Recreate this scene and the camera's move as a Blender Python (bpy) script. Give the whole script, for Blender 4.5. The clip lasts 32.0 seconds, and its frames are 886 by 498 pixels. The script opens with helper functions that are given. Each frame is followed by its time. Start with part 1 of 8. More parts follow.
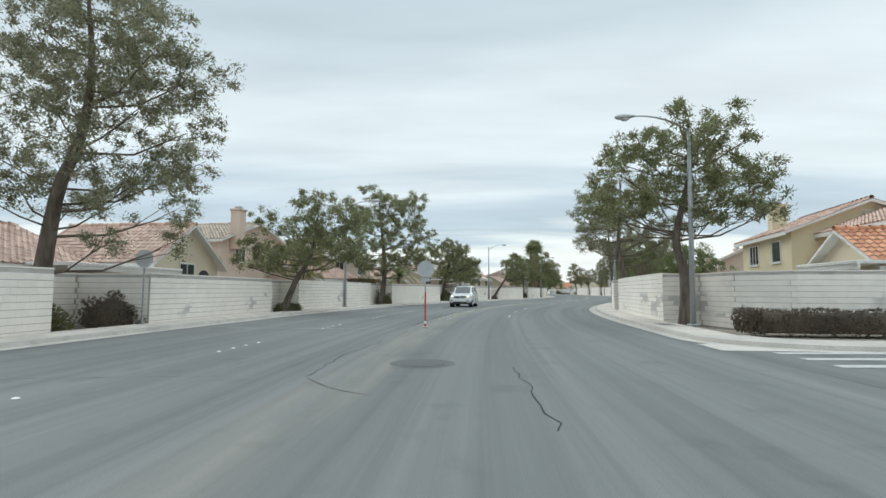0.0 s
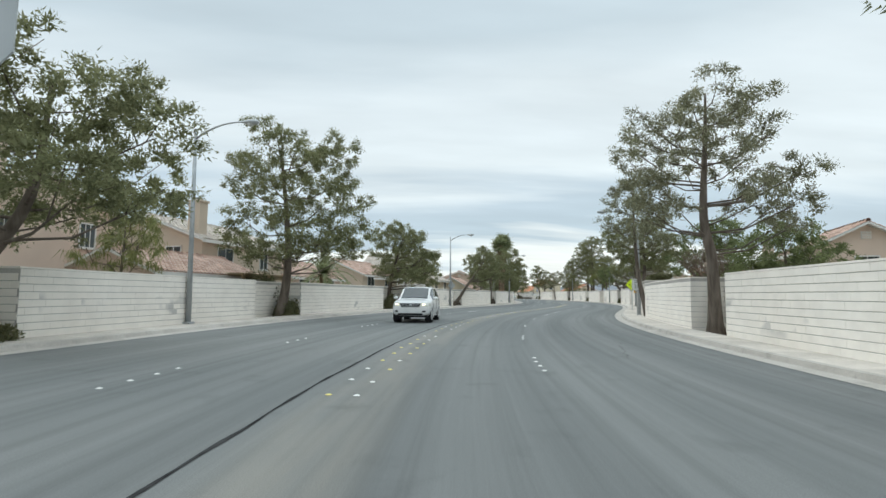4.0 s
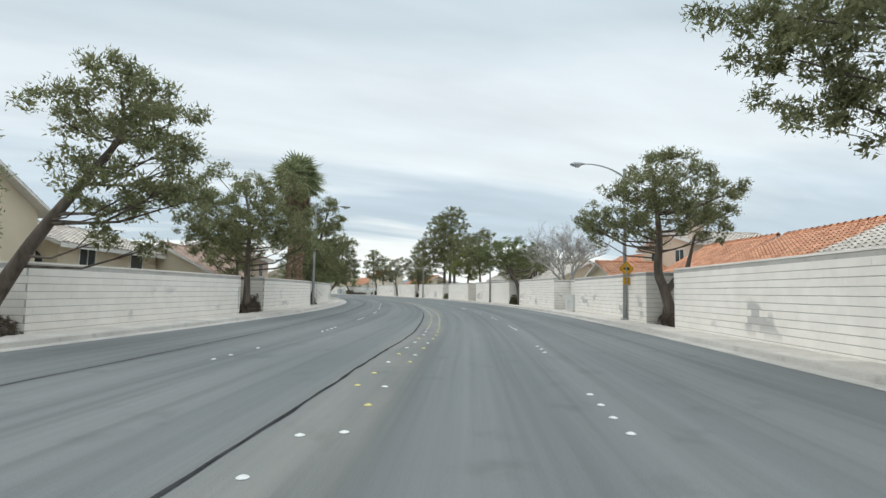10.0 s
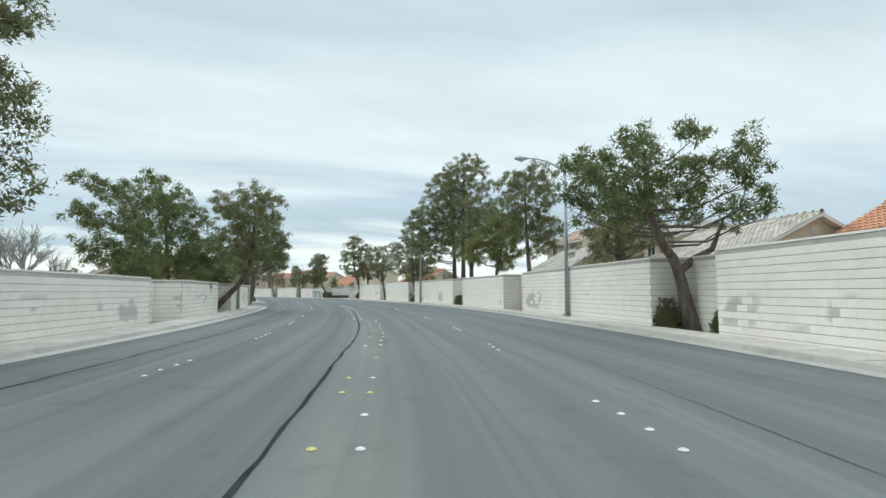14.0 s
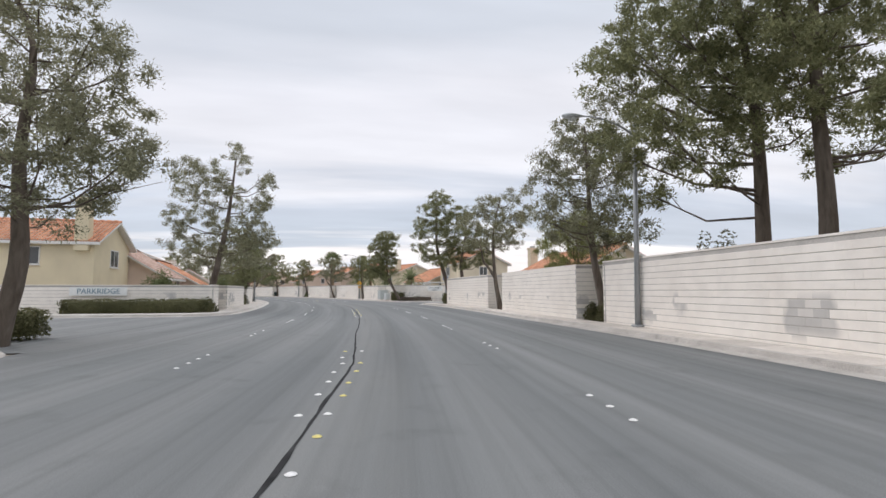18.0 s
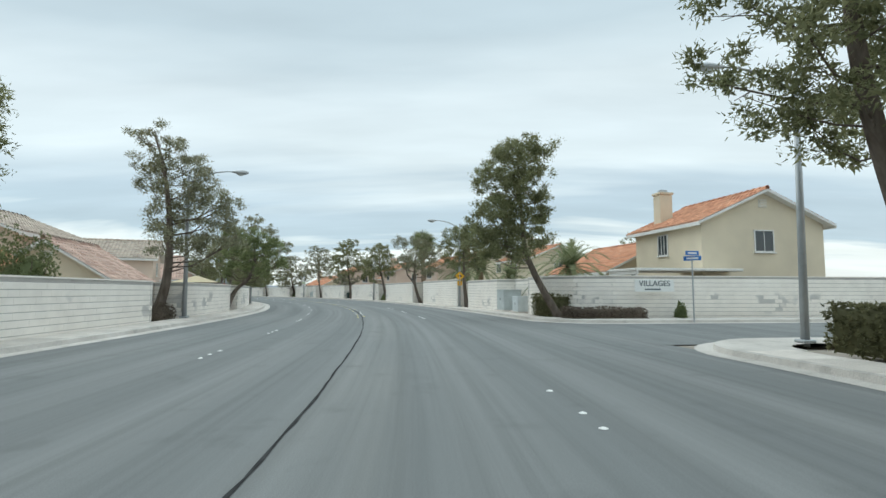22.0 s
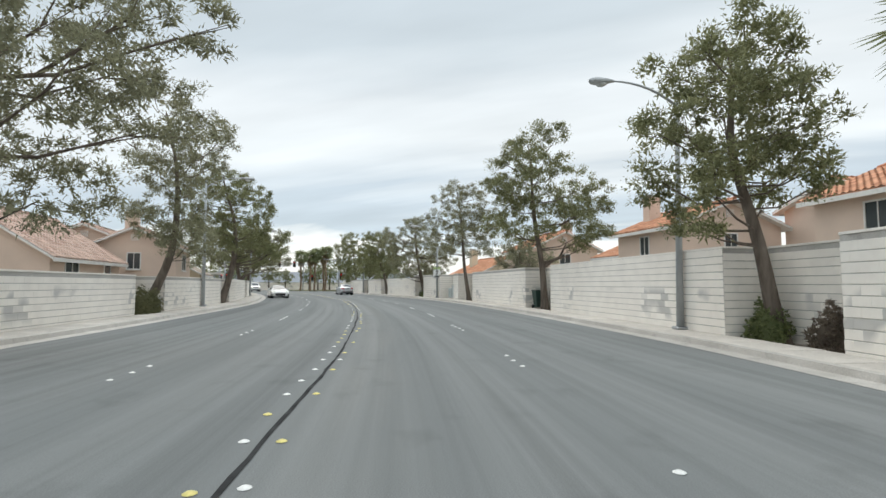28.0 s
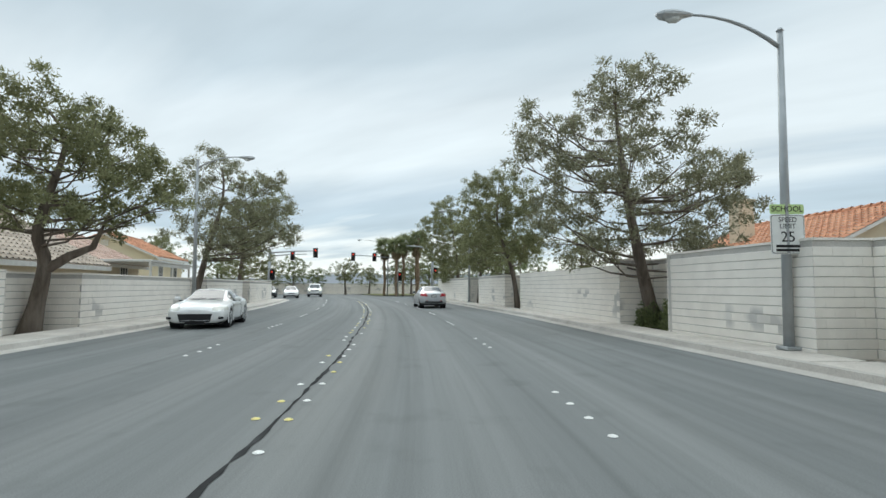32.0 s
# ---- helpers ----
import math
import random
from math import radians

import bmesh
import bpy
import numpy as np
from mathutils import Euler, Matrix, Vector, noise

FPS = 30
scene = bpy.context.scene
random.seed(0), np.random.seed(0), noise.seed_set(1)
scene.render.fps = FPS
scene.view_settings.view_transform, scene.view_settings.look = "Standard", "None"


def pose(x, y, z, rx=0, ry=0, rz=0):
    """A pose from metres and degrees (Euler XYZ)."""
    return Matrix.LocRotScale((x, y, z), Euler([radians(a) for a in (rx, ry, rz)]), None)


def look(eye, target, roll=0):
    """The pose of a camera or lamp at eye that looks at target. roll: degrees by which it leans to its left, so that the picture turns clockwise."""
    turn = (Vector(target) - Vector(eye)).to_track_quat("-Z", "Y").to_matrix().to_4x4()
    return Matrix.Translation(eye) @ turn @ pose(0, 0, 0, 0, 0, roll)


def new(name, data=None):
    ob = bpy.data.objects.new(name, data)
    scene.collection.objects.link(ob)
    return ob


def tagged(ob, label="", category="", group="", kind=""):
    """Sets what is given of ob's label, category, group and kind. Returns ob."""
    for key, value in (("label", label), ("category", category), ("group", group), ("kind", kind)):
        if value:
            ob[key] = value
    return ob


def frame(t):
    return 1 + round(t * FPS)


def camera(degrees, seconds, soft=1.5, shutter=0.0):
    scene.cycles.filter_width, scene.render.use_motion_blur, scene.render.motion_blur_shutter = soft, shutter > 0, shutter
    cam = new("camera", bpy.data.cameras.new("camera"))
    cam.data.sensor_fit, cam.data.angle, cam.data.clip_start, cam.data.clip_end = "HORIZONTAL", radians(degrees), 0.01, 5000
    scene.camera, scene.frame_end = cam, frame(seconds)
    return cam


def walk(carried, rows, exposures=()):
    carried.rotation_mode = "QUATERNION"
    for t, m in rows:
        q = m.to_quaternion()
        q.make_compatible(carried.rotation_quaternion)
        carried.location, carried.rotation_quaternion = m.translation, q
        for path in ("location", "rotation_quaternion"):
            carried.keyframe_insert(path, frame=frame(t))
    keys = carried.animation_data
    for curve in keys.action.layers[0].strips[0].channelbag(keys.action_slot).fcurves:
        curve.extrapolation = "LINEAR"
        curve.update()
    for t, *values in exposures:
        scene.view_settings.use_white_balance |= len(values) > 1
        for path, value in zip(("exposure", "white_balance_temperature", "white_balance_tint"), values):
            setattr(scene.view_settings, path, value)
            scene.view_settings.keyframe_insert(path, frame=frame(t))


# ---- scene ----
cam = camera(81.1, 32.0, soft=1.5)
PATH = [
    (0, (1.35, 2.44, 1.38), (1.289, 4.430, 1.539), 0.3),
    (0.5, (1.34, 3.98, 1.37), (1.294, 5.975, 1.536), 0.2),
    (1, (1.32, 5.68, 1.38), (1.296, 7.677, 1.540), 0.1),
    (1.5, (1.31, 7.62, 1.38), (1.304, 9.611, 1.551), -0.1),
    (2, (1.32, 9.76, 1.38), (1.329, 11.749, 1.557), -0.2),
    (2.5, (1.35, 11.95, 1.39), (1.384, 13.941, 1.572), -0.1),
    (4.5, (1.74, 23.33, 1.37), (1.891, 25.321, 1.535), 0.7),
    (5, (2.06, 26.58, 1.39), (2.255, 28.562, 1.545), 0.6),
    (5.5, (2.48, 29.91, 1.39), (2.727, 31.886, 1.550), 0.6),
    (6, (3.01, 33.38, 1.38), (3.305, 35.349, 1.539), 0.7),
    (6.5, (3.68, 36.96, 1.38), (4.034, 38.920, 1.539), 0.9),
    (7, (4.50, 40.64, 1.38), (4.919, 42.587, 1.541), 1.0),
    (7.5, (5.49, 44.38, 1.38), (5.959, 46.319, 1.539), 0.9),
    (8, (6.59, 48.21, 1.38), (7.120, 50.137, 1.540), 0.8),
    (8.5, (7.84, 52.08, 1.38), (8.420, 53.992, 1.543), 0.8),
    (9, (9.24, 55.99, 1.38), (9.866, 57.879, 1.541), 0.9),
    (9.5, (10.71, 59.89, 1.39), (11.385, 61.762, 1.553), 0.9),
    (10, (12.26, 63.75, 1.38), (12.982, 65.611, 1.542), 0.9),
    (10.5, (13.92, 67.62, 1.38), (14.690, 69.463, 1.543), 0.8),
    (11, (15.66, 71.54, 1.38), (16.469, 73.364, 1.545), 0.7),
    (11.5, (17.38, 75.47, 1.37), (18.197, 77.288, 1.536), 0.5),
    (12, (19.03, 79.55, 1.38), (19.842, 81.367, 1.549), 0.1),
    (12.5, (20.63, 83.74, 1.38), (21.415, 85.575, 1.542), -0.1),
    (13, (22.15, 88.04, 1.38), (22.911, 89.887, 1.540), -0.4),
    (13.5, (23.56, 92.43, 1.38), (24.290, 94.285, 1.537), -0.5),
    (14, (24.88, 96.91, 1.38), (25.580, 98.780, 1.543), -0.2),
    (14.5, (26.16, 101.51, 1.38), (26.828, 103.384, 1.536), 0.1),
    (16.5, (30.78, 121.38, 1.38), (31.298, 123.300, 1.544), 0.3),
    (17, (31.77, 126.52, 1.38), (32.247, 128.452, 1.552), 0.4),
    (17.5, (32.62, 131.78, 1.38), (33.039, 133.731, 1.547), 0.3),
    (18, (33.36, 137.08, 1.38), (33.722, 139.035, 1.541), 0.0),
    (18.5, (33.97, 142.37, 1.38), (34.282, 144.341, 1.547), -0.3),
    (19, (34.46, 147.65, 1.38), (34.715, 149.630, 1.545), -0.3),
    (19.5, (34.84, 152.88, 1.38), (35.047, 154.859, 1.537), -0.3),
    (20, (35.12, 158.04, 1.37), (35.274, 160.023, 1.527), -0.2),
    (20.5, (35.29, 163.16, 1.37), (35.396, 165.150, 1.518), 0.1),
    (21, (35.34, 168.27, 1.36), (35.401, 170.260, 1.517), 0.4),
    (21.5, (35.32, 173.24, 1.37), (35.322, 175.232, 1.529), 0.4),
    (22, (35.19, 178.10, 1.38), (35.132, 180.092, 1.542), 0.1),
    (22.5, (34.87, 182.94, 1.38), (34.756, 184.926, 1.542), -0.1),
    (23, (34.37, 187.77, 1.39), (34.205, 189.754, 1.547), -0.2),
    (23.5, (33.70, 192.58, 1.39), (33.480, 194.563, 1.540), -0.1),
    (24, (32.91, 197.37, 1.39), (32.628, 199.346, 1.531), 0.0),
    (24.5, (32.01, 202.17, 1.38), (31.667, 204.136, 1.519), 0.0),
    (25, (31.01, 206.93, 1.37), (30.614, 208.888, 1.498), 0.2),
    (25.5, (29.86, 211.72, 1.37), (29.406, 213.667, 1.498), 0.4),
    (27.5, (23.92, 230.50, 1.38), (23.284, 232.386, 1.517), 0.1),
    (28, (22.06, 235.09, 1.38), (21.369, 236.959, 1.518), 0.1),
    (28.5, (20.05, 239.62, 1.37), (19.308, 241.474, 1.519), 0.3),
    (29, (18.00, 244.08, 1.39), (17.207, 245.906, 1.541), 0.3),
    (29.5, (15.88, 248.43, 1.39), (15.034, 250.235, 1.528), 0.4),
    (30, (13.63, 252.71, 1.36), (12.725, 254.488, 1.505), 0.5),
    (30.5, (11.35, 256.90, 1.38), (10.402, 258.660, 1.523), 0.3),
    (31, (8.97, 261.03, 1.38), (7.982, 262.764, 1.529), 0.2),
    (31.5, (6.55, 265.06, 1.38), (5.513, 266.769, 1.525), 0.2),
    (32, (4.06, 269.05, 1.38), (2.976, 270.726, 1.526), 0.2),
]
# the clip's automatic white balance drifts between cooler and warmer
WHITE_BALANCE = ((0, 0.0, 6420, 7), (1, 0.0, 6420, 7), (2, 0.0, 6300, 4), (6, 0.0, 6550, 10), (7, 0.0, 6400, 7), (8, 0.0, 6330, 5), (10, 0.0, 6480, 9), (12, 0.0, 6360, 6), (14, 0.0, 6300, 4), (17, 0.05, 6680, 11),
                 (18, 0.03, 6720, 20), (19, 0.0, 6500, 9), (20, 0.0, 6600, 10), (21, 0.0, 6300, 4), (23, 0.0, 6280, 4), (25, 0.05, 6280, 4), (28, 0.1, 6700, 11), (29, 0.0, 6520, 9), (30, 0.0, 6620, 10), (31, 0.02, 6700, 11), (32, 0.0, 6400, 7))
walk(cam, [(t, look(eye, target, roll)) for t, eye, target, roll in PATH], exposures=WHITE_BALANCE)

# ---- world and sun: overcast winter sky with broad streaks of cloud ----
SUN_EL, SUN_ROT = radians(36), radians(130)
world = bpy.data.worlds.new("overcast_sky")
scene.world = world
world.use_nodes = True
wn, wl = world.node_tree.nodes, world.node_tree.links
wn.clear()
w_out = wn.new("ShaderNodeOutputWorld")
w_bg = wn.new("ShaderNodeBackground")
w_sky = wn.new("ShaderNodeTexSky")
w_sky.sky_type, w_sky.sun_disc = "NISHITA", False
w_sky.sun_elevation, w_sky.sun_rotation = SUN_EL, SUN_ROT
w_sky.dust_density, w_sky.air_density = 2.0, 1.0
w_tc = wn.new("ShaderNodeTexCoord")
w_sep = wn.new("ShaderNodeSeparateXYZ")
wl.new(w_tc.outputs["Generated"], w_sep.inputs[0])


def w_math(op, a, b=None, clamp=False):
    n = wn.new("ShaderNodeMath")
    n.operation, n.use_clamp = op, clamp
    for i, v in enumerate((a, b)):
        if v is None:
            continue
        if isinstance(v, (int, float)):
            n.inputs[i].default_value = v
        else:
            wl.new(v, n.inputs[i])
    return n.outputs[0]


# the cloud deck: directions projected on a level sheet overhead
up = w_math("ADD", w_math("MAXIMUM", w_sep.outputs[2], 0.0), 0.13)
w_com = wn.new("ShaderNodeCombineXYZ")
wl.new(w_math("DIVIDE", w_sep.outputs[0], up), w_com.inputs[0])
wl.new(w_math("DIVIDE", w_sep.outputs[1], up), w_com.inputs[1])
w_map = wn.new("ShaderNodeMapping")
wl.new(w_com.outputs[0], w_map.inputs[0])
w_map.inputs["Rotation"].default_value = (0, 0, radians(14))
w_map.inputs["Scale"].default_value = (0.34, 0.95, 1)
w_map.inputs["Location"].default_value = (1.3, 0.35, 0)
w_noise = wn.new("ShaderNodeTexNoise")
wl.new(w_map.outputs[0], w_noise.inputs["Vector"])
w_noise.inputs["Scale"].default_value, w_noise.inputs["Detail"].default_value = 0.85, 5
w_noise.inputs["Roughness"].default_value, w_noise.inputs["Distortion"].default_value = 0.5, 0.35
# bands of cloud by height over the horizon, bent by the streaks
w_h = w_math("ADD", w_sep.outputs[2], w_math("MULTIPLY", w_math("SUBTRACT", w_noise.outputs["Fac"], 0.5), 0.42))
w_ramp = wn.new("ShaderNodeValToRGB")
wl.new(w_h, w_ramp.inputs[0])
cr = w_ramp.color_ramp
BANDS = ((0.0, (0.84, 0.86, 0.83)), (0.065, (0.80, 0.835, 0.83)), (0.105, (0.47, 0.56, 0.625)), (0.16, (0.49, 0.575, 0.64)), (0.23, (0.70, 0.76, 0.785)),
         (0.31, (0.665, 0.725, 0.755)), (0.40, (0.50, 0.575, 0.62)), (0.55, (0.46, 0.535, 0.585)), (1.0, (0.68, 0.755, 0.79)))
while len(cr.elements) < len(BANDS):
    cr.elements.new(0.5)
for e, (q, c) in zip(cr.elements, BANDS):
    e.position, e.color = q, (*c, 1)
w_fine = wn.new("ShaderNodeTexNoise")
wl.new(w_map.outputs[0], w_fine.inputs["Vector"])
w_fine.inputs["Scale"].default_value, w_fine.inputs["Detail"].default_value = 2.6, 6
w_streak = wn.new("ShaderNodeMapRange")
wl.new(w_fine.outputs["Fac"], w_streak.inputs[0])
for i, v in ((1, 0.3), (2, 0.7), (3, 0.91), (4, 1.07)):
    w_streak.inputs[i].default_value = v
w_mix = wn.new("ShaderNodeMixRGB")
w_mix.blend_type = "MULTIPLY"
w_mix.inputs[0].default_value = 1.0
wl.new(w_ramp.outputs[0], w_mix.inputs[1])
wl.new(w_streak.outputs[0], w_mix.inputs[2])
# an overcast sky is brighter towards the zenith
w_zen = wn.new("ShaderNodeMapRange")
wl.new(w_sep.outputs[2], w_zen.inputs[0])
for i, v in ((1, 0.45), (2, 1.0), (3, 1.0), (4, 2.1)):
    w_zen.inputs[i].default_value = v
w_top = wn.new("ShaderNodeMixRGB")
w_top.blend_type = "MULTIPLY"
w_top.inputs[0].default_value = 1.0
wl.new(w_mix.outputs[0], w_top.inputs[1])
wl.new(w_zen.outputs[0], w_top.inputs[2])
w_add = wn.new("ShaderNodeMixRGB")
w_add.blend_type = "MIX"
w_add.inputs[0].default_value = 0.9
w_scaled = wn.new("ShaderNodeMixRGB")
w_scaled.blend_type = "MULTIPLY"
w_scaled.inputs[0].default_value = 1.0
w_scaled.inputs[2].default_value = (0.1, 0.1, 0.1, 1)
wl.new(w_sky.outputs[0], w_scaled.inputs[1])
wl.new(w_scaled.outputs[0], w_add.inputs[1])
wl.new(w_top.outputs[0], w_add.inputs[2])
wl.new(w_add.outputs[0], w_bg.inputs[0])
w_bg.inputs[1].default_value = 1.27
wl.new(w_bg.outputs[0], w_out.inputs[0])

sun = new("sun", bpy.data.lights.new("sun", "SUN"))
sun.data.energy, sun.data.angle, sun.data.color = 0.9, radians(40), (1.0, 0.96, 0.9)
sun.matrix_basis = pose(0, 0, 60, 90 - math.degrees(SUN_EL), 0, 180 - math.degrees(SUN_ROT) + 180)

# ---- materials ----


class Mat:
    """A small builder for node materials."""

    def __init__(self, name, rough=0.8, metal=0.0, spec=0.3):
        self.m = bpy.data.materials.new(name)
        self.m.use_nodes = True
        self.n, self.l = self.m.node_tree.nodes, self.m.node_tree.links
        self.b = self.n["Principled BSDF"]
        self.b.inputs["Roughness"].default_value = rough
        self.b.inputs["Metallic"].default_value = metal
        self.b.inputs["Specular IOR Level"].default_value = spec
        self.tc = self.n.new("ShaderNodeTexCoord")

    def put(self, socket, value):
        if isinstance(value, bpy.types.NodeSocket):
            self.l.new(value, socket)
        else:
            socket.default_value = value

    def noise(self, scale, detail=4, rough=0.55, coord="Object", stretch=None, distort=0.0):
        src = self.tc.outputs[coord]
        if stretch:
            mp = self.n.new("ShaderNodeMapping")
            mp.inputs["Scale"].default_value = stretch
            self.l.new(src, mp.inputs[0])
            src = mp.outputs[0]
        t = self.n.new("ShaderNodeTexNoise")
        self.l.new(src, t.inputs["Vector"])
        t.inputs["Scale"].default_value, t.inputs["Detail"].default_value = scale, detail
        t.inputs["Roughness"].default_value, t.inputs["Distortion"].default_value = rough, distort
        return t.outputs["Fac"]

    def ramp(self, fac, *stops):
        r = self.n.new("ShaderNodeValToRGB")
        self.l.new(fac, r.inputs[0])
        while len(r.color_ramp.elements) < len(stops):
            r.color_ramp.elements.new(0.5)
        for e, (p, c) in zip(r.color_ramp.elements, stops):
            e.position = p
            e.color = (c, c, c, 1) if isinstance(c, (int, float)) else (*c, 1)
        return r.outputs[0]

    def mix(self, fac, a, b, mode="MIX"):
        x = self.n.new("ShaderNodeMixRGB")
        x.blend_type = mode
        self.put(x.inputs[0], fac)
        for i, v in ((1, a), (2, b)):
            self.put(x.inputs[i], v if isinstance(v, bpy.types.NodeSocket) else (*v, 1) if not isinstance(v, (int, float)) else (v, v, v, 1))
        return x.outputs[0]

    def math(self, op, a, b=0.0):
        x = self.n.new("ShaderNodeMath")
        x.operation = op
        self.put(x.inputs[0], a)
        self.put(x.inputs[1], b)
        return x.outputs[0]

    def random(self):
        return self.n.new("ShaderNodeObjectInfo").outputs["Random"]

    def island(self):
        return self.n.new("ShaderNodeNewGeometry").outputs["Random Per Island"]

    def color(self, c):
        self.put(self.b.inputs["Base Color"], c if isinstance(c, bpy.types.NodeSocket) else (*c, 1))
        return self

    def rough(self, c):
        self.put(self.b.inputs["Roughness"], c)
        return self

    def bump(self, fac, strength=0.3, dist=0.02):
        x = self.n.new("ShaderNodeBump")
        x.inputs["Strength"].default_value, x.inputs["Distance"].default_value = strength, dist
        self.l.new(fac, x.inputs["Height"])
        self.l.new(x.outputs[0], self.b.inputs["Normal"])
        return self


def plain(name, c, rough=0.6, metal=0.0, spec=0.3, vary=0.12, scale=6.0):
    """Paint or metal with a little unevenness."""
    k = Mat(name, rough, metal, spec)
    f = k.ramp(k.noise(scale, 5), (0.3, 1 - vary), (0.7, 1 + vary * 0.4))
    k.color(k.mix(1.0, c, f, "MULTIPLY"))
    k.rough(k.ramp(k.noise(scale * 2, 3), (0.3, max(0.02, rough - 0.08)), (0.7, min(1, rough + 0.08))))
    return k.m


def asphalt():
    k = Mat("asphalt", 0.85, 0, 0.25)
    uv = k.tc.outputs["UV"]
    big = k.noise(0.12, 5, coord="UV", stretch=(0.35, 1.6, 1))
    base = k.ramp(big, (0.3, (0.142, 0.150, 0.149)), (0.7, (0.196, 0.204, 0.20)))
    # wheel paths run lengthways
    sp = k.n.new("ShaderNodeSeparateXYZ")
    k.l.new(uv, sp.inputs[0])
    wav = k.math("SINE", k.math("MULTIPLY", k.math("ADD", sp.outputs[1], 0.3), 3.4))
    band = k.math("ADD", k.math("MULTIPLY", wav, 0.5), 0.5)
    streak = k.noise(0.5, 3, coord="UV", stretch=(0.05, 2.0, 1))
    base = k.mix(k.math("MULTIPLY", band, k.math("MULTIPLY", streak, 0.55)), base, (0.27, 0.274, 0.266))
    drag = k.noise(1.0, 6, 0.65, coord="UV", stretch=(0.035, 3.2, 1))
    base = k.mix(1.0, base, k.ramp(drag, (0.3, 0.80), (0.5, 1.0), (0.72, 1.13)), "MULTIPLY")
    # worn tan strip along the centre line on the near half
    strip = k.ramp(k.math("ABSOLUTE", k.math("SUBTRACT", sp.outputs[1], 0.55)), (0.35, 1.0), (0.75, 0.0))
    fade = k.ramp(k.math("MULTIPLY", sp.outputs[0], 0.005), (0.50, 1.0), (0.68, 0.25))
    worn = k.math("MULTIPLY", k.math("MULTIPLY", strip, fade), k.ramp(k.noise(0.8, 4, coord="UV", stretch=(0.3, 2, 1)), (0.35, 0.2), (0.65, 0.9)))
    base = k.mix(k.math("MULTIPLY", worn, 0.5), base, (0.33, 0.305, 0.26))
    fine = k.noise(90, 3, coord="UV")
    base = k.mix(1.0, base, k.ramp(fine, (0.25, 0.78), (0.75, 1.18)), "MULTIPLY")
    stain = k.ramp(k.noise(1.1, 6, coord="UV"), (0.58, 1.0), (0.72, 0.84))
    base = k.mix(1.0, base, stain, "MULTIPLY")
    k.color(base).bump(fine, 0.35, 0.006)
    k.rough(k.ramp(big, (0.3, 0.75), (0.7, 0.92)))
    return k.m


def block_paint():
    """Cream-white painted concrete block with scuffs and over-painted patches."""
    k = Mat("painted_block", 0.88, 0, 0.2)
    geo = k.n.new("ShaderNodeNewGeometry")
    pos = geo.outputs["Position"]
    wide = k.n.new("ShaderNodeTexNoise")
    k.l.new(pos, wide.inputs["Vector"])
    wide.inputs["Scale"].default_value, wide.inputs["Detail"].default_value = 0.35, 6
    base = k.ramp(wide.outputs["Fac"], (0.3, (0.85, 0.80, 0.73)), (0.7, (0.915, 0.875, 0.81)))
    r = k.math("ADD", k.math("MULTIPLY", k.random(), 0.35), k.math("MULTIPLY", k.island(), 0.65))
    base = k.mix(1.0, base, k.ramp(r, (0.0, 0.985), (0.5, 1.0), (1.0, 1.005)), "MULTIPLY")
    sp = k.n.new("ShaderNodeSeparateXYZ")
    k.l.new(pos, sp.inputs[0])
    patch = k.n.new("ShaderNodeTexNoise")
    k.l.new(pos, patch.inputs["Vector"])
    patch.inputs["Scale"].default_value, patch.inputs["Detail"].default_value = 0.55, 2.5
    low = k.ramp(k.math("MULTIPLY", sp.outputs[2], 0.4), (0.08, 0.0), (0.22, 1.0), (0.46, 1.0), (0.56, 0.0))
    spots = k.math("MULTIPLY", k.ramp(patch.outputs["Fac"], (0.58, 0.0), (0.63, 0.75)), low)
    own = k.math("FRACT", k.math("MULTIPLY", r, 7.31))
    spots = k.math("MULTIPLY", spots, k.ramp(own, (0.35, 0.0), (0.5, 1.0)))
    base = k.mix(spots, base, (0.44, 0.435, 0.42))
    dirt = k.n.new("ShaderNodeTexNoise")
    k.l.new(pos, dirt.inputs["Vector"])
    dirt.inputs["Scale"].default_value, dirt.inputs["Detail"].default_value = 2.2, 6
    base = k.mix(1.0, base, k.ramp(dirt.outputs["Fac"], (0.35, 0.94), (0.62, 1.01)), "MULTIPLY")
    k.color(base)
    grit = k.n.new("ShaderNodeTexNoise")
    k.l.new(pos, grit.inputs["Vector"])
    grit.inputs["Scale"].default_value, grit.inputs["Detail"].default_value = 22, 5
    k.bump(grit.outputs["Fac"], 0.35, 0.006)
    return k.m


def concrete(name, lo, hi):
    k = Mat(name, 0.9, 0, 0.2)
    base = k.ramp(k.noise(0.9, 6), (0.3, lo), (0.7, hi))
    base = k.mix(1.0, base, k.ramp(k.noise(40, 3), (0.3, 0.85), (0.7, 1.1)), "MULTIPLY")
    base = k.mix(1.0, base, k.ramp(k.random(), (0.0, 0.88), (1.0, 1.06)), "MULTIPLY")
    stain = k.ramp(k.noise(2.3, 5), (0.56, 1.0), (0.7, 0.8))
    k.color(k.mix(1.0, base, stain, "MULTIPLY")).bump(k.noise(60, 3), 0.3, 0.004)
    return k.m


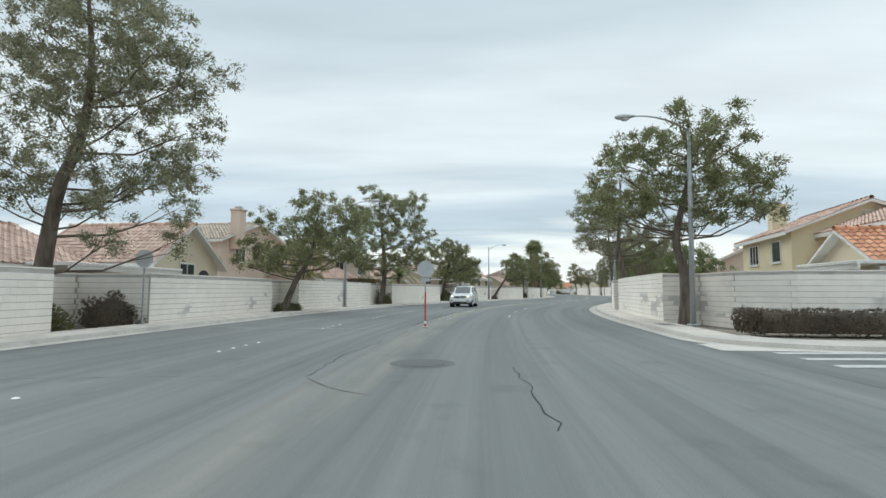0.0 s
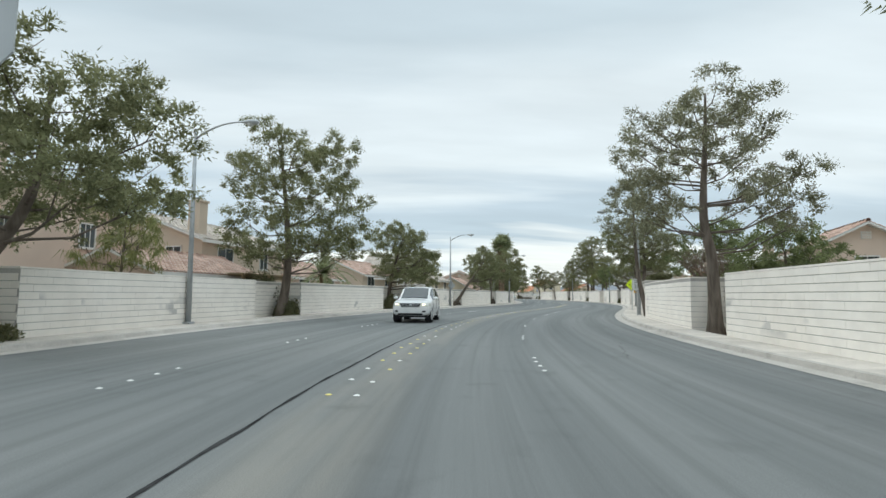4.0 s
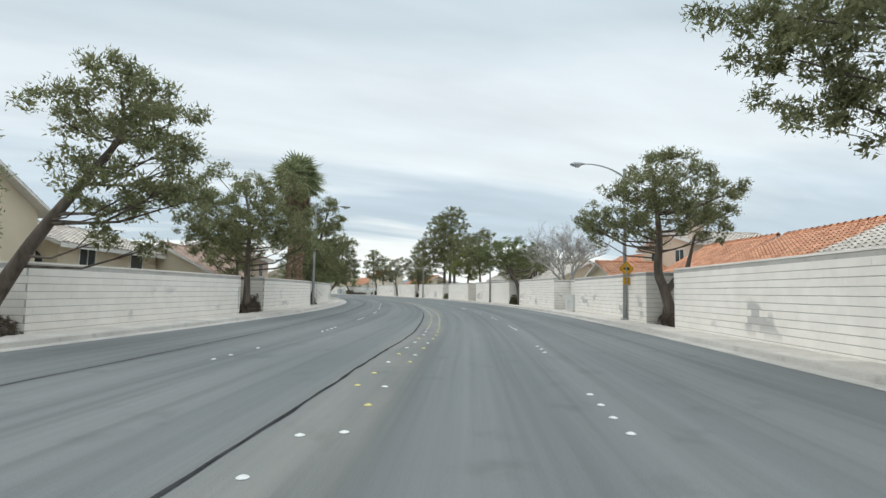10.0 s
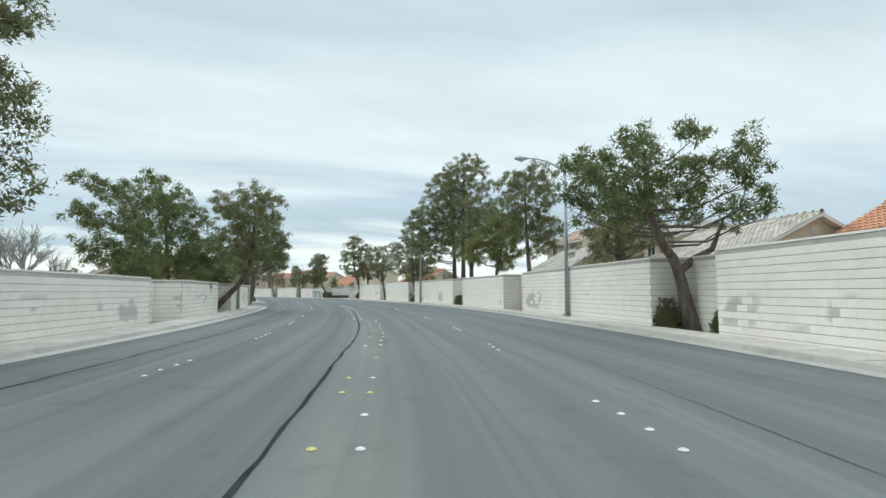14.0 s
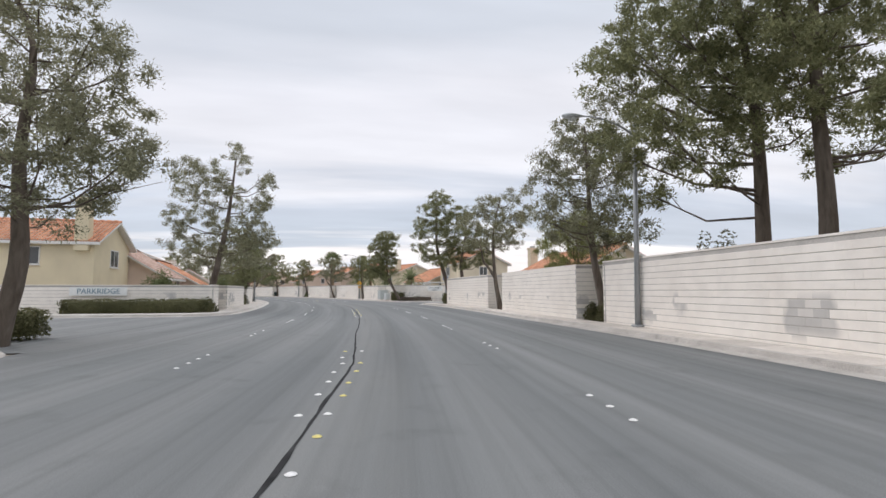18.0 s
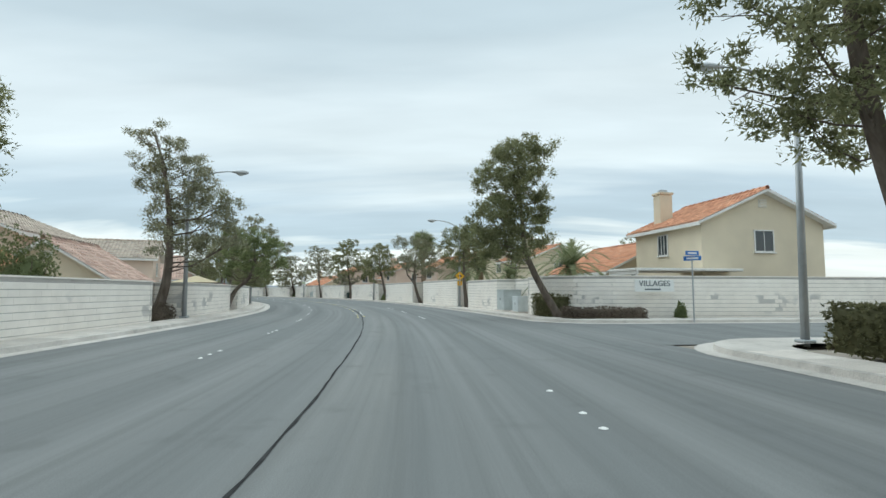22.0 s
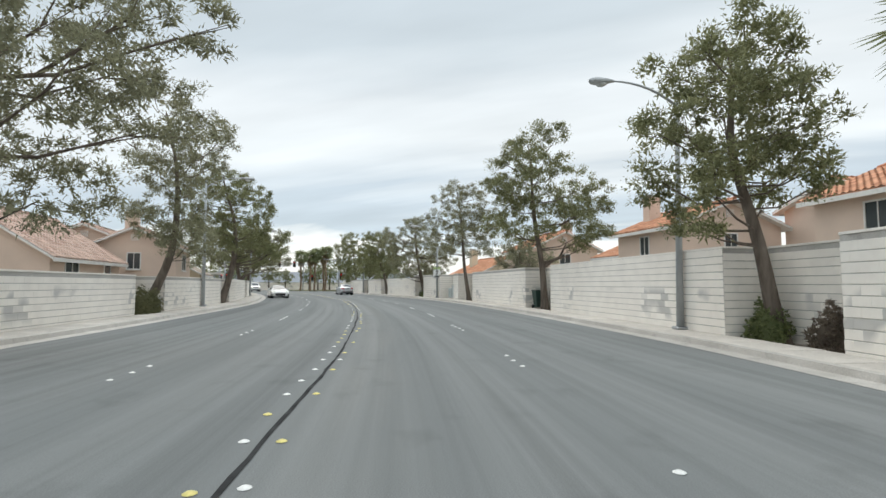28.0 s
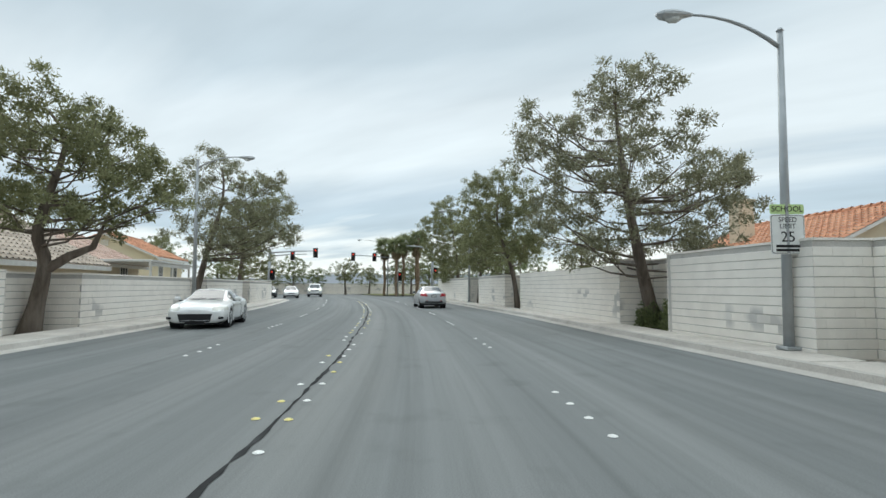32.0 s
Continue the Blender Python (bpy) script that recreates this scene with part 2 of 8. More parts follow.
def foliage(name, dark, mid_c, tip):
    """Needles or leaves: each clump differs, tips are lighter."""
    k = Mat(name, 0.65, 0, 0.2)
    c = k.ramp(k.island(), (0.0, dark), (0.55, mid_c), (1.0, tip))
    c = k.mix(1.0, c, k.ramp(k.noise(0.9, 4), (0.3, 0.75), (0.7, 1.22)), "MULTIPLY")
    k.color(c)
    tr = k.n.new("ShaderNodeBsdfTranslucent")
    k.l.new(c, tr.inputs[0])
    ms = k.n.new("ShaderNodeMixShader")
    ms.inputs[0].default_value = 0.5
    k.l.new(k.b.outputs[0], ms.inputs[1])
    k.l.new(tr.outputs[0], ms.inputs[2])
    k.l.new(ms.outputs[0], k.n["Material Output"].inputs[0])
    return k.m


def bark(name, a, b):
    k = Mat(name, 0.95, 0, 0.1)
    f = k.noise(5, 6, stretch=(1, 1, 0.22), distort=0.4)
    k.color(k.ramp(f, (0.3, a), (0.7, b))).bump(f, 0.8, 0.03)
    return k.m


def tile(name, lo, hi):
    k = Mat(name, 0.85, 0, 0.2)
    c = k.ramp(k.island(), (0.0, lo), (0.6, hi), (1.0, tuple(min(1, v * 1.12) for v in hi)))
    c = k.mix(1.0, c, k.ramp(k.noise(1.2, 5), (0.3, 0.82), (0.7, 1.1)), "MULTIPLY")
    k.color(c)
    return k.m


def stucco(name, c):
    k = Mat(name, 0.92, 0, 0.15)
    f = k.ramp(k.noise(0.5, 5), (0.3, 0.9), (0.7, 1.05))
    k.color(k.mix(1.0, c, f, "MULTIPLY")).bump(k.noise(25, 4), 0.3, 0.008)
    return k.m


M_ROAD = asphalt()
M_BLOCK = block_paint()
M_MORTAR = concrete("mortar", (0.46, 0.44, 0.41), (0.58, 0.555, 0.52))
M_WALK = concrete("sidewalk_concrete", (0.55, 0.505, 0.455), (0.70, 0.65, 0.59))
M_KERB = concrete("kerb_concrete", (0.48, 0.45, 0.41), (0.62, 0.585, 0.54))
M_DIRT = concrete("desert_soil", (0.28, 0.245, 0.20), (0.40, 0.355, 0.30))
M_SEAL = plain("crack_sealant", (0.055, 0.055, 0.055), 0.95, spec=0.03, vary=0.5, scale=3)
M_CRACK = plain("crack", (0.07, 0.07, 0.07), 0.95, spec=0.03)
M_WHITE = plain("marker_white", (0.80, 0.79, 0.76), 0.4, vary=0.2, scale=20)
M_YELLOW = plain("marker_yellow", (0.72, 0.62, 0.22), 0.45, vary=0.25, scale=20)
M_LINE = plain("worn_line_paint", (0.56, 0.56, 0.54), 0.7, vary=0.35, scale=9)
M_PINE = foliage("pine_needles", (0.165, 0.176, 0.092), (0.245, 0.254, 0.134), (0.33, 0.332, 0.182))
M_PINE2 = foliage("pine_needles_grey", (0.185, 0.186, 0.122), (0.27, 0.268, 0.172), (0.36, 0.352, 0.232))
M_LEAF = foliage("broad_leaves", (0.13, 0.155, 0.075), (0.205, 0.24, 0.11), (0.28, 0.315, 0.15))
M_WEEP = foliage("willow_leaves", (0.17, 0.185, 0.075), (0.26, 0.275, 0.11), (0.35, 0.35, 0.16))
M_HEDGE = foliage("hedge_leaves", (0.11, 0.115, 0.06), (0.18, 0.18, 0.095), (0.25, 0.24, 0.13))
M_DRYHEDGE = foliage("brown_hedge_leaves", (0.13, 0.108, 0.085), (0.20, 0.165, 0.13), (0.28, 0.235, 0.185))
M_PALM = foliage("palm_fronds", (0.15, 0.175, 0.09), (0.25, 0.275, 0.145), (0.36, 0.38, 0.22))
M_DEADPALM = foliage("dry_fronds", (0.20, 0.15, 0.09), (0.32, 0.25, 0.155), (0.42, 0.34, 0.23))
M_BARK = bark("pine_bark", (0.085, 0.068, 0.055), (0.215, 0.18, 0.15))
M_PALMBARK = bark("palm_bark", (0.20, 0.14, 0.095), (0.40, 0.30, 0.21))
M_PALMBASE = foliage("palm_leaf_bases", (0.16, 0.105, 0.065), (0.33, 0.235, 0.155), (0.50, 0.38, 0.26))
M_TWIG = bark("bare_twigs", (0.30, 0.285, 0.265), (0.50, 0.48, 0.45))
M_STEEL = plain("galvanised_steel", (0.40, 0.42, 0.43), 0.45, 0.5)
M_LAMPGLASS = plain("lamp_glass", (0.62, 0.64, 0.63), 0.25)

# ---- the road's line: distance along it (s) and offset to the right (d) ----
CL = [(2.4, -57.4), (1.0, -46.5), (-0.0, -35.5), (-0.8, -24.6), (-1.2, -13.6), (-1.3, -2.6), (-1.0, 8.4), (-0.4, 19.4), (0.7, 30.3), (2.6, 41.2),
      (5.5, 51.8), (9.4, 62.1), (13.8, 72.1), (18.3, 82.2), (22.3, 92.4), (25.6, 102.9), (28.2, 113.6), (30.3, 124.4), (32.0, 135.3), (33.2, 146.2),
      (33.9, 157.2), (34.1, 168.2), (33.8, 179.2), (32.8, 190.1), (31.3, 201.0), (29.1, 211.8), (26.0, 222.3), (22.1, 232.6), (17.5, 242.6), (12.4, 252.3),
      (6.8, 261.8), (0.8, 271.0), (-5.8, 279.9), (-12.7, 288.4), (-20.0, 296.6), (-27.6, 304.5), (-35.5, 312.2), (-43.7, 319.6), (-52.0, 326.8), (-60.6, 333.6), (-69.4, 340.3)]
S_FIRST, S_STEP = -60.0, 11.0


def along(s):
    """Point and unit heading of the centre line at s."""
    q = (s - S_FIRST) / S_STEP
    i = min(max(int(math.floor(q)), 1), len(CL) - 3)
    u = q - i
    p0, p1, p2, p3 = (Vector(CL[i + k]) for k in (-1, 0, 1, 2))
    p = 0.5 * (2 * p1 + (p2 - p0) * u + (2 * p0 - 5 * p1 + 4 * p2 - p3) * u * u + (3 * p1 - p0 - 3 * p2 + p3) * u**3)
    t = 0.5 * ((p2 - p0) + 2 * (2 * p0 - 5 * p1 + 4 * p2 - p3) * u + 3 * (3 * p1 - p0 - 3 * p2 + p3) * u * u)
    return p, t.normalized()


def at(s, d, z=0.0):
    p, t = along(s)
    return Vector((p.x + t.y * d, p.y - t.x * d, z))


def yaw_at(s):
    """Degrees by which the road's heading is turned from +y, to the left."""
    _, t = along(s)
    return math.degrees(math.atan2(-t.x, t.y))


def place(s, d, z=0.0, turn=0.0):
    """Pose on the road's grid: local x to the right, y ahead."""
    p = at(s, d, z)
    return pose(p.x, p.y, p.z, 0, 0, yaw_at(s) + turn)


def ramped(s, *knots):
    for (a, va), (b, vb) in zip(knots, knots[1:]):
        if s <= b:
            return va + (vb - va) * min(max((s - a) / (b - a), 0), 1)
    return knots[-1][1]


def wall_r(s):
    return ramped(s, (0, 9.9), (90, 9.9), (112, 10.3), (135, 10.5), (150, 10.0), (165, 9.4), (190, 9.5), (205, 8.9), (218, 8.2), (236, 8.4), (250, 9.2), (283, 9.5), (292, 8.9), (310, 8.6), (345, 8.6))


def wall_l(s):
    return -ramped(s, (0, 9.8), (60, 9.4), (76, 9.2), (92, 8.8), (120, 8.2), (140, 8.3), (165, 8.9), (192, 8.9), (206, 8.6), (218, 8.3), (240, 8.4), (252, 9.2), (265, 9.0), (278, 8.5), (310, 8.5), (345, 8.5))


def seam(s):
    """Offset of the sealed seam from the centre line."""
    return ramped(s, (20, -0.3), (33, -0.3), (55, -0.1), (70, 0.0), (80, 0.18), (90, 0.0), (103, -0.22), (109, -0.28), (116, 0.0), (138, 0.0), (150, 0.2), (157, -0.1), (175, -0.08), (185, 0.0), (195, -0.1), (214, -0.46), (242, -0.3), (265, -0.06), (285, 0.05), (293, -0.09), (340, -0.1))


def kerb_r(s):
    return wall_r(s) - 1.3


def kerb_l(s):
    return wall_l(s) + 1.38


# ---- mesh helpers ----


def mesh_from(name, verts, faces, mat, uv=None):
    me = bpy.data.meshes.new(name)
    me.from_pydata([tuple(v) for v in verts], [], [tuple(f) for f in faces])
    me.materials.append(mat)
    if uv is not None:
        lay = me.uv_layers.new(name="UVMap")
        for lp in me.loops:
            lay.data[lp.index].uv = uv[lp.vertex_index]
    return me


def mesh_np(name, verts, faces, mat, smooth=False):
    """A mesh from arrays; all faces have the same number of corners."""
    verts, faces = np.asarray(verts, np.float32), np.asarray(faces, np.int32)
    me = bpy.data.meshes.new(name)
    k = faces.shape[1]
    me.vertices.add(len(verts))
    me.vertices.foreach_set("co", verts.ravel())
    me.loops.add(faces.size)
    me.loops.foreach_set("vertex_index", faces.ravel())
    me.polygons.add(len(faces))
    me.polygons.foreach_set("loop_start", np.arange(0, faces.size, k, dtype=np.int32))
    me.polygons.foreach_set("use_smooth", np.full(len(faces), smooth, dtype=bool))
    me.update(calc_edges=True)
    me.materials.append(mat)
    return me


def bm_mesh(name, bm, mat, smooth=False):
    me = bpy.data.meshes.new(name)
    bm.normal_update()
    bm.to_mesh(me)
    bm.free()
    me.materials.append(mat)
    if smooth:
        me.polygons.foreach_set("use_smooth", np.ones(len(me.polygons), dtype=bool))
    return me


def part(name, geo, material, parent=None, label="", m=None, smooth=False):
    """Links a bmesh or mesh as one object under a thing or a part."""
    me = bm_mesh(name, geo, material, smooth) if isinstance(geo, bmesh.types.BMesh) else geo
    ob = new(name, me)
    if parent is not None:
        ob.parent = parent
    if m is not None:
        ob.matrix_basis = m
    if label:
        ob["label"] = label
    return ob


def thing(name, m, label, category, group="", kind=""):
    ob = new(name)
    ob.matrix_basis = m
    return tagged(ob, label, category, group, kind)


def solid(name, me, label, category, group="", kind="", m=None):
    ob = new(name, me)
    if m is not None:
        ob.matrix_basis = m
    return tagged(ob, label, category, group, kind)


def box(size, at_=(0, 0, 0), bevel=0.0, rot=None, bm=None):
    """A box by its size and centre, with worn edges; adds to bm when given."""
    one = bmesh.new()
    bmesh.ops.create_cube(one, size=1.0)
    bmesh.ops.scale(one, vec=size, verts=one.verts)
    if bevel:
        bmesh.ops.bevel(one, geom=one.edges[:], offset=bevel, segments=1, affect="EDGES")
    if rot is not None:
        bmesh.ops.rotate(one, cent=(0, 0, 0), matrix=rot, verts=one.verts)
    bmesh.ops.translate(one, vec=at_, verts=one.verts)
    if bm is None:
        return one
    me = bpy.data.meshes.new("tmp")
    one.to_mesh(me)
    one.free()
    bm.from_mesh(me)
    bpy.data.meshes.remove(me)
    return bm


def tube(points, radii, sides=8, cap=True):
    """Vertices and quads of a tube through points."""
    pts = [Vector(p) for p in points]
    vs, fs = [], []
    side = Vector((1, 0.13, 0.07)).normalized()
    for i, p in enumerate(pts):
        t = (pts[min(i + 1, len(pts) - 1)] - pts[max(i - 1, 0)]).normalized()
        a = (side - t * side.dot(t)).normalized()
        b = t.cross(a)
        for k in range(sides):
            w = 2 * math.pi * k / sides
            vs.append(p + (a * math.cos(w) + b * math.sin(w)) * radii[i])
    for i in range(len(pts) - 1):
        for k in range(sides):
            k2 = (k + 1) % sides
            fs.append((i * sides + k, i * sides + k2, (i + 1) * sides + k2, (i + 1) * sides + k))
    return vs, fs


def tube_mesh(name, points, radii, mat, sides=8):
    vs, fs = tube(points, radii, sides)
    fs = fs + [tuple(range(sides - 1, -1, -1)), tuple(len(vs) - sides + k for k in range(sides))]
    me = mesh_from(name, vs, fs, mat)
    me.polygons.foreach_set("use_smooth", np.ones(len(me.polygons), dtype=bool))
    return me


def merge(chunks):
    vs, fs, n = [], [], 0
    for v, f in chunks:
        vs += v
        fs += [tuple(i + n for i in q) for q in f]
        n += len(v)
    return vs, fs


# ---- ground, road, kerbs, sidewalks ----


def grid_sheet(name, mat, label, size, step, z):
    n = int(size / step)
    vs = [(x * step - size / 2, y * step - size / 2 + 150, z) for y in range(n + 1) for x in range(n + 1)]
    fs = [(y * (n + 1) + x, y * (n + 1) + x + 1, (y + 1) * (n + 1) + x + 1, (y + 1) * (n + 1) + x) for y in range(n) for x in range(n)]
    return solid(name, mesh_from(name, vs, fs, mat), label, "ground", kind="structure")


grid_sheet("ground", M_DIRT, "dry tan desert soil of yards and planters", 4000, 200, -0.03)


def ribbon(s0, s1, step, profile):
    """Sweep a profile of (d, z) functions of s along the road."""
    n = max(1, int(round((s1 - s0) / step)))
    vs, uv, fs = [], [], []
    for i in range(n + 1):
        s = s0 + (s1 - s0) * i / n
        row = profile(s)
        for d, z in row:
            vs.append(at(s, d, z))
            uv.append((s, d))
    w = len(row)
    for i in range(n):
        for k in range(w - 1):
            fs.append((i * w + k, i * w + k + 1, (i + 1) * w + k + 1, (i + 1) * w + k))
    return vs, fs, uv


def flat_poly(name, pts, z, mat, label, category, kind="structure"):
    """A level sheet from (s, d) corners."""
    vs = [at(s, d, z) for s, d in pts]
    me = mesh_from(name, vs, [tuple(range(len(vs)))], mat, [(s, d) for s, d in pts])
    return solid(name, me, label, category, kind=kind)


vs, fs, uv = ribbon(-58, 350, 2.0, lambda s: [(d, 0.0) for d in (kerb_l(s) + 0.02, -6, -4.5, -3, -1.5, 0, 1.5, 3, 4.5, 6, kerb_r(s) - 0.02)])
solid("road", mesh_from("road", vs, fs, M_ROAD, uv), "worn grey asphalt four-lane street curving between walls", "road", kind="structure")
SIDE_STREETS = (("R", -8.0, 13.5), ("L", 152.5, 170.5), ("R", 193.8, 202.8))
for side, a, b in SIDE_STREETS:
    sg = 1 if side == "R" else -1
    kd = kerb_r if side == "R" else kerb_l
    flat_poly("side_road", [(a, kd(a) - sg * 0.3), (b, kd(b) - sg * 0.3), (b, sg * 45), (a, sg * 45)][::sg], 0.004, M_ROAD, "grey asphalt side street mouth", "road")
flat_poly("cross_road", [(336, -60), (352, -60), (352, 60), (336, 60)], 0.006, M_ROAD, "wide grey asphalt cross street at the signals", "road")
flat_poly("far_road", [(350, -9), (372, -9), (372, 9), (350, 9)], 0.003, M_ROAD, "grey asphalt street beyond the signals", "road")

KERB_RUNS = {"L": ((-58, 150.0), (173.0, 333.0)), "R": ((16.0, 191.5), (205.0, 333.0))}


def kerb_profile(sg, kd):
    return lambda s: [(kd(s) - sg * 0.42, 0.006), (kd(s) - sg * 0.01, 0.012), (kd(s) + sg * 0.02, 0.125), (kd(s) + sg * 0.15, 0.135), (kd(s) + sg * 0.16, -0.03)]


for side, runs in KERB_RUNS.items():
    sg, kd, wd = (1, kerb_r, wall_r) if side == "R" else (-1, kerb_l, wall_l)
    for a, b in runs:
        vs, fs, uv = ribbon(a, b, 1.5, kerb_profile(sg, kd))
        solid("kerb", mesh_from("kerb", vs, fs, M_KERB, uv), "pale concrete kerb and gutter along the street", "kerb", kind="structure")


def arc_kerb(side, s_main, s_side, sg_s):
    """Rounded kerb return and walk corner into a side street."""
    sg, kd = (1, kerb_r) if side == "R" else (-1, kerb_l)
    d0 = kd(s_main)
    r = abs(s_main - s_side)
    rows = []
    for i in range(11):
        w = math.pi / 2 * i / 10
        rows.append((s_main + sg_s * r * math.sin(w), d0 + sg * r * (1 - math.cos(w)), math.cos(w), math.sin(w)))
    rows.append((s_side, d0 + sg * (r + 14), 0.0, 1.0))
    vs, fs = [], []
    for s, d, c, n in rows:
        for off, z in ((-0.42, 0.007), (-0.01, 0.012), (0.02, 0.125), (0.15, 0.135), (1.6, 0.13)):
            vs.append(at(s - sg_s * off * n, d + sg * off * c, z))
    for i in range(len(rows) - 1):
        for k in range(4):
            fs.append((i * 5 + k, i * 5 + k + 1, (i + 1) * 5 + k + 1, (i + 1) * 5 + k))
    solid("kerb_return", mesh_from("kerb_return", vs, fs, M_KERB), "curved pale concrete corner of kerb and walk", "kerb", kind="structure")


arc_kerb("R", 16.2, 13.2, -1)
arc_kerb("L", 150.2, 153.5, 1)
arc_kerb("L", 172.8, 169.8, -1)
arc_kerb("R", 191.3, 194.3, 1)
arc_kerb("R", 205.2, 202.2, -1)

# ---- block walls ----
BLOCK_L, COURSE = 0.405, 0.2


def slab_block(name, ln, h, dp):
    """One block with softened front edges, front towards +x."""
    e = 0.007
    x0, x1 = -0.03, dp
    a, b = ln / 2, h / 2
    e2 = 0.0008
    vs = [(x0, -a, -b), (x0, a, -b), (x0, a, b), (x0, -a, b), (x1 - e, -a, -b), (x1 - e, a, -b), (x1 - e, a, b), (x1 - e, -a, b),
          (x1, -a + e2, -b + e), (x1, a - e2, -b + e), (x1, a - e2, b - e), (x1, -a + e2, b - e)]
    fs = [(8, 9, 10, 11)] + [(4 + i, 4 + (i + 1) % 4, 8 + (i + 1) % 4, 8 + i) for i in range(4)] + [(i, (i + 1) % 4, 4 + (i + 1) % 4, 4 + i) for i in range(4)]
    return mesh_from(name, vs, fs, M_BLOCK)


BLOCKS = [slab_block("block", BLOCK_L - 0.001, COURSE - 0.018 - j * 0.001, 0.014 + 0.002 * j) for j in range(3)]
HALVES = [slab_block("block", BLOCK_L / 2 - 0.004, COURSE - 0.016, 0.015)]
wall_rng = random.Random(5)


def wall_run(owner, line, height, single=False):
    """Blocks in running bond on the right-hand side of a line of points, before a mortar core."""
    courses = int(round(height / COURSE))
    seg = [(line[i + 1] - line[i]).length for i in range(len(line) - 1)]
    total = sum(seg)

    def on(q):
        for i, ln in enumerate(seg):
            if q <= ln or i == len(seg) - 1:
                t = (line[i + 1] - line[i]) / ln
                return line[i] + t * q, t
            q -= ln

    core_v, core_f = [], []
    n = len(line)
    for i, p in enumerate(line):
        t = (line[min(i + 1, n - 1)] - line[max(i - 1, 0)]).normalized()
        nr = Vector((t.y, -t.x, 0))
        for off, z in ((0, -0.1), (0, courses * COURSE - 0.004), (-0.18, courses * COURSE - 0.004), (-0.18, -0.1)):
            core_v.append(p + nr * off + Vector((0, 0, z)))
    for i in range(n - 1):
        for k in range(4):
            core_f.append((i * 4 + k, (i + 1) * 4 + k, (i + 1) * 4 + (k + 1) % 4, i * 4 + (k + 1) % 4))
    core_f += [(0, 1, 2, 3), tuple(4 * (n - 1) + k for k in (3, 2, 1, 0))]
    core = part("mortar_core", mesh_from("mortar_core", core_v, core_f, M_MORTAR), None, owner)
    # coping course on top
    cap_v, cap_f = [], []
    for i, p in enumerate(line):
        t = (line[min(i + 1, n - 1)] - line[max(i - 1, 0)]).normalized()
        nr = Vector((t.y, -t.x, 0))
        for off, z in ((0.022, 0.0), (0.022, 0.05), (-0.195, 0.05), (-0.195, 0.0)):
            cap_v.append(p + nr * off + Vector((0, 0, courses * COURSE + z)))
    for i in range(n - 1):
        for k in range(4):
            cap_f.append((i * 4 + k, (i + 1) * 4 + k, (i + 1) * 4 + (k + 1) % 4, i * 4 + (k + 1) % 4))
    cap_f += [(0, 1, 2, 3), tuple(4 * (n - 1) + k for k in (3, 2, 1, 0))]
    part("coping", mesh_from("coping", cap_v, cap_f, M_BLOCK), None, owner)
    spots = []
    for c in range(courses):
        q = 0.0 if c % 2 == 0 else -BLOCK_L / 2
        while q < total - 0.02:
            a, b = max(q, 0), min(q + BLOCK_L, total)
            if b - a > 0.08:
                p, t = on((a + b) / 2)
                spots.append((p, t, c, b - a))
            q += BLOCK_L
    if single:
        for p, t, c, ln in spots:
            src = BLOCKS[wall_rng.randrange(3)] if ln > BLOCK_L * 0.75 else HALVES[0]
            ob = new("block", src)
            ob.parent = owner
            wide = ln / (BLOCK_L if ln > BLOCK_L * 0.75 else BLOCK_L / 2)
            ob.matrix_basis = Matrix.LocRotScale(p + Vector((0, 0, (c + 0.5) * COURSE)), Euler((0, 0, math.atan2(-t.x, t.y))), Vector((1, wide, 1)))
    else:
        tpl = np.array([v.co for v in BLOCKS[0].vertices], np.float32)
        tf = np.array([list(f.vertices) for f in BLOCKS[0].polygons][:6] + [list(BLOCKS[0].polygons[7].vertices)], np.int32)
        V, Fc = [], []
        for k, (p, t, c, ln) in enumerate(spots):
            q = tpl.copy()
            q[:, 1] *= ln / BLOCK_L
            q[:, 0] += np.where(q[:, 0] > 0, wall_rng.uniform(0, 0.0025), 0)
            nr = (t.y, -t.x)
            V.append(np.stack([p.x + q[:, 0] * nr[0] + q[:, 1] * t.x, p.y + q[:, 0] * nr[1] + q[:, 1] * t.y, q[:, 2] + (c + 0.5) * COURSE], 1))
            Fc.append(tf + k * len(tpl))
        ob = part("blocks", mesh_np("blocks", np.concatenate(V), np.concatenate(Fc), M_BLOCK), None, owner)
        ob["kind"] = "stuff"


def height_l(s):
    return ramped(s, (0, 1.9), (90, 1.9), (150, 1.8), (175, 1.7), (260, 1.6), (310, 1.7))


def height_r(s):
    return ramped(s, (0, 2.0), (50, 2.1), (90, 2.2), (125, 2.4), (190, 2.3), (206, 2.0), (250, 2.3), (300, 2.1))


RECESS = 1.25
GAPS_L = ((27.2, 30.3), (41.5, 45.8), (57.2, 61.4), (73.6, 76.3), (88.8, 92.2), (104.6, 107.8), (121.3, 125.4), (133.0, 137.6), (176.0, 179.0), (190.0, 192.8), (203.0, 206.4), (215.8, 218.6), (231.4, 234.3), (248.0, 250.6), (262.2, 265.5), (276.0, 278.9), (291.0, 294.2), (303.6, 306.2), (315.0, 317.8))
GAPS_R = ((36.2, 40.1), (53.0, 55.2), (69.4, 72.6), (83.7, 86.5), (97.8, 102.6), (112.8, 116.3), (130.4, 134.2), (143.8, 146.6), (159.6, 162.0), (173.0, 176.2), (208.4, 213.3), (219.0, 221.9), (232.4, 236.0), (248.0, 251.4), (263.6, 267.2), (278.4, 282.4), (283.6, 287.0), (291.8, 294.8), (306.6, 309.6), (316.5, 319.5))
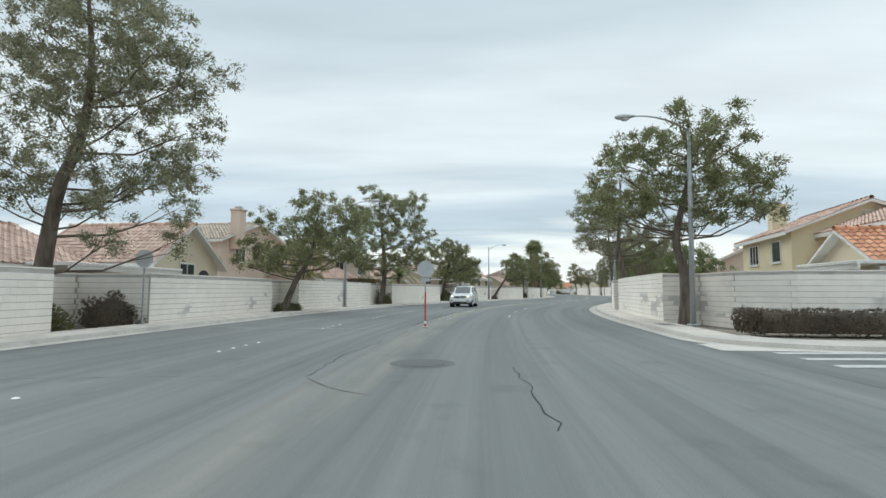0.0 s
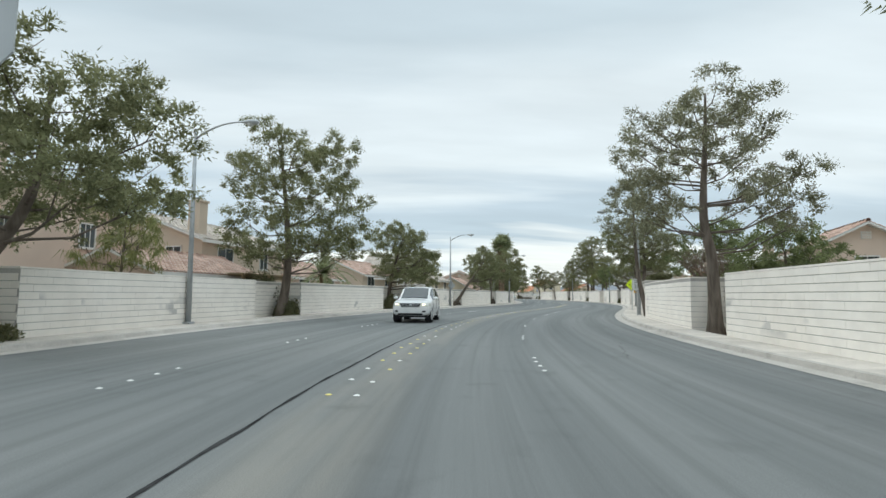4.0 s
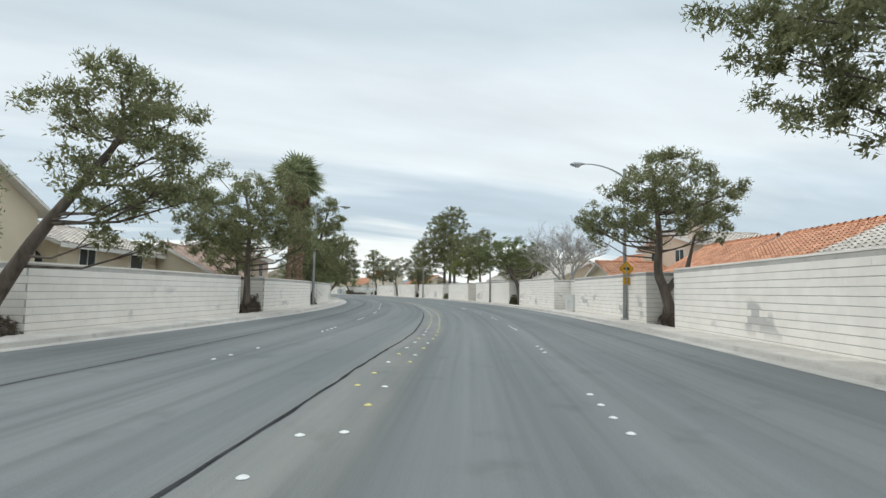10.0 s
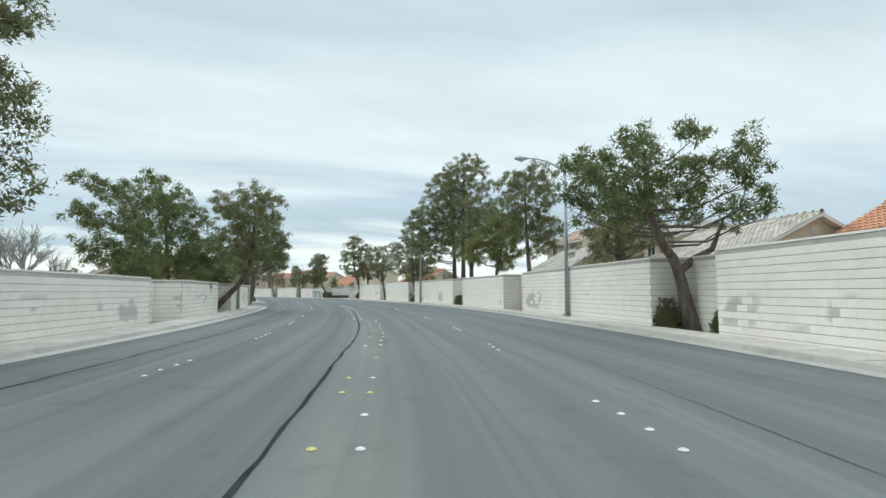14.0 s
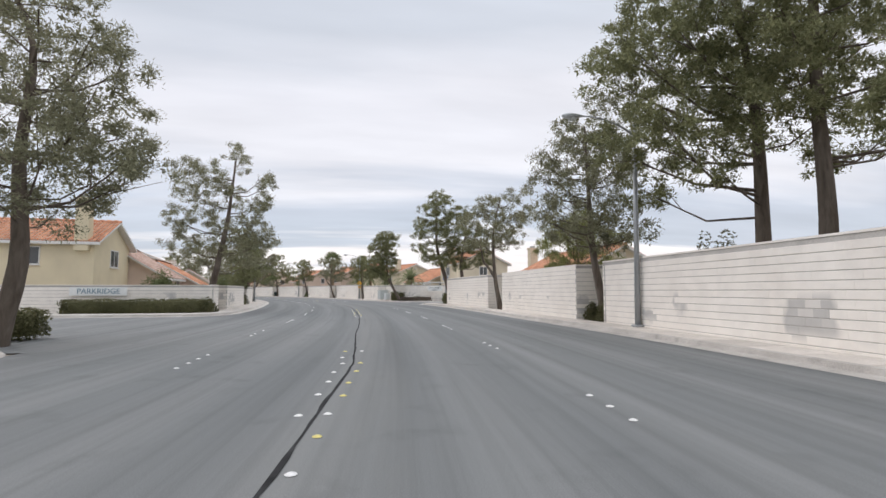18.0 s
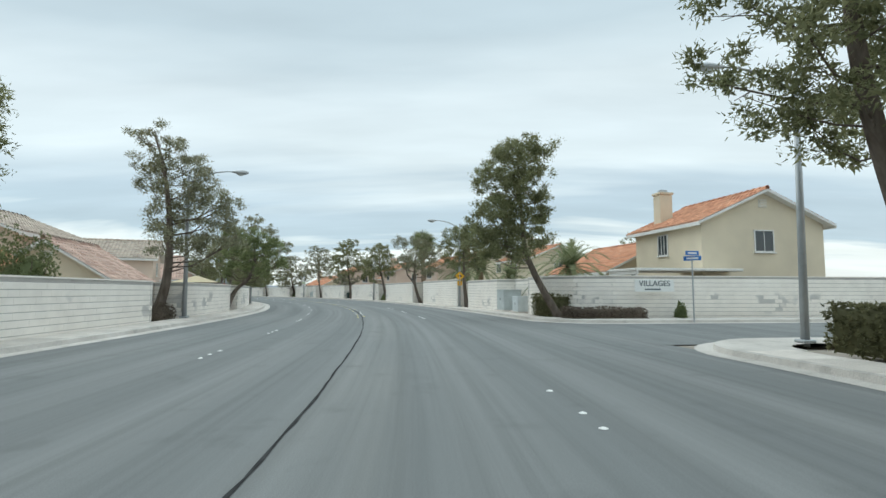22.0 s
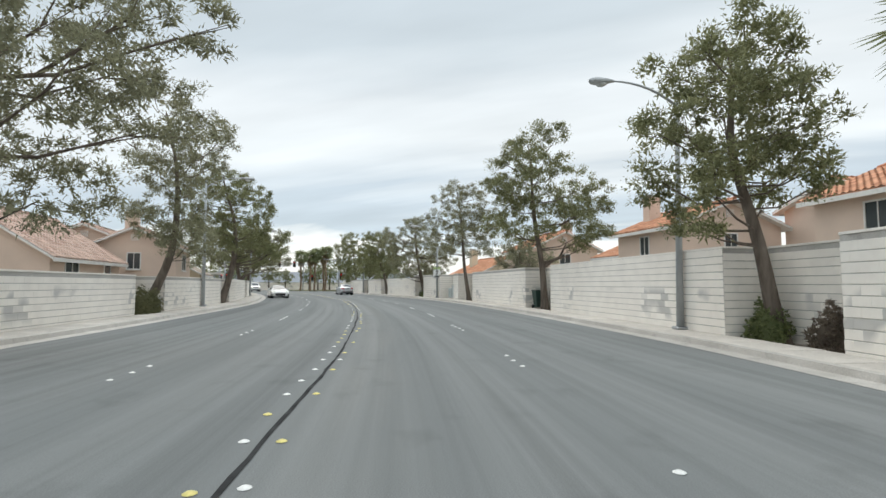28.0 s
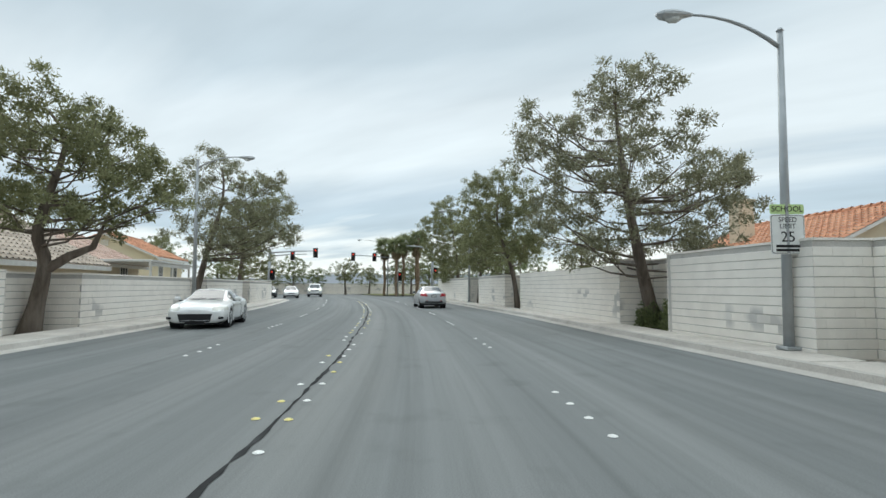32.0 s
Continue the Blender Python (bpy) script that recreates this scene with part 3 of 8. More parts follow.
RUNS = {"L": ((-58.0, 14.0), (18.0, 151.0), (174.5, 332.0)), "R": ((23.4, 187.8), (206.5, 332.0))}
SINGLE = {("L", 30.3), ("R", 23.4), ("R", 162.0), ("R", 251.4), ("L", 278.9), ("R", 294.8)}


def front_line(side, a, b):
    wd = wall_r if side == "R" else wall_l
    n = max(1, int(round((b - a) / 1.2)))
    pts = [at(a + (b - a) * i / n, wd(a + (b - a) * i / n), 0.12) for i in range(n + 1)]
    return pts if side == "L" else pts[::-1]


def build_walls():
    count = 0
    for side, gaps in (("L", GAPS_L), ("R", GAPS_R)):
        wd, hh, sg = (wall_r, height_r, 1) if side == "R" else (wall_l, height_l, -1)
        for a, b in RUNS[side]:
            inner = [g for g in gaps if a < g[0] and g[1] < b]
            edges = [a] + [v for g in inner for v in g] + [b]
            for k in range(0, len(edges), 2):
                s0, s1 = edges[k], edges[k + 1]
                count += 1
                w = thing(f"garden_wall_{count}", pose(0, 0, 0), "cream-painted concrete block wall with scuffs beside the sidewalk", "wall", kind="structure")
                wall_run(w, front_line(side, s0, s1), hh((s0 + s1) / 2), (side, s0) in SINGLE)
            for s0, s1 in inner:
                count += 1
                w = thing(f"garden_wall_{count}", pose(0, 0, 0), "recessed bay of cream-painted block wall round a planter", "wall", kind="structure")
                p0, p1 = at(s0, wd(s0) - sg * 0.012, 0.12), at(s0, wd(s0) + sg * RECESS, 0.12)
                p2, p3 = at(s1, wd(s1) + sg * RECESS, 0.12), at(s1, wd(s1) - sg * 0.012, 0.12)
                h = hh((s0 + s1) / 2)
                runs = ([p0, p1], [p1, p2], [p2, p3]) if side == "L" else ([p3, p2], [p2, p1], [p1, p0])
                for r in runs:
                    wall_run(w, r, h)


build_walls()

# ---- sidewalks of slabs, planter beds, road markers, cracks ----


def walk_slabs():
    for side, runs in KERB_RUNS.items():
        sg, kd, wd = (1, kerb_r, wall_r) if side == "R" else (-1, kerb_l, wall_l)
        for a, b in runs:
            w = thing("sidewalk", pose(0, 0, 0), "pale concrete sidewalk of square slabs", "sidewalk", kind="structure")
            a = max(a, -20)
            n = int((b - a) / 1.5)
            wide = abs(wd((a + b) / 2) - kd((a + b) / 2)) - 0.1
            me = bm_mesh("slab", box((wide, 1.488, 0.16), bevel=0.012), M_WALK)
            for i in range(n):
                s = a + 1.5 * (i + 0.5)
                ob = new("slab", me)
                ob.parent = w
                p = at(s, kd(s) + sg * (0.155 + wide / 2), 0.132 - 0.08 + wall_rng.uniform(-0.003, 0.003))
                ob.matrix_basis = pose(p.x, p.y, p.z, 0, 0, yaw_at(s))


def marker_dome(name, mat):
    bm = bmesh.new()
    r, h = 0.052, 0.018
    rings = [[bm.verts.new((r * q * math.cos(k * math.pi / 4), r * q * math.sin(k * math.pi / 4), h * (1 - q * q) + 0.001)) for k in range(8)] for q in (1.0, 0.75, 0.4)]
    for o, i in zip(rings, rings[1:]):
        for k in range(8):
            bm.faces.new((o[k], o[(k + 1) % 8], i[(k + 1) % 8], i[k]))
    bm.faces.new(rings[-1])
    return bm_mesh(name, bm, mat, True)


def road_markers():
    white, yellow = marker_dome("white_marker", M_WHITE), marker_dome("yellow_marker", M_YELLOW)
    for side, first, step in ((1, 27.8, 6.88), (-1, 4.4, 6.92)):
        s = first
        while s < 330:
            d = ramped(s, (0, 3.6), (100, 3.65), (138, 3.45), (170, 3.28), (214, 2.98), (245, 3.28), (340, 3.25)) if side > 0 else ramped(s, (0, -2.9), (140, -2.95), (157, -3.2), (175, -2.95), (340, -3.02))
            if not (d > 0 and 188 < s < 206):
                for k in range(4):
                    if wall_rng.random() < 0.9:
                        solid("lane_marker", white, "white ceramic dot marking the lane line on asphalt", "road marker", "lane dots", m=place(s + k * 0.65, seam(s + k * 0.65) + d + wall_rng.uniform(-0.02, 0.02), 0.004))
            s += step
    s = 25.0
    while s < 328:
        if not 178 < s < 208 and not 152 < s < 168:
            off = (0.42, 0.80) if s < 125 else (-0.2, 0.14)
            for d in off:
                if wall_rng.random() < 0.85:
                    solid("centre_marker", yellow if wall_rng.random() < 0.55 else white, "worn yellow ceramic dot along the street's centre line", "road marker", "centre dots",
                          m=place(s + wall_rng.uniform(-0.1, 0.1), seam(s) + d + wall_rng.uniform(-0.03, 0.03), 0.004))
        s += 1.25 if s < 125 else 1.0


def wobble_strip(name, s0, s1, d_of, width, mat, label, seed, z=0.005, step=0.4, rag=0.4):
    """A thin uneven strip of sealant or crack lying on the asphalt."""
    rng = random.Random(seed)
    n = int((s1 - s0) / step)
    vs, fs, j = [], [], 0.0
    for i in range(n + 1):
        s = s0 + step * i
        j = 0.8 * j + rng.uniform(-1, 1) * width * 0.35
        w = width * rng.uniform(1 - rag, 1 + rag) / 2
        vs += [at(s, d_of(s) + j - w, z), at(s, d_of(s) + j + w, z)]
    fs = [(2 * i, 2 * i + 1, 2 * i + 3, 2 * i + 2) for i in range(n)]
    return solid(name, mesh_from(name, vs, fs, mat), label, "road seam", kind="structure")


def free_strip(name, pts, width, mat, label, seed, z=0.006):
    """A crack through (s, d) points."""
    rng = random.Random(seed)
    fine = []
    for (a, b), (c, e) in zip(pts, pts[1:]):
        n = max(2, int(math.hypot(c - a, e - b) / 0.35))
        fine += [(a + (c - a) * i / n + rng.uniform(-0.05, 0.05), b + (e - b) * i / n + rng.uniform(-0.06, 0.06)) for i in range(n)]
    fine.append(pts[-1])
    vs = []
    for i, (s, d) in enumerate(fine):
        p, q = at(*fine[max(i - 1, 0)]), at(*fine[min(i + 1, len(fine) - 1)])
        t = (q - p).normalized()
        w = width * rng.uniform(0.4, 1.3) / 2
        c = at(s, d, z)
        vs += [c + Vector((t.y, -t.x, 0)) * w, c - Vector((t.y, -t.x, 0)) * w]
    fs = [(2 * i, 2 * i + 1, 2 * i + 3, 2 * i + 2) for i in range(len(fine) - 1)]
    return solid(name, mesh_from(name, vs, fs, mat), label, "road seam", kind="structure")


walk_slabs()
road_markers()
wobble_strip("centre_seam", 20, 128, seam, 0.05, M_SEAL, "black sealed seam along the road centre", 2)
wobble_strip("centre_seam", 128, 180, seam, 0.045, M_SEAL, "black sealed seam along the road centre", 3)
wobble_strip("centre_seam", 180, 212, seam, 0.04, M_SEAL, "thin sealed seam along the road centre", 4)
wobble_strip("centre_seam", 212, 256, seam, 0.045, M_SEAL, "thin sealed seam along the road centre", 5)
wobble_strip("centre_seam", 256, 333, seam, 0.05, M_SEAL, "ragged black sealed seam along the road centre", 8, step=0.22, rag=0.8)
wobble_strip("lane_seam", 84, 122, lambda s: 4.6 + 0.3 * math.sin(s / 17), 0.012, M_CRACK, "hairline seam in the asphalt lane", 6)
wobble_strip("lane_seam", 60, 125, lambda s: -4.6 + 0.25 * math.sin(s / 9), 0.05, M_CRACK, "dark seam in the asphalt lane", 7)
for k, pts in enumerate((
    [(8.3, -0.19), (11.1, -0.31), (15.1, 0.0), (18, -0.1)], [(8.3, -0.19), (7.4, 0.47), (7.0, 1.11)], [(5.4, 3.4), (6.6, 3.34), (8.1, 3.27), (9.7, 3.19)],
    [(7.4, -7), (7.6, -4.7), (8.2, -1.55)], [(11.1, -0.31), (11.2, 0.8)],
    [(99, -6.2), (103, -4.9), (106, -5.0), (112, -3.9)], [(101, -5.6), (101.6, -4.6), (103.2, -5.2)], [(97, -6.6), (99.5, -5.9), (104, -5.6)],
    [(111.5, -6.8), (113, -3.2), (113.6, -0.4)], [(115, -5.0), (117, -3.9)], [(116, 1.6), (118, 2.0), (124, 2.2)],
    [(131, -5.6), (133, -4.9)], [(276.5, -1.9), (276.6, 0.0)], [(30, 5.4), (34, 6.1), (35.4, 5.7)], [(291, -2.6), (291.2, 0.0)], [(196, -3.4), (196.2, -2.4)])):
    free_strip("road_crack", pts, 0.016, M_CRACK, "dark branching crack in the asphalt", 20 + k)

# manhole cover and its collar near the start
bm = bmesh.new()
bmesh.ops.create_cone(bm, cap_ends=True, segments=28, radius1=0.42, radius2=0.415, depth=0.012)
mh = solid("manhole_cover", bm_mesh("manhole_cover", bm, plain("cast_iron", (0.13, 0.13, 0.13), 0.7, 0.2)), "round dark iron manhole cover set in the asphalt", "manhole", m=place(10.0, 1.5, 0.004))
bm = bmesh.new()
for k in range(28):
    w0, w1 = 2 * math.pi * k / 28, 2 * math.pi * (k + 1) / 28
    bm.faces.new([bm.verts.new((r * math.cos(w), r * math.sin(w), 0)) for r, w in ((0.44, w0), (0.62, w0), (0.62, w1), (0.44, w1))])
part("collar", bm, plain("collar_asphalt", (0.135, 0.14, 0.138), 0.85), mh)

# stop line, crosswalk bars and valley gutter at the first side street; worn arrows of the centre lane
for k in range(3):
    flat_poly("crosswalk_bar", [(12.4 - 1.05 * k, 9.2), (12.75 - 1.05 * k, 9.2), (13.2 - 1.05 * k, 13.4), (12.85 - 1.05 * k, 13.4)], 0.012, M_LINE, "worn white painted bar on asphalt", "road marking")
flat_poly("valley_gutter", [(13.0, 8.2), (14.6, 8.2), (14.6, 22), (13.0, 22)], 0.009, M_KERB, "shallow pale concrete valley gutter across the side street", "gutter")
flat_poly("stop_line", [(17.9, -6.6), (18.02, -6.6), (18.42, -0.6), (18.3, -0.6)], 0.008, plain("faded_line", (0.36, 0.36, 0.35), 0.8, vary=0.4, scale=5), "faint worn white line across the lanes", "road marking")
flat_poly("drain_cover", [(20.4, 9.0), (21.6, 9.0), (21.6, 9.6), (20.4, 9.6)], 0.142, plain("drain_plate", (0.22, 0.21, 0.2), 0.7), "grey metal plate let into the sidewalk", "drain cover")

# ---- plants ----


def unit_dirs(rng, n):
    v = rng.normal(size=(n, 3))
    return v / np.linalg.norm(v, axis=1, keepdims=True)


def blades(rng, centres, outward, per, length, width, droop=0.0):
    """Thin leaf triangles that fan out from each centre."""
    n = len(centres) * per
    c = np.repeat(centres, per, 0)
    o = np.repeat(outward, per, 0)
    v = o * 0.75 + unit_dirs(rng, n)
    v[:, 2] -= droop
    v /= np.linalg.norm(v, axis=1, keepdims=True) + 1e-9
    side = np.cross(v, unit_dirs(rng, n))
    side /= np.linalg.norm(side, axis=1, keepdims=True) + 1e-9
    ln = length * rng.uniform(0.55, 1.25, (n, 1))
    w = width * rng.uniform(0.6, 1.3, (n, 1))
    root = c + v * ln * 0.1
    tri = np.stack([root - side * w, root + side * w, c + v * ln], 1)
    return tri.reshape(-1, 3), np.arange(n * 3).reshape(-1, 3)


def crown_profile(style, u):
    if style == "cone":
        return 0.32 + 0.75 * (1 - u) ** 0.8 * min(1, u * 6 + 0.3)
    if style == "broad":
        return 0.48 + 0.55 * (1 - u) ** 0.7 * min(1, u * 5 + 0.45)
    if style == "tall":
        return 0.55 + 0.45 * math.sin(math.pi * min(1, u * 0.9 + 0.12))
    if style == "umbrella":
        return (0.75 + 0.35 * math.sin(math.pi * u * 0.8)) * (1 if u < 0.8 else 0.8)
    return 0.4 + 0.68 * math.sin(math.pi * (0.12 + 0.8 * u))


def needle_crown(rng, masses, mat, dense=1.0, fine=1.0):
    """A crown of masses (x, y, z, r): each is many pads of needles with gaps between, every pad a spray of tufts."""
    P, R, W, out_d = [], [], [], []
    for x, y, z, r in masses:
        n = int(max(4, round(11.0 * dense * (r / 0.9) ** 1.75)))
        u = unit_dirs(rng, n)
        q = rng.uniform(0.25, 1.0, (n, 1)) ** 0.6
        P.append(np.array([x, y, z]) + u * q * np.array([0.95, 0.95, 0.78]) * r)
        R.append(np.minimum(rng.uniform(0.19, 0.38, n), 0.62 * r))
        out_d.append(u)
    P, R, D = np.concatenate(P), np.concatenate(R), np.concatenate(out_d)
    n = len(P)
    # every pad is a cloud of single needles, thickest above and outside
    per = int(68 * fine)
    k = np.repeat(np.arange(n), per)
    d2 = unit_dirs(rng, n * per)
    d2[:, 2] = np.where(d2[:, 2] < -0.6, -0.5 * d2[:, 2], d2[:, 2])
    Q = P[k] + d2 * R[k][:, None] * np.array([1.3, 1.3, 1.0]) * rng.uniform(0.25, 1.0, (n * per, 1))
    lift = d2 * 0.9 + D[k] * 0.35 + np.array([0, 0, 0.3])
    if mat == M_WEEP:
        V2, F2 = blades(rng, Q, d2 * 0.3, 1, 0.5, 0.016, 1.6)
    elif fine < 0.8:
        V2, F2 = blades(rng, Q, lift, 1, 0.17, 0.030)
    else:
        V2, F2 = blades(rng, Q, lift, 1, 0.13, 0.0165 if mat == M_PINE2 else 0.0185)
    # broader sprays inside each pad keep the light out
    inner = 24
    k = np.repeat(np.arange(n), inner)
    u4 = unit_dirs(rng, n * inner)
    V4, F4 = blades(rng, P[k] + u4 * R[k][:, None] * rng.uniform(0.1, 0.7, (n * inner, 1)), u4, 1, 0.17, 0.036 if mat == M_PINE2 else 0.046) if mat != M_WEEP else blades(rng, P, D * 0.3, 6, 0.4, 0.04, 0.8)
    V, Fc = np.concatenate([V2, V4]), np.concatenate([F2, F4 + len(V2)])
    return mesh_np("crown", V, Fc, mat), P


def limb_to(rng, stem, radii, c, reach=0.9):
    """A limb that leaves the stem low and bends up into a mass of the crown."""
    c = Vector(c)
    side = min((Vector((c.x - p.x, c.y - p.y, 0))).length for p in stem)
    want = c.z - 0.28 * side - 0.2
    zs = [p.z for p in stem]
    lo = stem[1].z * 0.8
    want = max(lo, min(zs[-1] * 0.98, want))
    i = max(j for j in range(len(stem) - 1) if zs[j] <= want or j == 0)
    f = min(1, max(0, (want - zs[i]) / max(0.05, zs[i + 1] - zs[i])))
    root = stem[i].lerp(stem[i + 1], f)
    br = min(radii[i] * 0.4, 0.014 + 0.010 * (c - root).length)
    tip = root.lerp(c, reach)
    mid_p = root.lerp(tip, 0.5) + Vector((0, 0, -0.10 * (tip - root).length)) + Vector(rng.normal(size=3) * 0.08)
    return root, mid_p, tip, br


def pine(s, d, trunk_r, stem_xz, boughs, mat, seed, label, dense=1.0, fork=False, name="pine_tree"):
    """A street pine. stem_xz: how the trunk leans and bends; boughs: (reach across the road, height, size) of the masses of its crown."""
    rng = np.random.default_rng(seed)
    t = thing(name, place(s, d, 0.06), label, "tree")
    top = max(boughs, key=lambda b: b[1])
    knots = [Vector((0, 0, -0.2))] + [Vector((x, 0.15 * math.sin(seed + 2.0 * i), z)) for i, (x, z) in enumerate(stem_xz)]
    if top[1] - knots[-1].z > 0.6:
        knots.append(Vector((knots[-1].x * 0.6 + top[0] * 0.4, 0.0, top[1])))
    stem = []
    for i in range(len(knots) - 1):
        p0, p1, p2, p3 = knots[max(i - 1, 0)], knots[i], knots[i + 1], knots[min(i + 2, len(knots) - 1)]
        for k in range(4):
            u = k / 4
            stem.append(0.5 * (2 * p1 + (p2 - p0) * u + (2 * p0 - 5 * p1 + 4 * p2 - p3) * u * u + (3 * p1 - p0 - 3 * p2 + p3) * u**3))
    stem.append(knots[-1])
    height = stem[-1].z
    radii = [trunk_r * (1.0 + 0.35 * max(0, 1 - p.z / 0.5)) * max(0.12, 1 - 0.85 * max(0, p.z) / height) for p in stem]
    chunks = [tube(stem, radii, 10)]
    lo_x, hi_x = min(b[0] - b[2] for b in boughs), max(b[0] + b[2] for b in boughs)
    mid_x, half = (lo_x + hi_x) / 2, (hi_x - lo_x) / 2
    masses = []
    for x, z, r in boughs:
        span = 0.62 * math.sqrt(max(0.0, half * half - (x - mid_x) ** 2))
        if span > 0.6 * r:
            for sg in (-1, 1):
                masses.append((x + rng.uniform(-0.1, 0.1), sg * span * rng.uniform(0.3, 0.95), z + rng.uniform(-0.15, 0.15), r * rng.uniform(0.85, 1.0)))
        else:
            masses.append((x, rng.uniform(-0.3, 0.3) * r, z, r))
    for x, y, z, r in masses:
        root, mid_p, tip, br = limb_to(rng, stem, radii, (x, y, z - 0.2 * r))
        chunks.append(tube([root, mid_p, tip], [br, br * 0.7, 0.015], 6))
        for _ in range(2):
            end = Vector((x, y, z)) + Vector(unit_dirs(rng, 1)[0]) * r * 0.7
            chunks.append(tube([mid_p.lerp(tip, rng.uniform(0.3, 0.9)), end], [br * 0.4, 0.007], 4))
    if fork:
        a = stem[4]
        side = min(boughs, key=lambda b: b[1] + 0.6 * abs(b[0] - (hi_x if stem[-1].x < mid_x else lo_x)))
        b = Vector((side[0] * 0.7 + a.x * 0.3, 0.25, side[1]))
        m = a.lerp(b, 0.5) + Vector((0.25 * (b.x - a.x), 0.1, -0.08 * (b - a).length))
        chunks.append(tube([a + Vector((0, 0, -0.15)), a.lerp(m, 0.5), m, b], [trunk_r * 0.66, trunk_r * 0.55, trunk_r * 0.42, 0.03], 8))
    vs, fs = merge(chunks)
    part("trunk", mesh_np("trunk", [tuple(v) for v in vs], fs, M_BARK, True), None, t)
    me, _ = needle_crown(rng, masses, mat, dense, 1.0)
    part("crown", me, None, t)
    return t


def tree(s, d, h, r, off, cb, style="round", mat=None, seed=1, lobes=18, dense=1.0, trunk_r=0.2, lean=None, label="", fork=False, base_z=0.06, fine=1.0):
    """A street tree: leaning trunk, limbs to each lobe, and a crown of needle tufts with gaps."""
    rng = np.random.default_rng(seed)
    if abs(d) > 12.9 or s > 325:
        fine *= 0.7
    t = thing("pine_tree" if mat in (None, M_PINE, M_PINE2) else "tree", place(s, d, base_z), label or "tall green pine with bare leaning trunk in a planter bed", "tree")
    lean = off if lean is None else lean
    ch = h - cb
    top_z = cb + 0.62 * ch
    stem = []
    for i in range(8):
        q = i / 7
        stem.append(Vector((lean * q**1.15 + 0.10 * math.sin(3.1 * q + seed), 0.22 * math.sin(2.3 * q + seed * 1.7) * q, top_z * q - (0.2 if i == 0 else 0))))
    radii = [trunk_r * (1.25 - 0.35 * min(1, 5 * i / 7)) * (1 - 0.72 * i / 7) for i in range(8)]
    chunks = [tube(stem, radii, 9)]
    cen, rad = [], []
    for k in range(lobes):
        u = (k + 0.5) / lobes
        z = cb + ch * (0.10 + 0.80 * u)
        e = r * crown_profile(style, u)
        w = k * 2.4 + seed + rng.uniform(-0.5, 0.5)
        q = rng.uniform(0.25, 0.64) * e if k < lobes - 2 else rng.uniform(0.0, 0.3) * e
        rr = max(0.5, rng.uniform(0.34, 0.48) * e)
        # most lobes on the outside, some nearer the stem
        cen.append((off * (0.55 + 0.45 * u) + q * math.cos(w), q * math.sin(w), z + rng.uniform(-0.3, 0.3)))
        rad.append((rr, rr, rr * rng.uniform(0.42, 0.66)))
    for c, rr in zip(cen, rad):
        c = Vector(c)
        zr = max(cb * 0.75, min(top_z * 0.97, c.z - 0.25 * (Vector((c.x, c.y, 0)) - Vector((lean, 0, 0))).length - 0.5))
        i = min(6, int(zr / top_z * 7))
        f = zr / top_z * 7 - i
        root = stem[i].lerp(stem[i + 1], f)
        mid_p = root.lerp(c, 0.5) + Vector((0, 0, -0.12 * (c - root).length)) + Vector(rng.normal(size=3) * 0.12)
        br = max(0.025, radii[i] * 0.42)
        c = root.lerp(c, 0.9)
        chunks.append(tube([root, mid_p, c], [br, br * 0.6, 0.018], 5))
        for _ in range(3):
            tip = c + Vector(unit_dirs(rng, 1)[0]) * rr[0] * 0.5
            chunks.append(tube([mid_p.lerp(c, 0.6), tip], [br * 0.35, 0.008], 4))
    if fork:
        chunks.append(tube([stem[1], stem[1].lerp(stem[3], 0.6) + Vector((-0.5, 0.2, 0.2)), Vector((off - r * 0.32, 0.2, cb + 0.25 * ch))], [trunk_r * 0.75, trunk_r * 0.5, 0.04], 8))
    vs, fs = merge(chunks)
    me = mesh_np("trunk", [tuple(v) for v in vs], fs, M_BARK, True)
    part("trunk", me, None, t)
    me, _ = needle_crown(rng, [(*c, rr[0] * 1.1) for c, rr in zip(cen, rad)], mat or M_PINE, min(1.2, dense) * 0.62, 0.6 if fine < 0.8 or h < 6 else 0.75)
    part("crown", me, None, t)
    return t


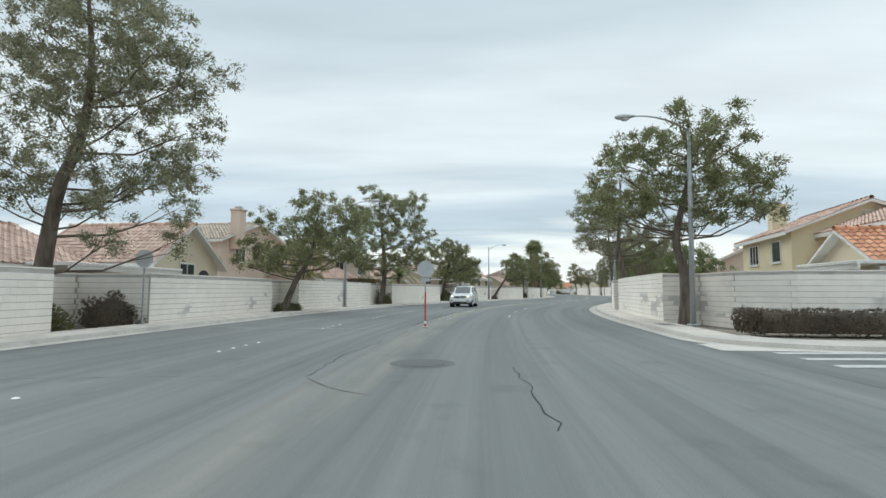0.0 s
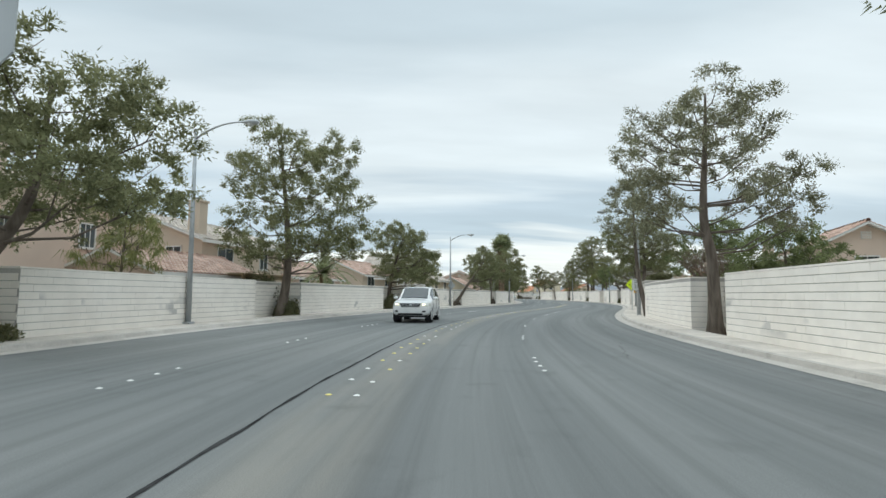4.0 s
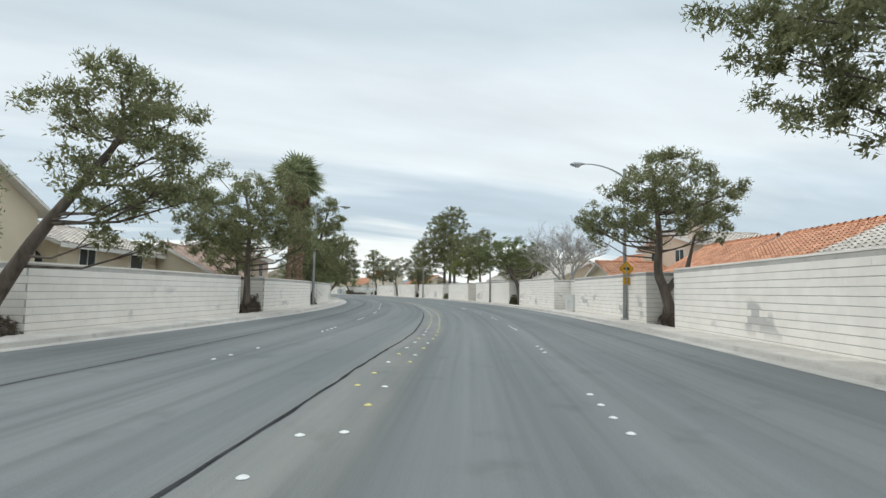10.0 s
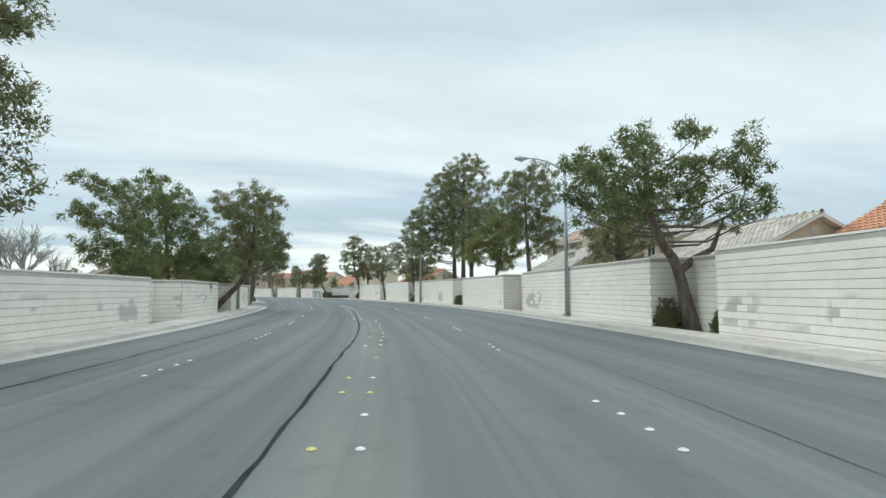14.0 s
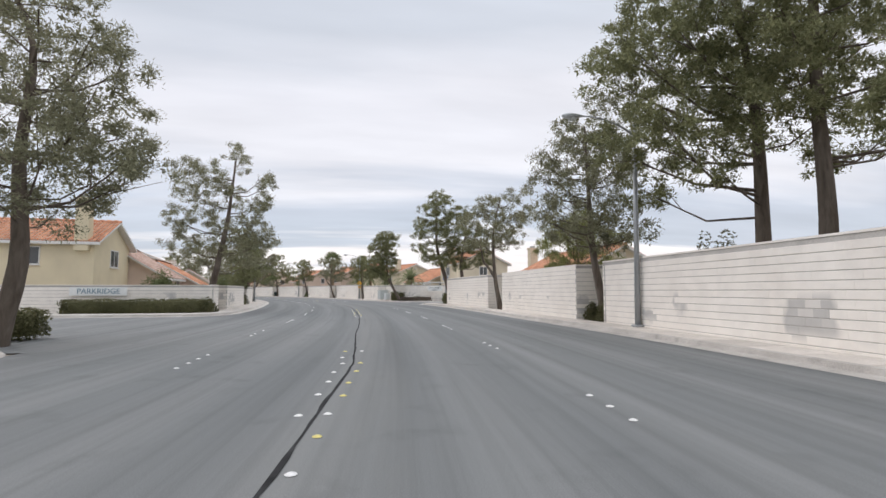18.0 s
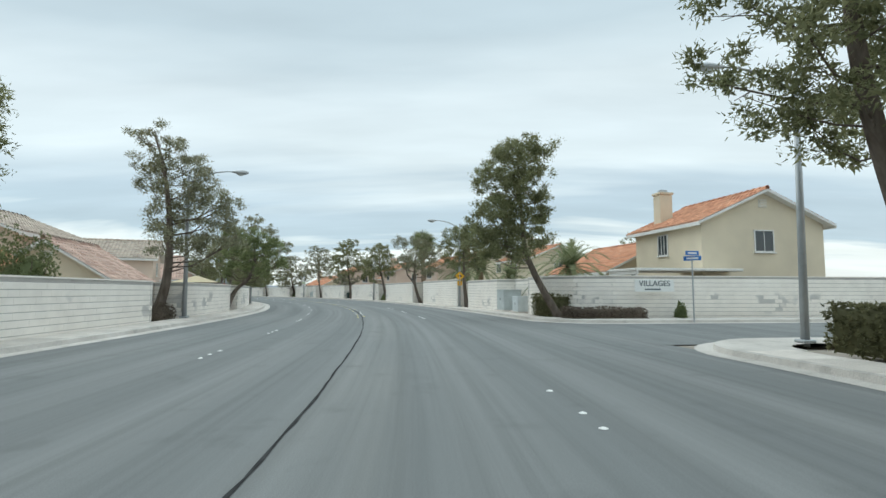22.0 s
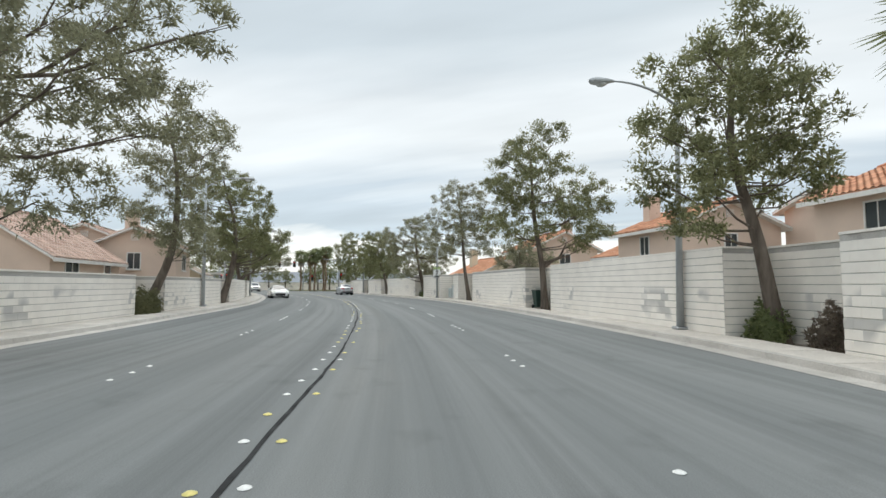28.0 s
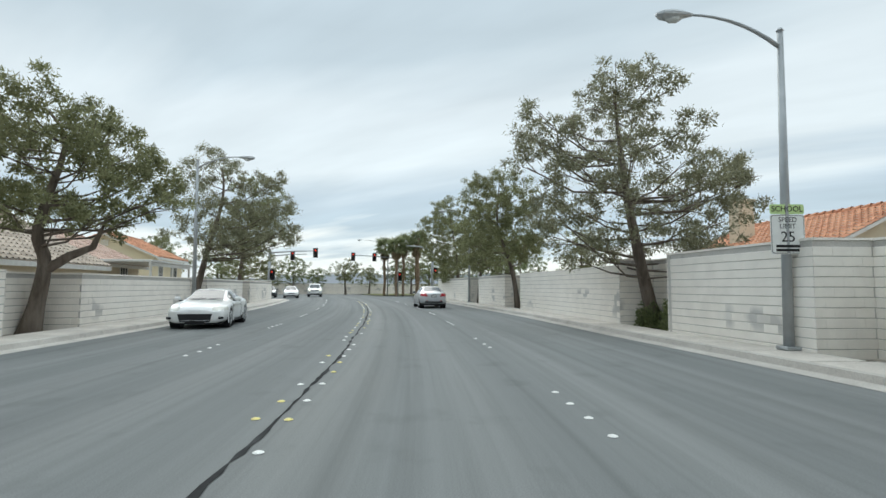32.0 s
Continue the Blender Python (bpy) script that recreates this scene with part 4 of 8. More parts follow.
def shrub(s, d, sx, sy, h, mat=None, seed=1, z=0.1, label="low green shrub in a planter bed", name="shrub", square=False, turn=0.0, dense=1.0):
    """Stems and a body of small leaves; square for a clipped hedge."""
    rng = np.random.default_rng(seed)
    t = thing(name, place(s, d, z, turn), label, "hedge" if square else "shrub")
    n = int(min(9000, (sx * sy + 2 * (sx + sy) * h) * 95 * dense)) + 120
    if square:
        q = rng.uniform(-1, 1, (n, 3))
        face = rng.integers(0, 5, n)
        for ax, sgn, fi in ((0, 1, 0), (0, -1, 1), (1, 1, 2), (1, -1, 3), (2, 1, 4)):
            q[face == fi, ax] = sgn * rng.uniform(0.88, 1.02, (face == fi).sum())
        P = q * np.array([sx / 2, sy / 2, h / 2]) + np.array([0, 0, h / 2])
        P[:, 2] += 0.03 * np.sin(P[:, 0] * 3 + seed) + 0.03 * np.sin(P[:, 1] * 4)
        out = np.sign(q) * (np.abs(q) > 0.85)
    else:
        dirs = unit_dirs(rng, n)
        dirs[:, 2] = np.abs(dirs[:, 2])
        puff = 1 + 0.2 * np.sin(dirs[:, 0] * 6 + seed) * np.sin(dirs[:, 1] * 5) + rng.uniform(-0.3, 0.1, n)
        P = dirs * np.array([sx / 2, sy / 2, h]) * puff[:, None]
        out = dirs
    V, Fc = blades(rng, P, out, 5, 0.10, 0.025)
    part("leaves", mesh_np("leaves", V, Fc, mat or M_HEDGE), None, t)
    core = bmesh.new()
    if square:
        box((sx * 0.9, sy * 0.9, h * 0.92), (0, 0, h * 0.47), 0.06, None, core)
    else:
        bmesh.ops.create_icosphere(core, subdivisions=3, radius=1.0)
        for v in core.verts:
            n3 = noise.noise(v.co * 2.2 + Vector((seed, 0, 0)))
            v.co = Vector((v.co.x * sx * 0.40, v.co.y * sy * 0.40, max(v.co.z, -0.1) * h * 0.82)) * (1 + 0.25 * n3)
    part("core", core, mat or M_HEDGE, t, smooth=True)
    chunks = []
    for k in range(5):
        x, y = rng.uniform(-0.3, 0.3) * sx, rng.uniform(-0.3, 0.3) * sy
        chunks.append(tube([(x * 0.4, y * 0.4, -0.1), (x, y, h * 0.8)], [0.025, 0.008], 5))
    vs, fs = merge(chunks)
    part("stem_cluster", mesh_np("stem_cluster", [tuple(v) for v in vs], fs, M_BARK), None, t)
    return t


def fan_palm(s, d, h, r=1.5, seed=1, skirt=1.6, slim=1.0, label="tall fan palm with ragged skirt of dead fronds"):
    rng = np.random.default_rng(seed)
    t = thing("fan_palm", place(s, d, 0.0), label, "palm tree")
    n = max(8, int(h * 2.2))
    stem = [(0.06 * math.sin(i * 0.6 + seed), 0.05 * math.cos(i * 0.5), h * i / n - (0.1 if i == 0 else 0)) for i in range(n + 1)]
    rr = [(0.30 if i < 2 else 0.24) * slim * (1 + 0.07 * (i % 2)) for i in range(n + 1)]
    stalk = part("trunk", tube_mesh("trunk", stem, rr, M_PALMBARK, 10), None, t)
    # the criss-cross of old leaf bases
    BV, BF = [], []
    for k in range(int(h * 34)):
        z = 0.3 + (h - 0.6) * k / (h * 34)
        w = k * 2.39996
        q = z / h * n
        i = min(n - 1, int(q))
        cx, cy = (stem[i][a] + (stem[i + 1][a] - stem[i][a]) * (q - i) for a in (0, 1))
        r0 = 0.235 * slim
        o, sd = np.array([math.cos(w), math.sin(w), 0]), np.array([-math.sin(w), math.cos(w), 0])
        c0 = np.array([cx, cy, z]) + o * r0
        b = len(BV)
        BV += [c0 - sd * 0.075, c0 + sd * 0.075, c0 + o * rng.uniform(0.05, 0.085) + np.array([0, 0, 0.15]), c0 + np.array([0, 0, 0.17]) - o * 0.02]
        BF += [(b, b + 1, b + 2), (b + 1, b + 3, b + 2), (b + 3, b, b + 2)]
    ob = part("leaf_bases", mesh_np("leaf_bases", np.array(BV), np.array(BF), M_PALMBASE), None, stalk, "tan stubs of old leaf bases")
    ob["kind"] = "stuff"

    def leaf(c, yaw, pitch, size, droop):
        V, Fc = [], []
        way = np.array([math.cos(yaw) * math.cos(pitch), math.sin(yaw) * math.cos(pitch), math.sin(pitch)])
        sd = np.array([-math.sin(yaw), math.cos(yaw), 0])
        upv = np.cross(way, sd)
        hub = c + way * size * 0.46
        hub[2] -= droop * 0.3
        V += [c - sd * 0.035, c + sd * 0.035, hub]
        Fc += [(0, 1, 2)]
        for k in range(13):
            w = radians(-105 + 210 * k / 12)
            v = way * math.cos(w) + sd * math.sin(w) - upv * 0.15
            tip = hub + v * size * 0.62 * (0.75 + 0.25 * math.cos(w)) - np.array([0, 0, droop])
            q = np.cross(v, upv) * 0.05 * max(1.0, size / 1.3)
            b = len(V)
            V += [hub - q * 0.3, hub + q * 0.3, tip * 0.5 + hub * 0.5 + q, tip, tip * 0.5 + hub * 0.5 - q]
            Fc += [(b, b + 1, b + 2), (b, b + 2, b + 4), (b + 4, b + 2, b + 3)]
        return np.array(V), np.array(Fc)

    for name, cnt, lo, hi, size, droop, mat, z in (("fronds", 32, -30, 76, r * 1.12, 0.30 * r / 1.6, M_PALM, h), ("dead_fronds", 60, -88, -62, r * 0.80, 0.12, M_DEADPALM, h - 0.1)):
        VV, FF, b = [], [], 0
        for k in range(cnt):
            q = np.array([0, 0, z - (rng.uniform(0, skirt) if name == "dead_fronds" else 0)])
            V, Fc = leaf(q, k * 2.4 + rng.uniform(-0.3, 0.3), radians(lo + (hi - lo) * ((k + 0.5) / cnt)), size * rng.uniform(0.8, 1.1), droop)
            VV.append(V)
            FF.append(Fc + b)
            b += len(V)
        part(name, mesh_np(name, np.concatenate(VV), np.concatenate(FF), mat), None, t)
    return t


def date_palm(s, d, h, r=2.6, seed=1, z=0.0, fronds=44, label="feathery date palm with arching grey-green fronds behind the wall"):
    rng = np.random.default_rng(seed)
    t = thing("date_palm", place(s, d, z), label, "palm tree")
    n = max(5, int(h * 3))
    part("trunk", tube_mesh("trunk", [(0.03 * math.sin(i), 0.03 * math.cos(i * 1.3), h * i / n - (0.1 if i == 0 else 0)) for i in range(n + 1)], [0.26 * (1 + 0.1 * (i % 2)) for i in range(n + 1)], M_PALMBARK, 9), None, t)
    VV, FF, b = [], [], 0
    for k in range(fronds):
        yaw, pitch = k * 2.4, radians(80 - 95 * (k / fronds) + rng.uniform(-8, 8))
        ln = r * rng.uniform(0.8, 1.1)
        sd = np.array([-math.sin(yaw), math.cos(yaw), 0])
        for j in range(1, 31):
            q = j / 30
            x = ln * q * math.cos(pitch) * (1 - 0.1 * q)
            zz = ln * (q * math.sin(pitch) - 0.55 * q * q)
            p = np.array([x * math.cos(yaw), x * math.sin(yaw), h + zz])
            q0 = (j - 1) / 30
            x0 = ln * q0 * math.cos(pitch) * (1 - 0.1 * q0)
            p0 = np.array([x0 * math.cos(yaw), x0 * math.sin(yaw), h + ln * (q0 * math.sin(pitch) - 0.55 * q0 * q0)])
            axis = (p - p0) / (np.linalg.norm(p - p0) + 1e-6)
            for sg in (-1, 1):
                v = sd * sg * 0.8 + axis * 0.7 + np.array([0, 0, 0.15])
                tip = p + v * 0.42 * (1.15 - 0.7 * q)
                VV += [p0, p, tip]
                FF.append((b, b + 1, b + 2))
                b += 3
            VV += [p0 - sd * 0.012, p0 + sd * 0.012, p]
            FF.append((b, b + 1, b + 2))
            b += 3
    part("fronds", mesh_np("fronds", np.array(VV), np.array(FF), M_PALM), None, t)
    return t


def bare_tree(s, d, h, r, seed=1, trunk=0.22, base=0.0, mat=None, label="leafless pale grey tree with a broad fan of twigs", depth=6):
    rng = random.Random(seed)
    t = thing("bare_tree", place(s, d, base), label, "tree")
    chunks = []

    def grow(p, v, ln, rad, level):
        q = p + v * ln
        mid_p = p.lerp(q, 0.5) + Vector((rng.uniform(-1, 1), rng.uniform(-1, 1), rng.uniform(-0.5, 1))) * ln * 0.06
        chunks.append(tube([p, mid_p, q], [rad, rad * 0.82, rad * 0.62], 6 if level < 2 else 3))
        if level >= depth:
            return
        for _ in range(4 if level == 0 or level >= 5 else 3):
            w = (v + Vector((rng.uniform(-1, 1) * r / h * 1.1, rng.uniform(-1, 1) * r / h * 1.1, rng.uniform(-0.1, 0.55))) * 0.8).normalized()
            grow(q if rng.random() < 0.7 else mid_p, w, ln * rng.uniform(0.62, 0.86), rad * 0.58, level + 1)

    grow(Vector((0, 0, -0.1)), Vector((0, 0, 1)), h * 0.24, trunk, 0)
    vs, fs = merge(chunks)
    part("branch_crown", mesh_np("branch_crown", [tuple(v) for v in vs], fs, mat or M_TWIG), None, t)
    return t


# street trees on the left, in order along the road
pine(16, -12.3, 0.30, [(0.7, 4.3), (1.2, 6.2), (1.5, 8.6)],
     [(0.7, 10.2, 2.4), (3.1, 9.3, 2.1), (4.8, 8.9, 1.5), (0, 8.2, 2.1), (2.2, 7.5, 1.9), (4.4, 7.3, 1.3), (0, 5.8, 1.7), (2.9, 5.8, 1.5), (4.8, 5.4, 1.4), (3.5, 4.3, 1.1), (0, 4.2, 1.3), (3.7, 2.9, 0.7), (1.3, 4.7, 1.1), (0.8, 11.9, 2.1), (2.7, 11.4, 1.7)],
     M_PINE2, 11, "large grey-green pine with a thick leaning trunk", dense=1.15)
pine(28.9, -9.9, 0.22, [(0.8, 1.7), (1.7, 3.5)],
     [(-0.1, 5.1, 1.1), (-1.3, 3.8, 1), (-1.7, 2.9, 0.9), (2.8, 6.1, 1.4), (1.7, 5.1, 1.3), (4, 5.4, 1.2), (3.4, 4.1, 1.5), (1.7, 3.5, 1.6), (-0.1, 3.2, 1.3), (4.3, 3.5, 0.9)],
     M_PINE, 12, "spreading dark green pine leaning over the wall", dense=1.28)
pine(44.8, -10.2, 0.28, [(0.4, 2.4), (0.2, 5.7), (-0.1, 8.9)],
     [(-0.2, 9.8, 1.2), (1, 9.3, 0.9), (3.1, 9.3, 1.2), (2, 9, 1.1), (-1.5, 8.3, 1.2), (-2, 7.2, 1.1), (0.4, 7.5, 1.6), (2.6, 7.6, 1.6), (3.9, 6.5, 1.2), (-2, 5.6, 1.2), (0.4, 5.9, 1.6), (4.2, 4.9, 1.1), (2.6, 4.3, 1.6), (-2.5, 4.3, 1.1), (-0.7, 3.5, 1.3), (1, 3.8, 1.3), (3.7, 3.8, 1.1)],
     M_PINE, 13, "big dark pine with a broad trunk in a wall bay", dense=1.28)
pine(60.5, -10.6, 0.22, [(0.2, 2.4), (0.9, 4.6), (1.4, 6.2)],
     [(-0.1, 6.7, 1), (1.1, 6.9, 0.9), (2, 6.4, 1), (2.8, 6.1, 0.6), (-0.4, 5.7, 1), (1.4, 5.4, 1.3), (-0.1, 4.8, 1.1), (2.5, 5, 0.8), (4.1, 4.7, 0.6), (3.5, 4.2, 1), (1.1, 4, 1.3), (4.1, 3.5, 0.6), (-0.4, 3.5, 1), (2.2, 3, 1.1), (3.5, 2.9, 1), (0.6, 3, 0.8)],
     M_PINE, 14, "round-topped dark green pine behind the wall", dense=1.28)
tree(73.5, -15.0, 7.8, 2.3, 0.0, 1.8, "round", M_PINE, 15, 20, 1.0, 0.2, 0.0, "dense green pine rising behind the block wall")
tree(78.4, -15.2, 6.9, 2.7, 0.3, 1.6, "round", M_PINE, 16, 20, 1.0, 0.18, 0.2, "dense low green pine behind the block wall")
pine(75.4, -9.9, 0.22, [(1.7, 2.3), (2.8, 3.9), (3.5, 5), (3.6, 5.9)],
     [(3.4, 6.3, 0.6), (4, 6, 0.6), (2.4, 5.4, 0.7), (3.3, 5.5, 0.7), (4.6, 5.5, 0.7), (5, 4.5, 0.5), (4.2, 4.7, 0.8), (4.5, 3.7, 0.9), (3.4, 3.3, 0.7), (5.3, 3.5, 0.5), (2.6, 4.4, 0.5), (3.8, 2.3, 0.4)],
     M_PINE, 17, "pine with a bare trunk leaning far over the sidewalk", dense=1.28)
pine(91, -9.3, 0.20, [(-0, 2.5), (-0.1, 4.9)],
     [(-1.1, 7.1, 0.9), (-3.1, 6, 1), (-2.1, 6.1, 1), (2, 6.9, 0.9), (1.1, 6.4, 0.9), (-0, 6, 1.2), (-2.8, 4.8, 1.1), (-1.2, 4.8, 1.2), (1.8, 5.3, 1.1), (0.6, 4.5, 1.3), (2.5, 4.5, 1), (-2.6, 3.6, 0.9), (-0.6, 3.5, 1), (1.8, 3.7, 1.1), (3.3, 3.7, 0.8), (-1.2, 2.6, 0.6), (-1.8, 4.2, 0.9)],
     M_PINE, 18, "broad flat-topped pine with straight trunk in a wall bay", dense=1.28)
tree(97.0, -12.0, 6.4, 2.3, 0.0, 2.0, "round", M_PINE, 19, 15, 1.0, 0.16, 0.0, "green pine behind the block wall")
pine(109.5, -10.3, 0.24, [(1.2, 3), (1.9, 5.9), (2.5, 8.4)],
     [(2.6, 8.6, 1), (1.6, 8, 0.9), (3.2, 7.3, 0.9), (1.3, 6.7, 1.2), (2.8, 6.4, 1.2), (1, 5.3, 1.4), (3.1, 5, 1.3), (0.8, 3.8, 1.4), (2.8, 3.6, 1.4), (1.6, 2.7, 1.6), (0.3, 2.8, 1)],
     M_PINE, 20, "tall tiered dark pine behind the wall", dense=1.28)
pine(126, -11, 0.18, [(0.8, 3), (0.2, 5.5)],
     [(-1.7, 6.4, 0.7), (-0.8, 6.2, 0.8), (0.2, 5.9, 0.7), (-1.7, 4.8, 1), (-0.1, 4.6, 1.4), (-1.2, 3.2, 1.1), (0.4, 3, 1.4), (0.2, 2.3, 1.1)],
     M_LEAF, 21, "leafy green tree drooping over the wall top", dense=1.28, name="tree")
pine(132, -10.8, 0.18, [(-0.1, 3.4), (-0.4, 6.3)],
     [(-1.1, 7.8, 0.8), (-0.1, 6.9, 1.5), (-0.9, 5.8, 1.7), (1.1, 5.5, 1.6), (-0.1, 4, 2), (1.7, 3.7, 1.6), (2.5, 3.1, 1.3), (-1.5, 3.1, 1.5), (2, 1.7, 0.7), (0.5, 2.6, 1.6)],
     M_LEAF, 22, "leafy green tree drooping over the wall top", dense=1.28, name="tree")
pine(137.1, -9.7, 0.22, [(2.4, 2.5), (2.9, 5.9)],
     [(2.6, 8.1, 1.4), (1, 7.4, 1.3), (4.1, 7.6, 1), (2.1, 6.4, 1.7), (3.8, 6.2, 1.4), (1.4, 5, 1.4), (3.5, 4.5, 1.7), (4.5, 3.5, 1), (2.1, 3.5, 1.6), (4.8, 4.9, 0.8)],
     M_PINE, 23, "dark pine with leaning trunk beside a lamp", dense=1.28)
pine(154.1, -8.9, 0.26, [(0.6, 2), (0.3, 4.7), (0.5, 7.7)],
     [(-1.5, 9.5, 0.7), (-0.7, 9.1, 0.7), (1, 9.4, 0.7), (-0, 8.2, 1.2), (1.7, 8.2, 1), (2.7, 7.4, 0.7), (-1, 6.9, 1), (1, 6.7, 1.4), (2.7, 5.7, 1.1), (-0, 5.4, 1.4), (1.9, 4.7, 1.5), (-1.3, 4.7, 1), (3.2, 4.5, 0.9), (0.7, 3.7, 1.4)],
     M_PINE2, 24, "tall thin-crowned pine at the street corner", dense=1.15)
pine(177.7, -10, 0.26, [(0.6, 2.8), (1.2, 6.3), (1.6, 9.9)],
     [(-1.5, 9.7, 1), (1.8, 10.6, 1), (0.2, 9.3, 1.2), (3.7, 9, 0.9), (-1, 8.1, 1.3), (1.3, 8.1, 1.3), (3.4, 7.5, 1), (-1.9, 6.3, 1.2), (0.2, 6.3, 1.3), (2.8, 6, 1.3), (1.3, 4.8, 1.5), (-1.6, 4.6, 1.3), (3.7, 4.8, 1.2), (-0.1, 3.7, 1.3), (2.5, 3.4, 1.3)],
     M_PINE2, 25, "tall open-crowned pine with tiers of branches", dense=1.15)
pine(192.3, -9.8, 0.2, [(0.6, 2.3), (0.6, 5.8)],
     [(0.4, 6.7, 0.7), (1.4, 5.8, 0.6), (0.6, 5.5, 1.1), (-0.3, 4.4, 0.9), (1.6, 4.7, 0.7), (-0.8, 4.7, 0.5), (0.6, 3.6, 1.1), (0.2, 2.3, 1.1), (1.4, 2.9, 0.9)],
     M_PINE, 26, "dense cone-shaped pine in a wall bay", dense=1.28)
pine(205.9, -9.7, 0.24, [(0.5, 1.8), (0.6, 4.6), (0.2, 7.1)],
     [(-0.9, 8.5, 0.4), (0.3, 8.5, 0.5), (0.8, 7.7, 0.7), (-0.1, 7.1, 0.9), (1.6, 6.9, 0.9), (0.2, 6.1, 1.1), (2, 6.3, 0.8), (3.2, 5.5, 0.5), (1.4, 5.3, 1.2), (2.8, 4.8, 0.9), (0.4, 4.6, 1), (2.4, 3.8, 1), (0.8, 3.6, 1), (1.8, 3, 0.9), (3.4, 3.6, 0.5)],
     M_PINE2, 27, "feathery pine with leaning trunk beside a lamp", dense=1.15)
pine(218.1, -9, 0.18, [(0.6, 1.3), (1.5, 2.2), (1.8, 3.7)],
     [(0.3, 4.8, 0.8), (1.3, 4.9, 0.8), (2.4, 4.7, 0.7), (3.1, 4.4, 0.6), (-0.2, 3.9, 0.8), (1, 3.9, 0.8), (2.3, 3.8, 0.9), (3.4, 3.2, 0.6), (0.3, 2.9, 0.6), (1.5, 2.8, 0.7), (2.5, 2.7, 0.6), (-0, 2.5, 0.4)],
     M_LEAF, 28, "small rounded green tree in a wall bay", dense=1.28, name="tree")
pine(233.4, -9, 0.18, [(0.4, 1.8), (0.5, 3.8)],
     [(0.4, 4.7, 0.9), (1.1, 3.8, 1.2), (-0.1, 3.5, 1), (1.4, 2.6, 1.2), (0.2, 2.2, 1.2)],
     M_PINE, 30, "small dark pine with a leaning trunk in a wall bay", dense=1.28)
pine(250.1, -9.4, 0.28, [(1.1, 2.9), (1.6, 7.5)],
     [(-0.7, 9.1, 1.2), (1.8, 9.6, 1.4), (3.7, 8.7, 1.2), (0.9, 7.5, 1.8), (4.1, 6.6, 1.6), (6, 6.8, 0.9), (1.8, 5.2, 2.3), (4.6, 5.2, 1.6), (2.7, 3.4, 1.8)],
     M_PINE2, 31, "big spreading grey-green pine in a wall bay", dense=1.15)
pine(265, -9.8, 0.22, [(1.2, 2.9), (1.3, 6.5), (0.8, 9.3)],
     [(0.6, 9.9, 0.6), (1.6, 9.5, 0.6), (2.9, 9, 0.8), (3.5, 8.1, 0.7), (-0.5, 7.7, 0.9), (1.3, 7.8, 1.2), (2.6, 7.3, 1), (0.3, 6.5, 1.2), (1.8, 6, 1.3), (-0.2, 4.5, 0.9), (1.3, 4.5, 1.3), (2.1, 3.2, 1.3), (0.6, 3.5, 1)],
     M_PINE2, 32, "tall open pine above the block wall", dense=1.15)
pine(278.4, -9, 0.25, [(0.8, 3), (0.8, 5.7), (0.1, 8.3)],
     [(-0.2, 9.1, 0.9), (-1.3, 8.5, 0.9), (1.1, 8.7, 0.9), (-2.4, 7.6, 0.5), (-0.3, 7.7, 1.2), (1.5, 7.5, 1.2), (2.7, 8, 0.5), (-1.3, 6.7, 0.8), (2.9, 6.8, 0.8), (0.5, 6.1, 1.4), (-1.5, 5.5, 0.9), (2.5, 5.4, 1.2), (-0.7, 4.5, 1.3), (0.9, 3.9, 1.2), (2.7, 4.2, 1.2), (4.1, 4.8, 0.6), (3.7, 3.8, 0.8), (-0.9, 3.3, 0.9)],
     M_PINE, 33, "full dark green pine with straight trunk", dense=1.28)
pine(293.5, -9.5, 0.24, [(0.3, 1.9), (0.2, 3), (0.7, 5.5)],
     [(-0.5, 6.5, 1), (0.7, 6.3, 1), (1.8, 6, 0.7), (2.5, 5.5, 0.7), (-1.1, 5.5, 1.1), (1, 5.2, 1.1), (2.1, 4.7, 0.8), (3.3, 4.8, 0.7), (3.6, 4, 0.6), (-0.5, 4.2, 1), (0.2, 3.5, 1), (1.6, 3.4, 0.8), (2.6, 3.4, 0.6), (-1.5, 3.8, 1), (3.1, 4.2, 0.7), (-1.8, 6, 1)],
     M_PINE, 34, "spreading dark pine with forked leaning trunk", dense=1.28, fork=True)
pine(305.7, -9.1, 0.2, [(0.7, 3), (1.4, 5.8)],
     [(1.2, 7.6, 0.9), (0.2, 7, 0.9), (2.3, 7, 0.8), (3.9, 6.6, 0.9), (4.4, 5.6, 0.8), (0.7, 5.8, 1.2), (2.4, 5.3, 1.2), (0.1, 4.4, 1.2), (1.8, 4.1, 1.3), (3.6, 4.4, 1.2), (4.7, 4.1, 0.8), (1, 3.2, 1), (3, 3.5, 1)],
     M_PINE2, 35, "grey-green pine beside a street lamp", dense=1.15)
tree(316.6, -9.0, 9.8, 3.2, 1.2, 2.2, "tall", M_PINE, 36, 22, 1.0, 0.2, 0.4, "dark pine leaning towards the street")
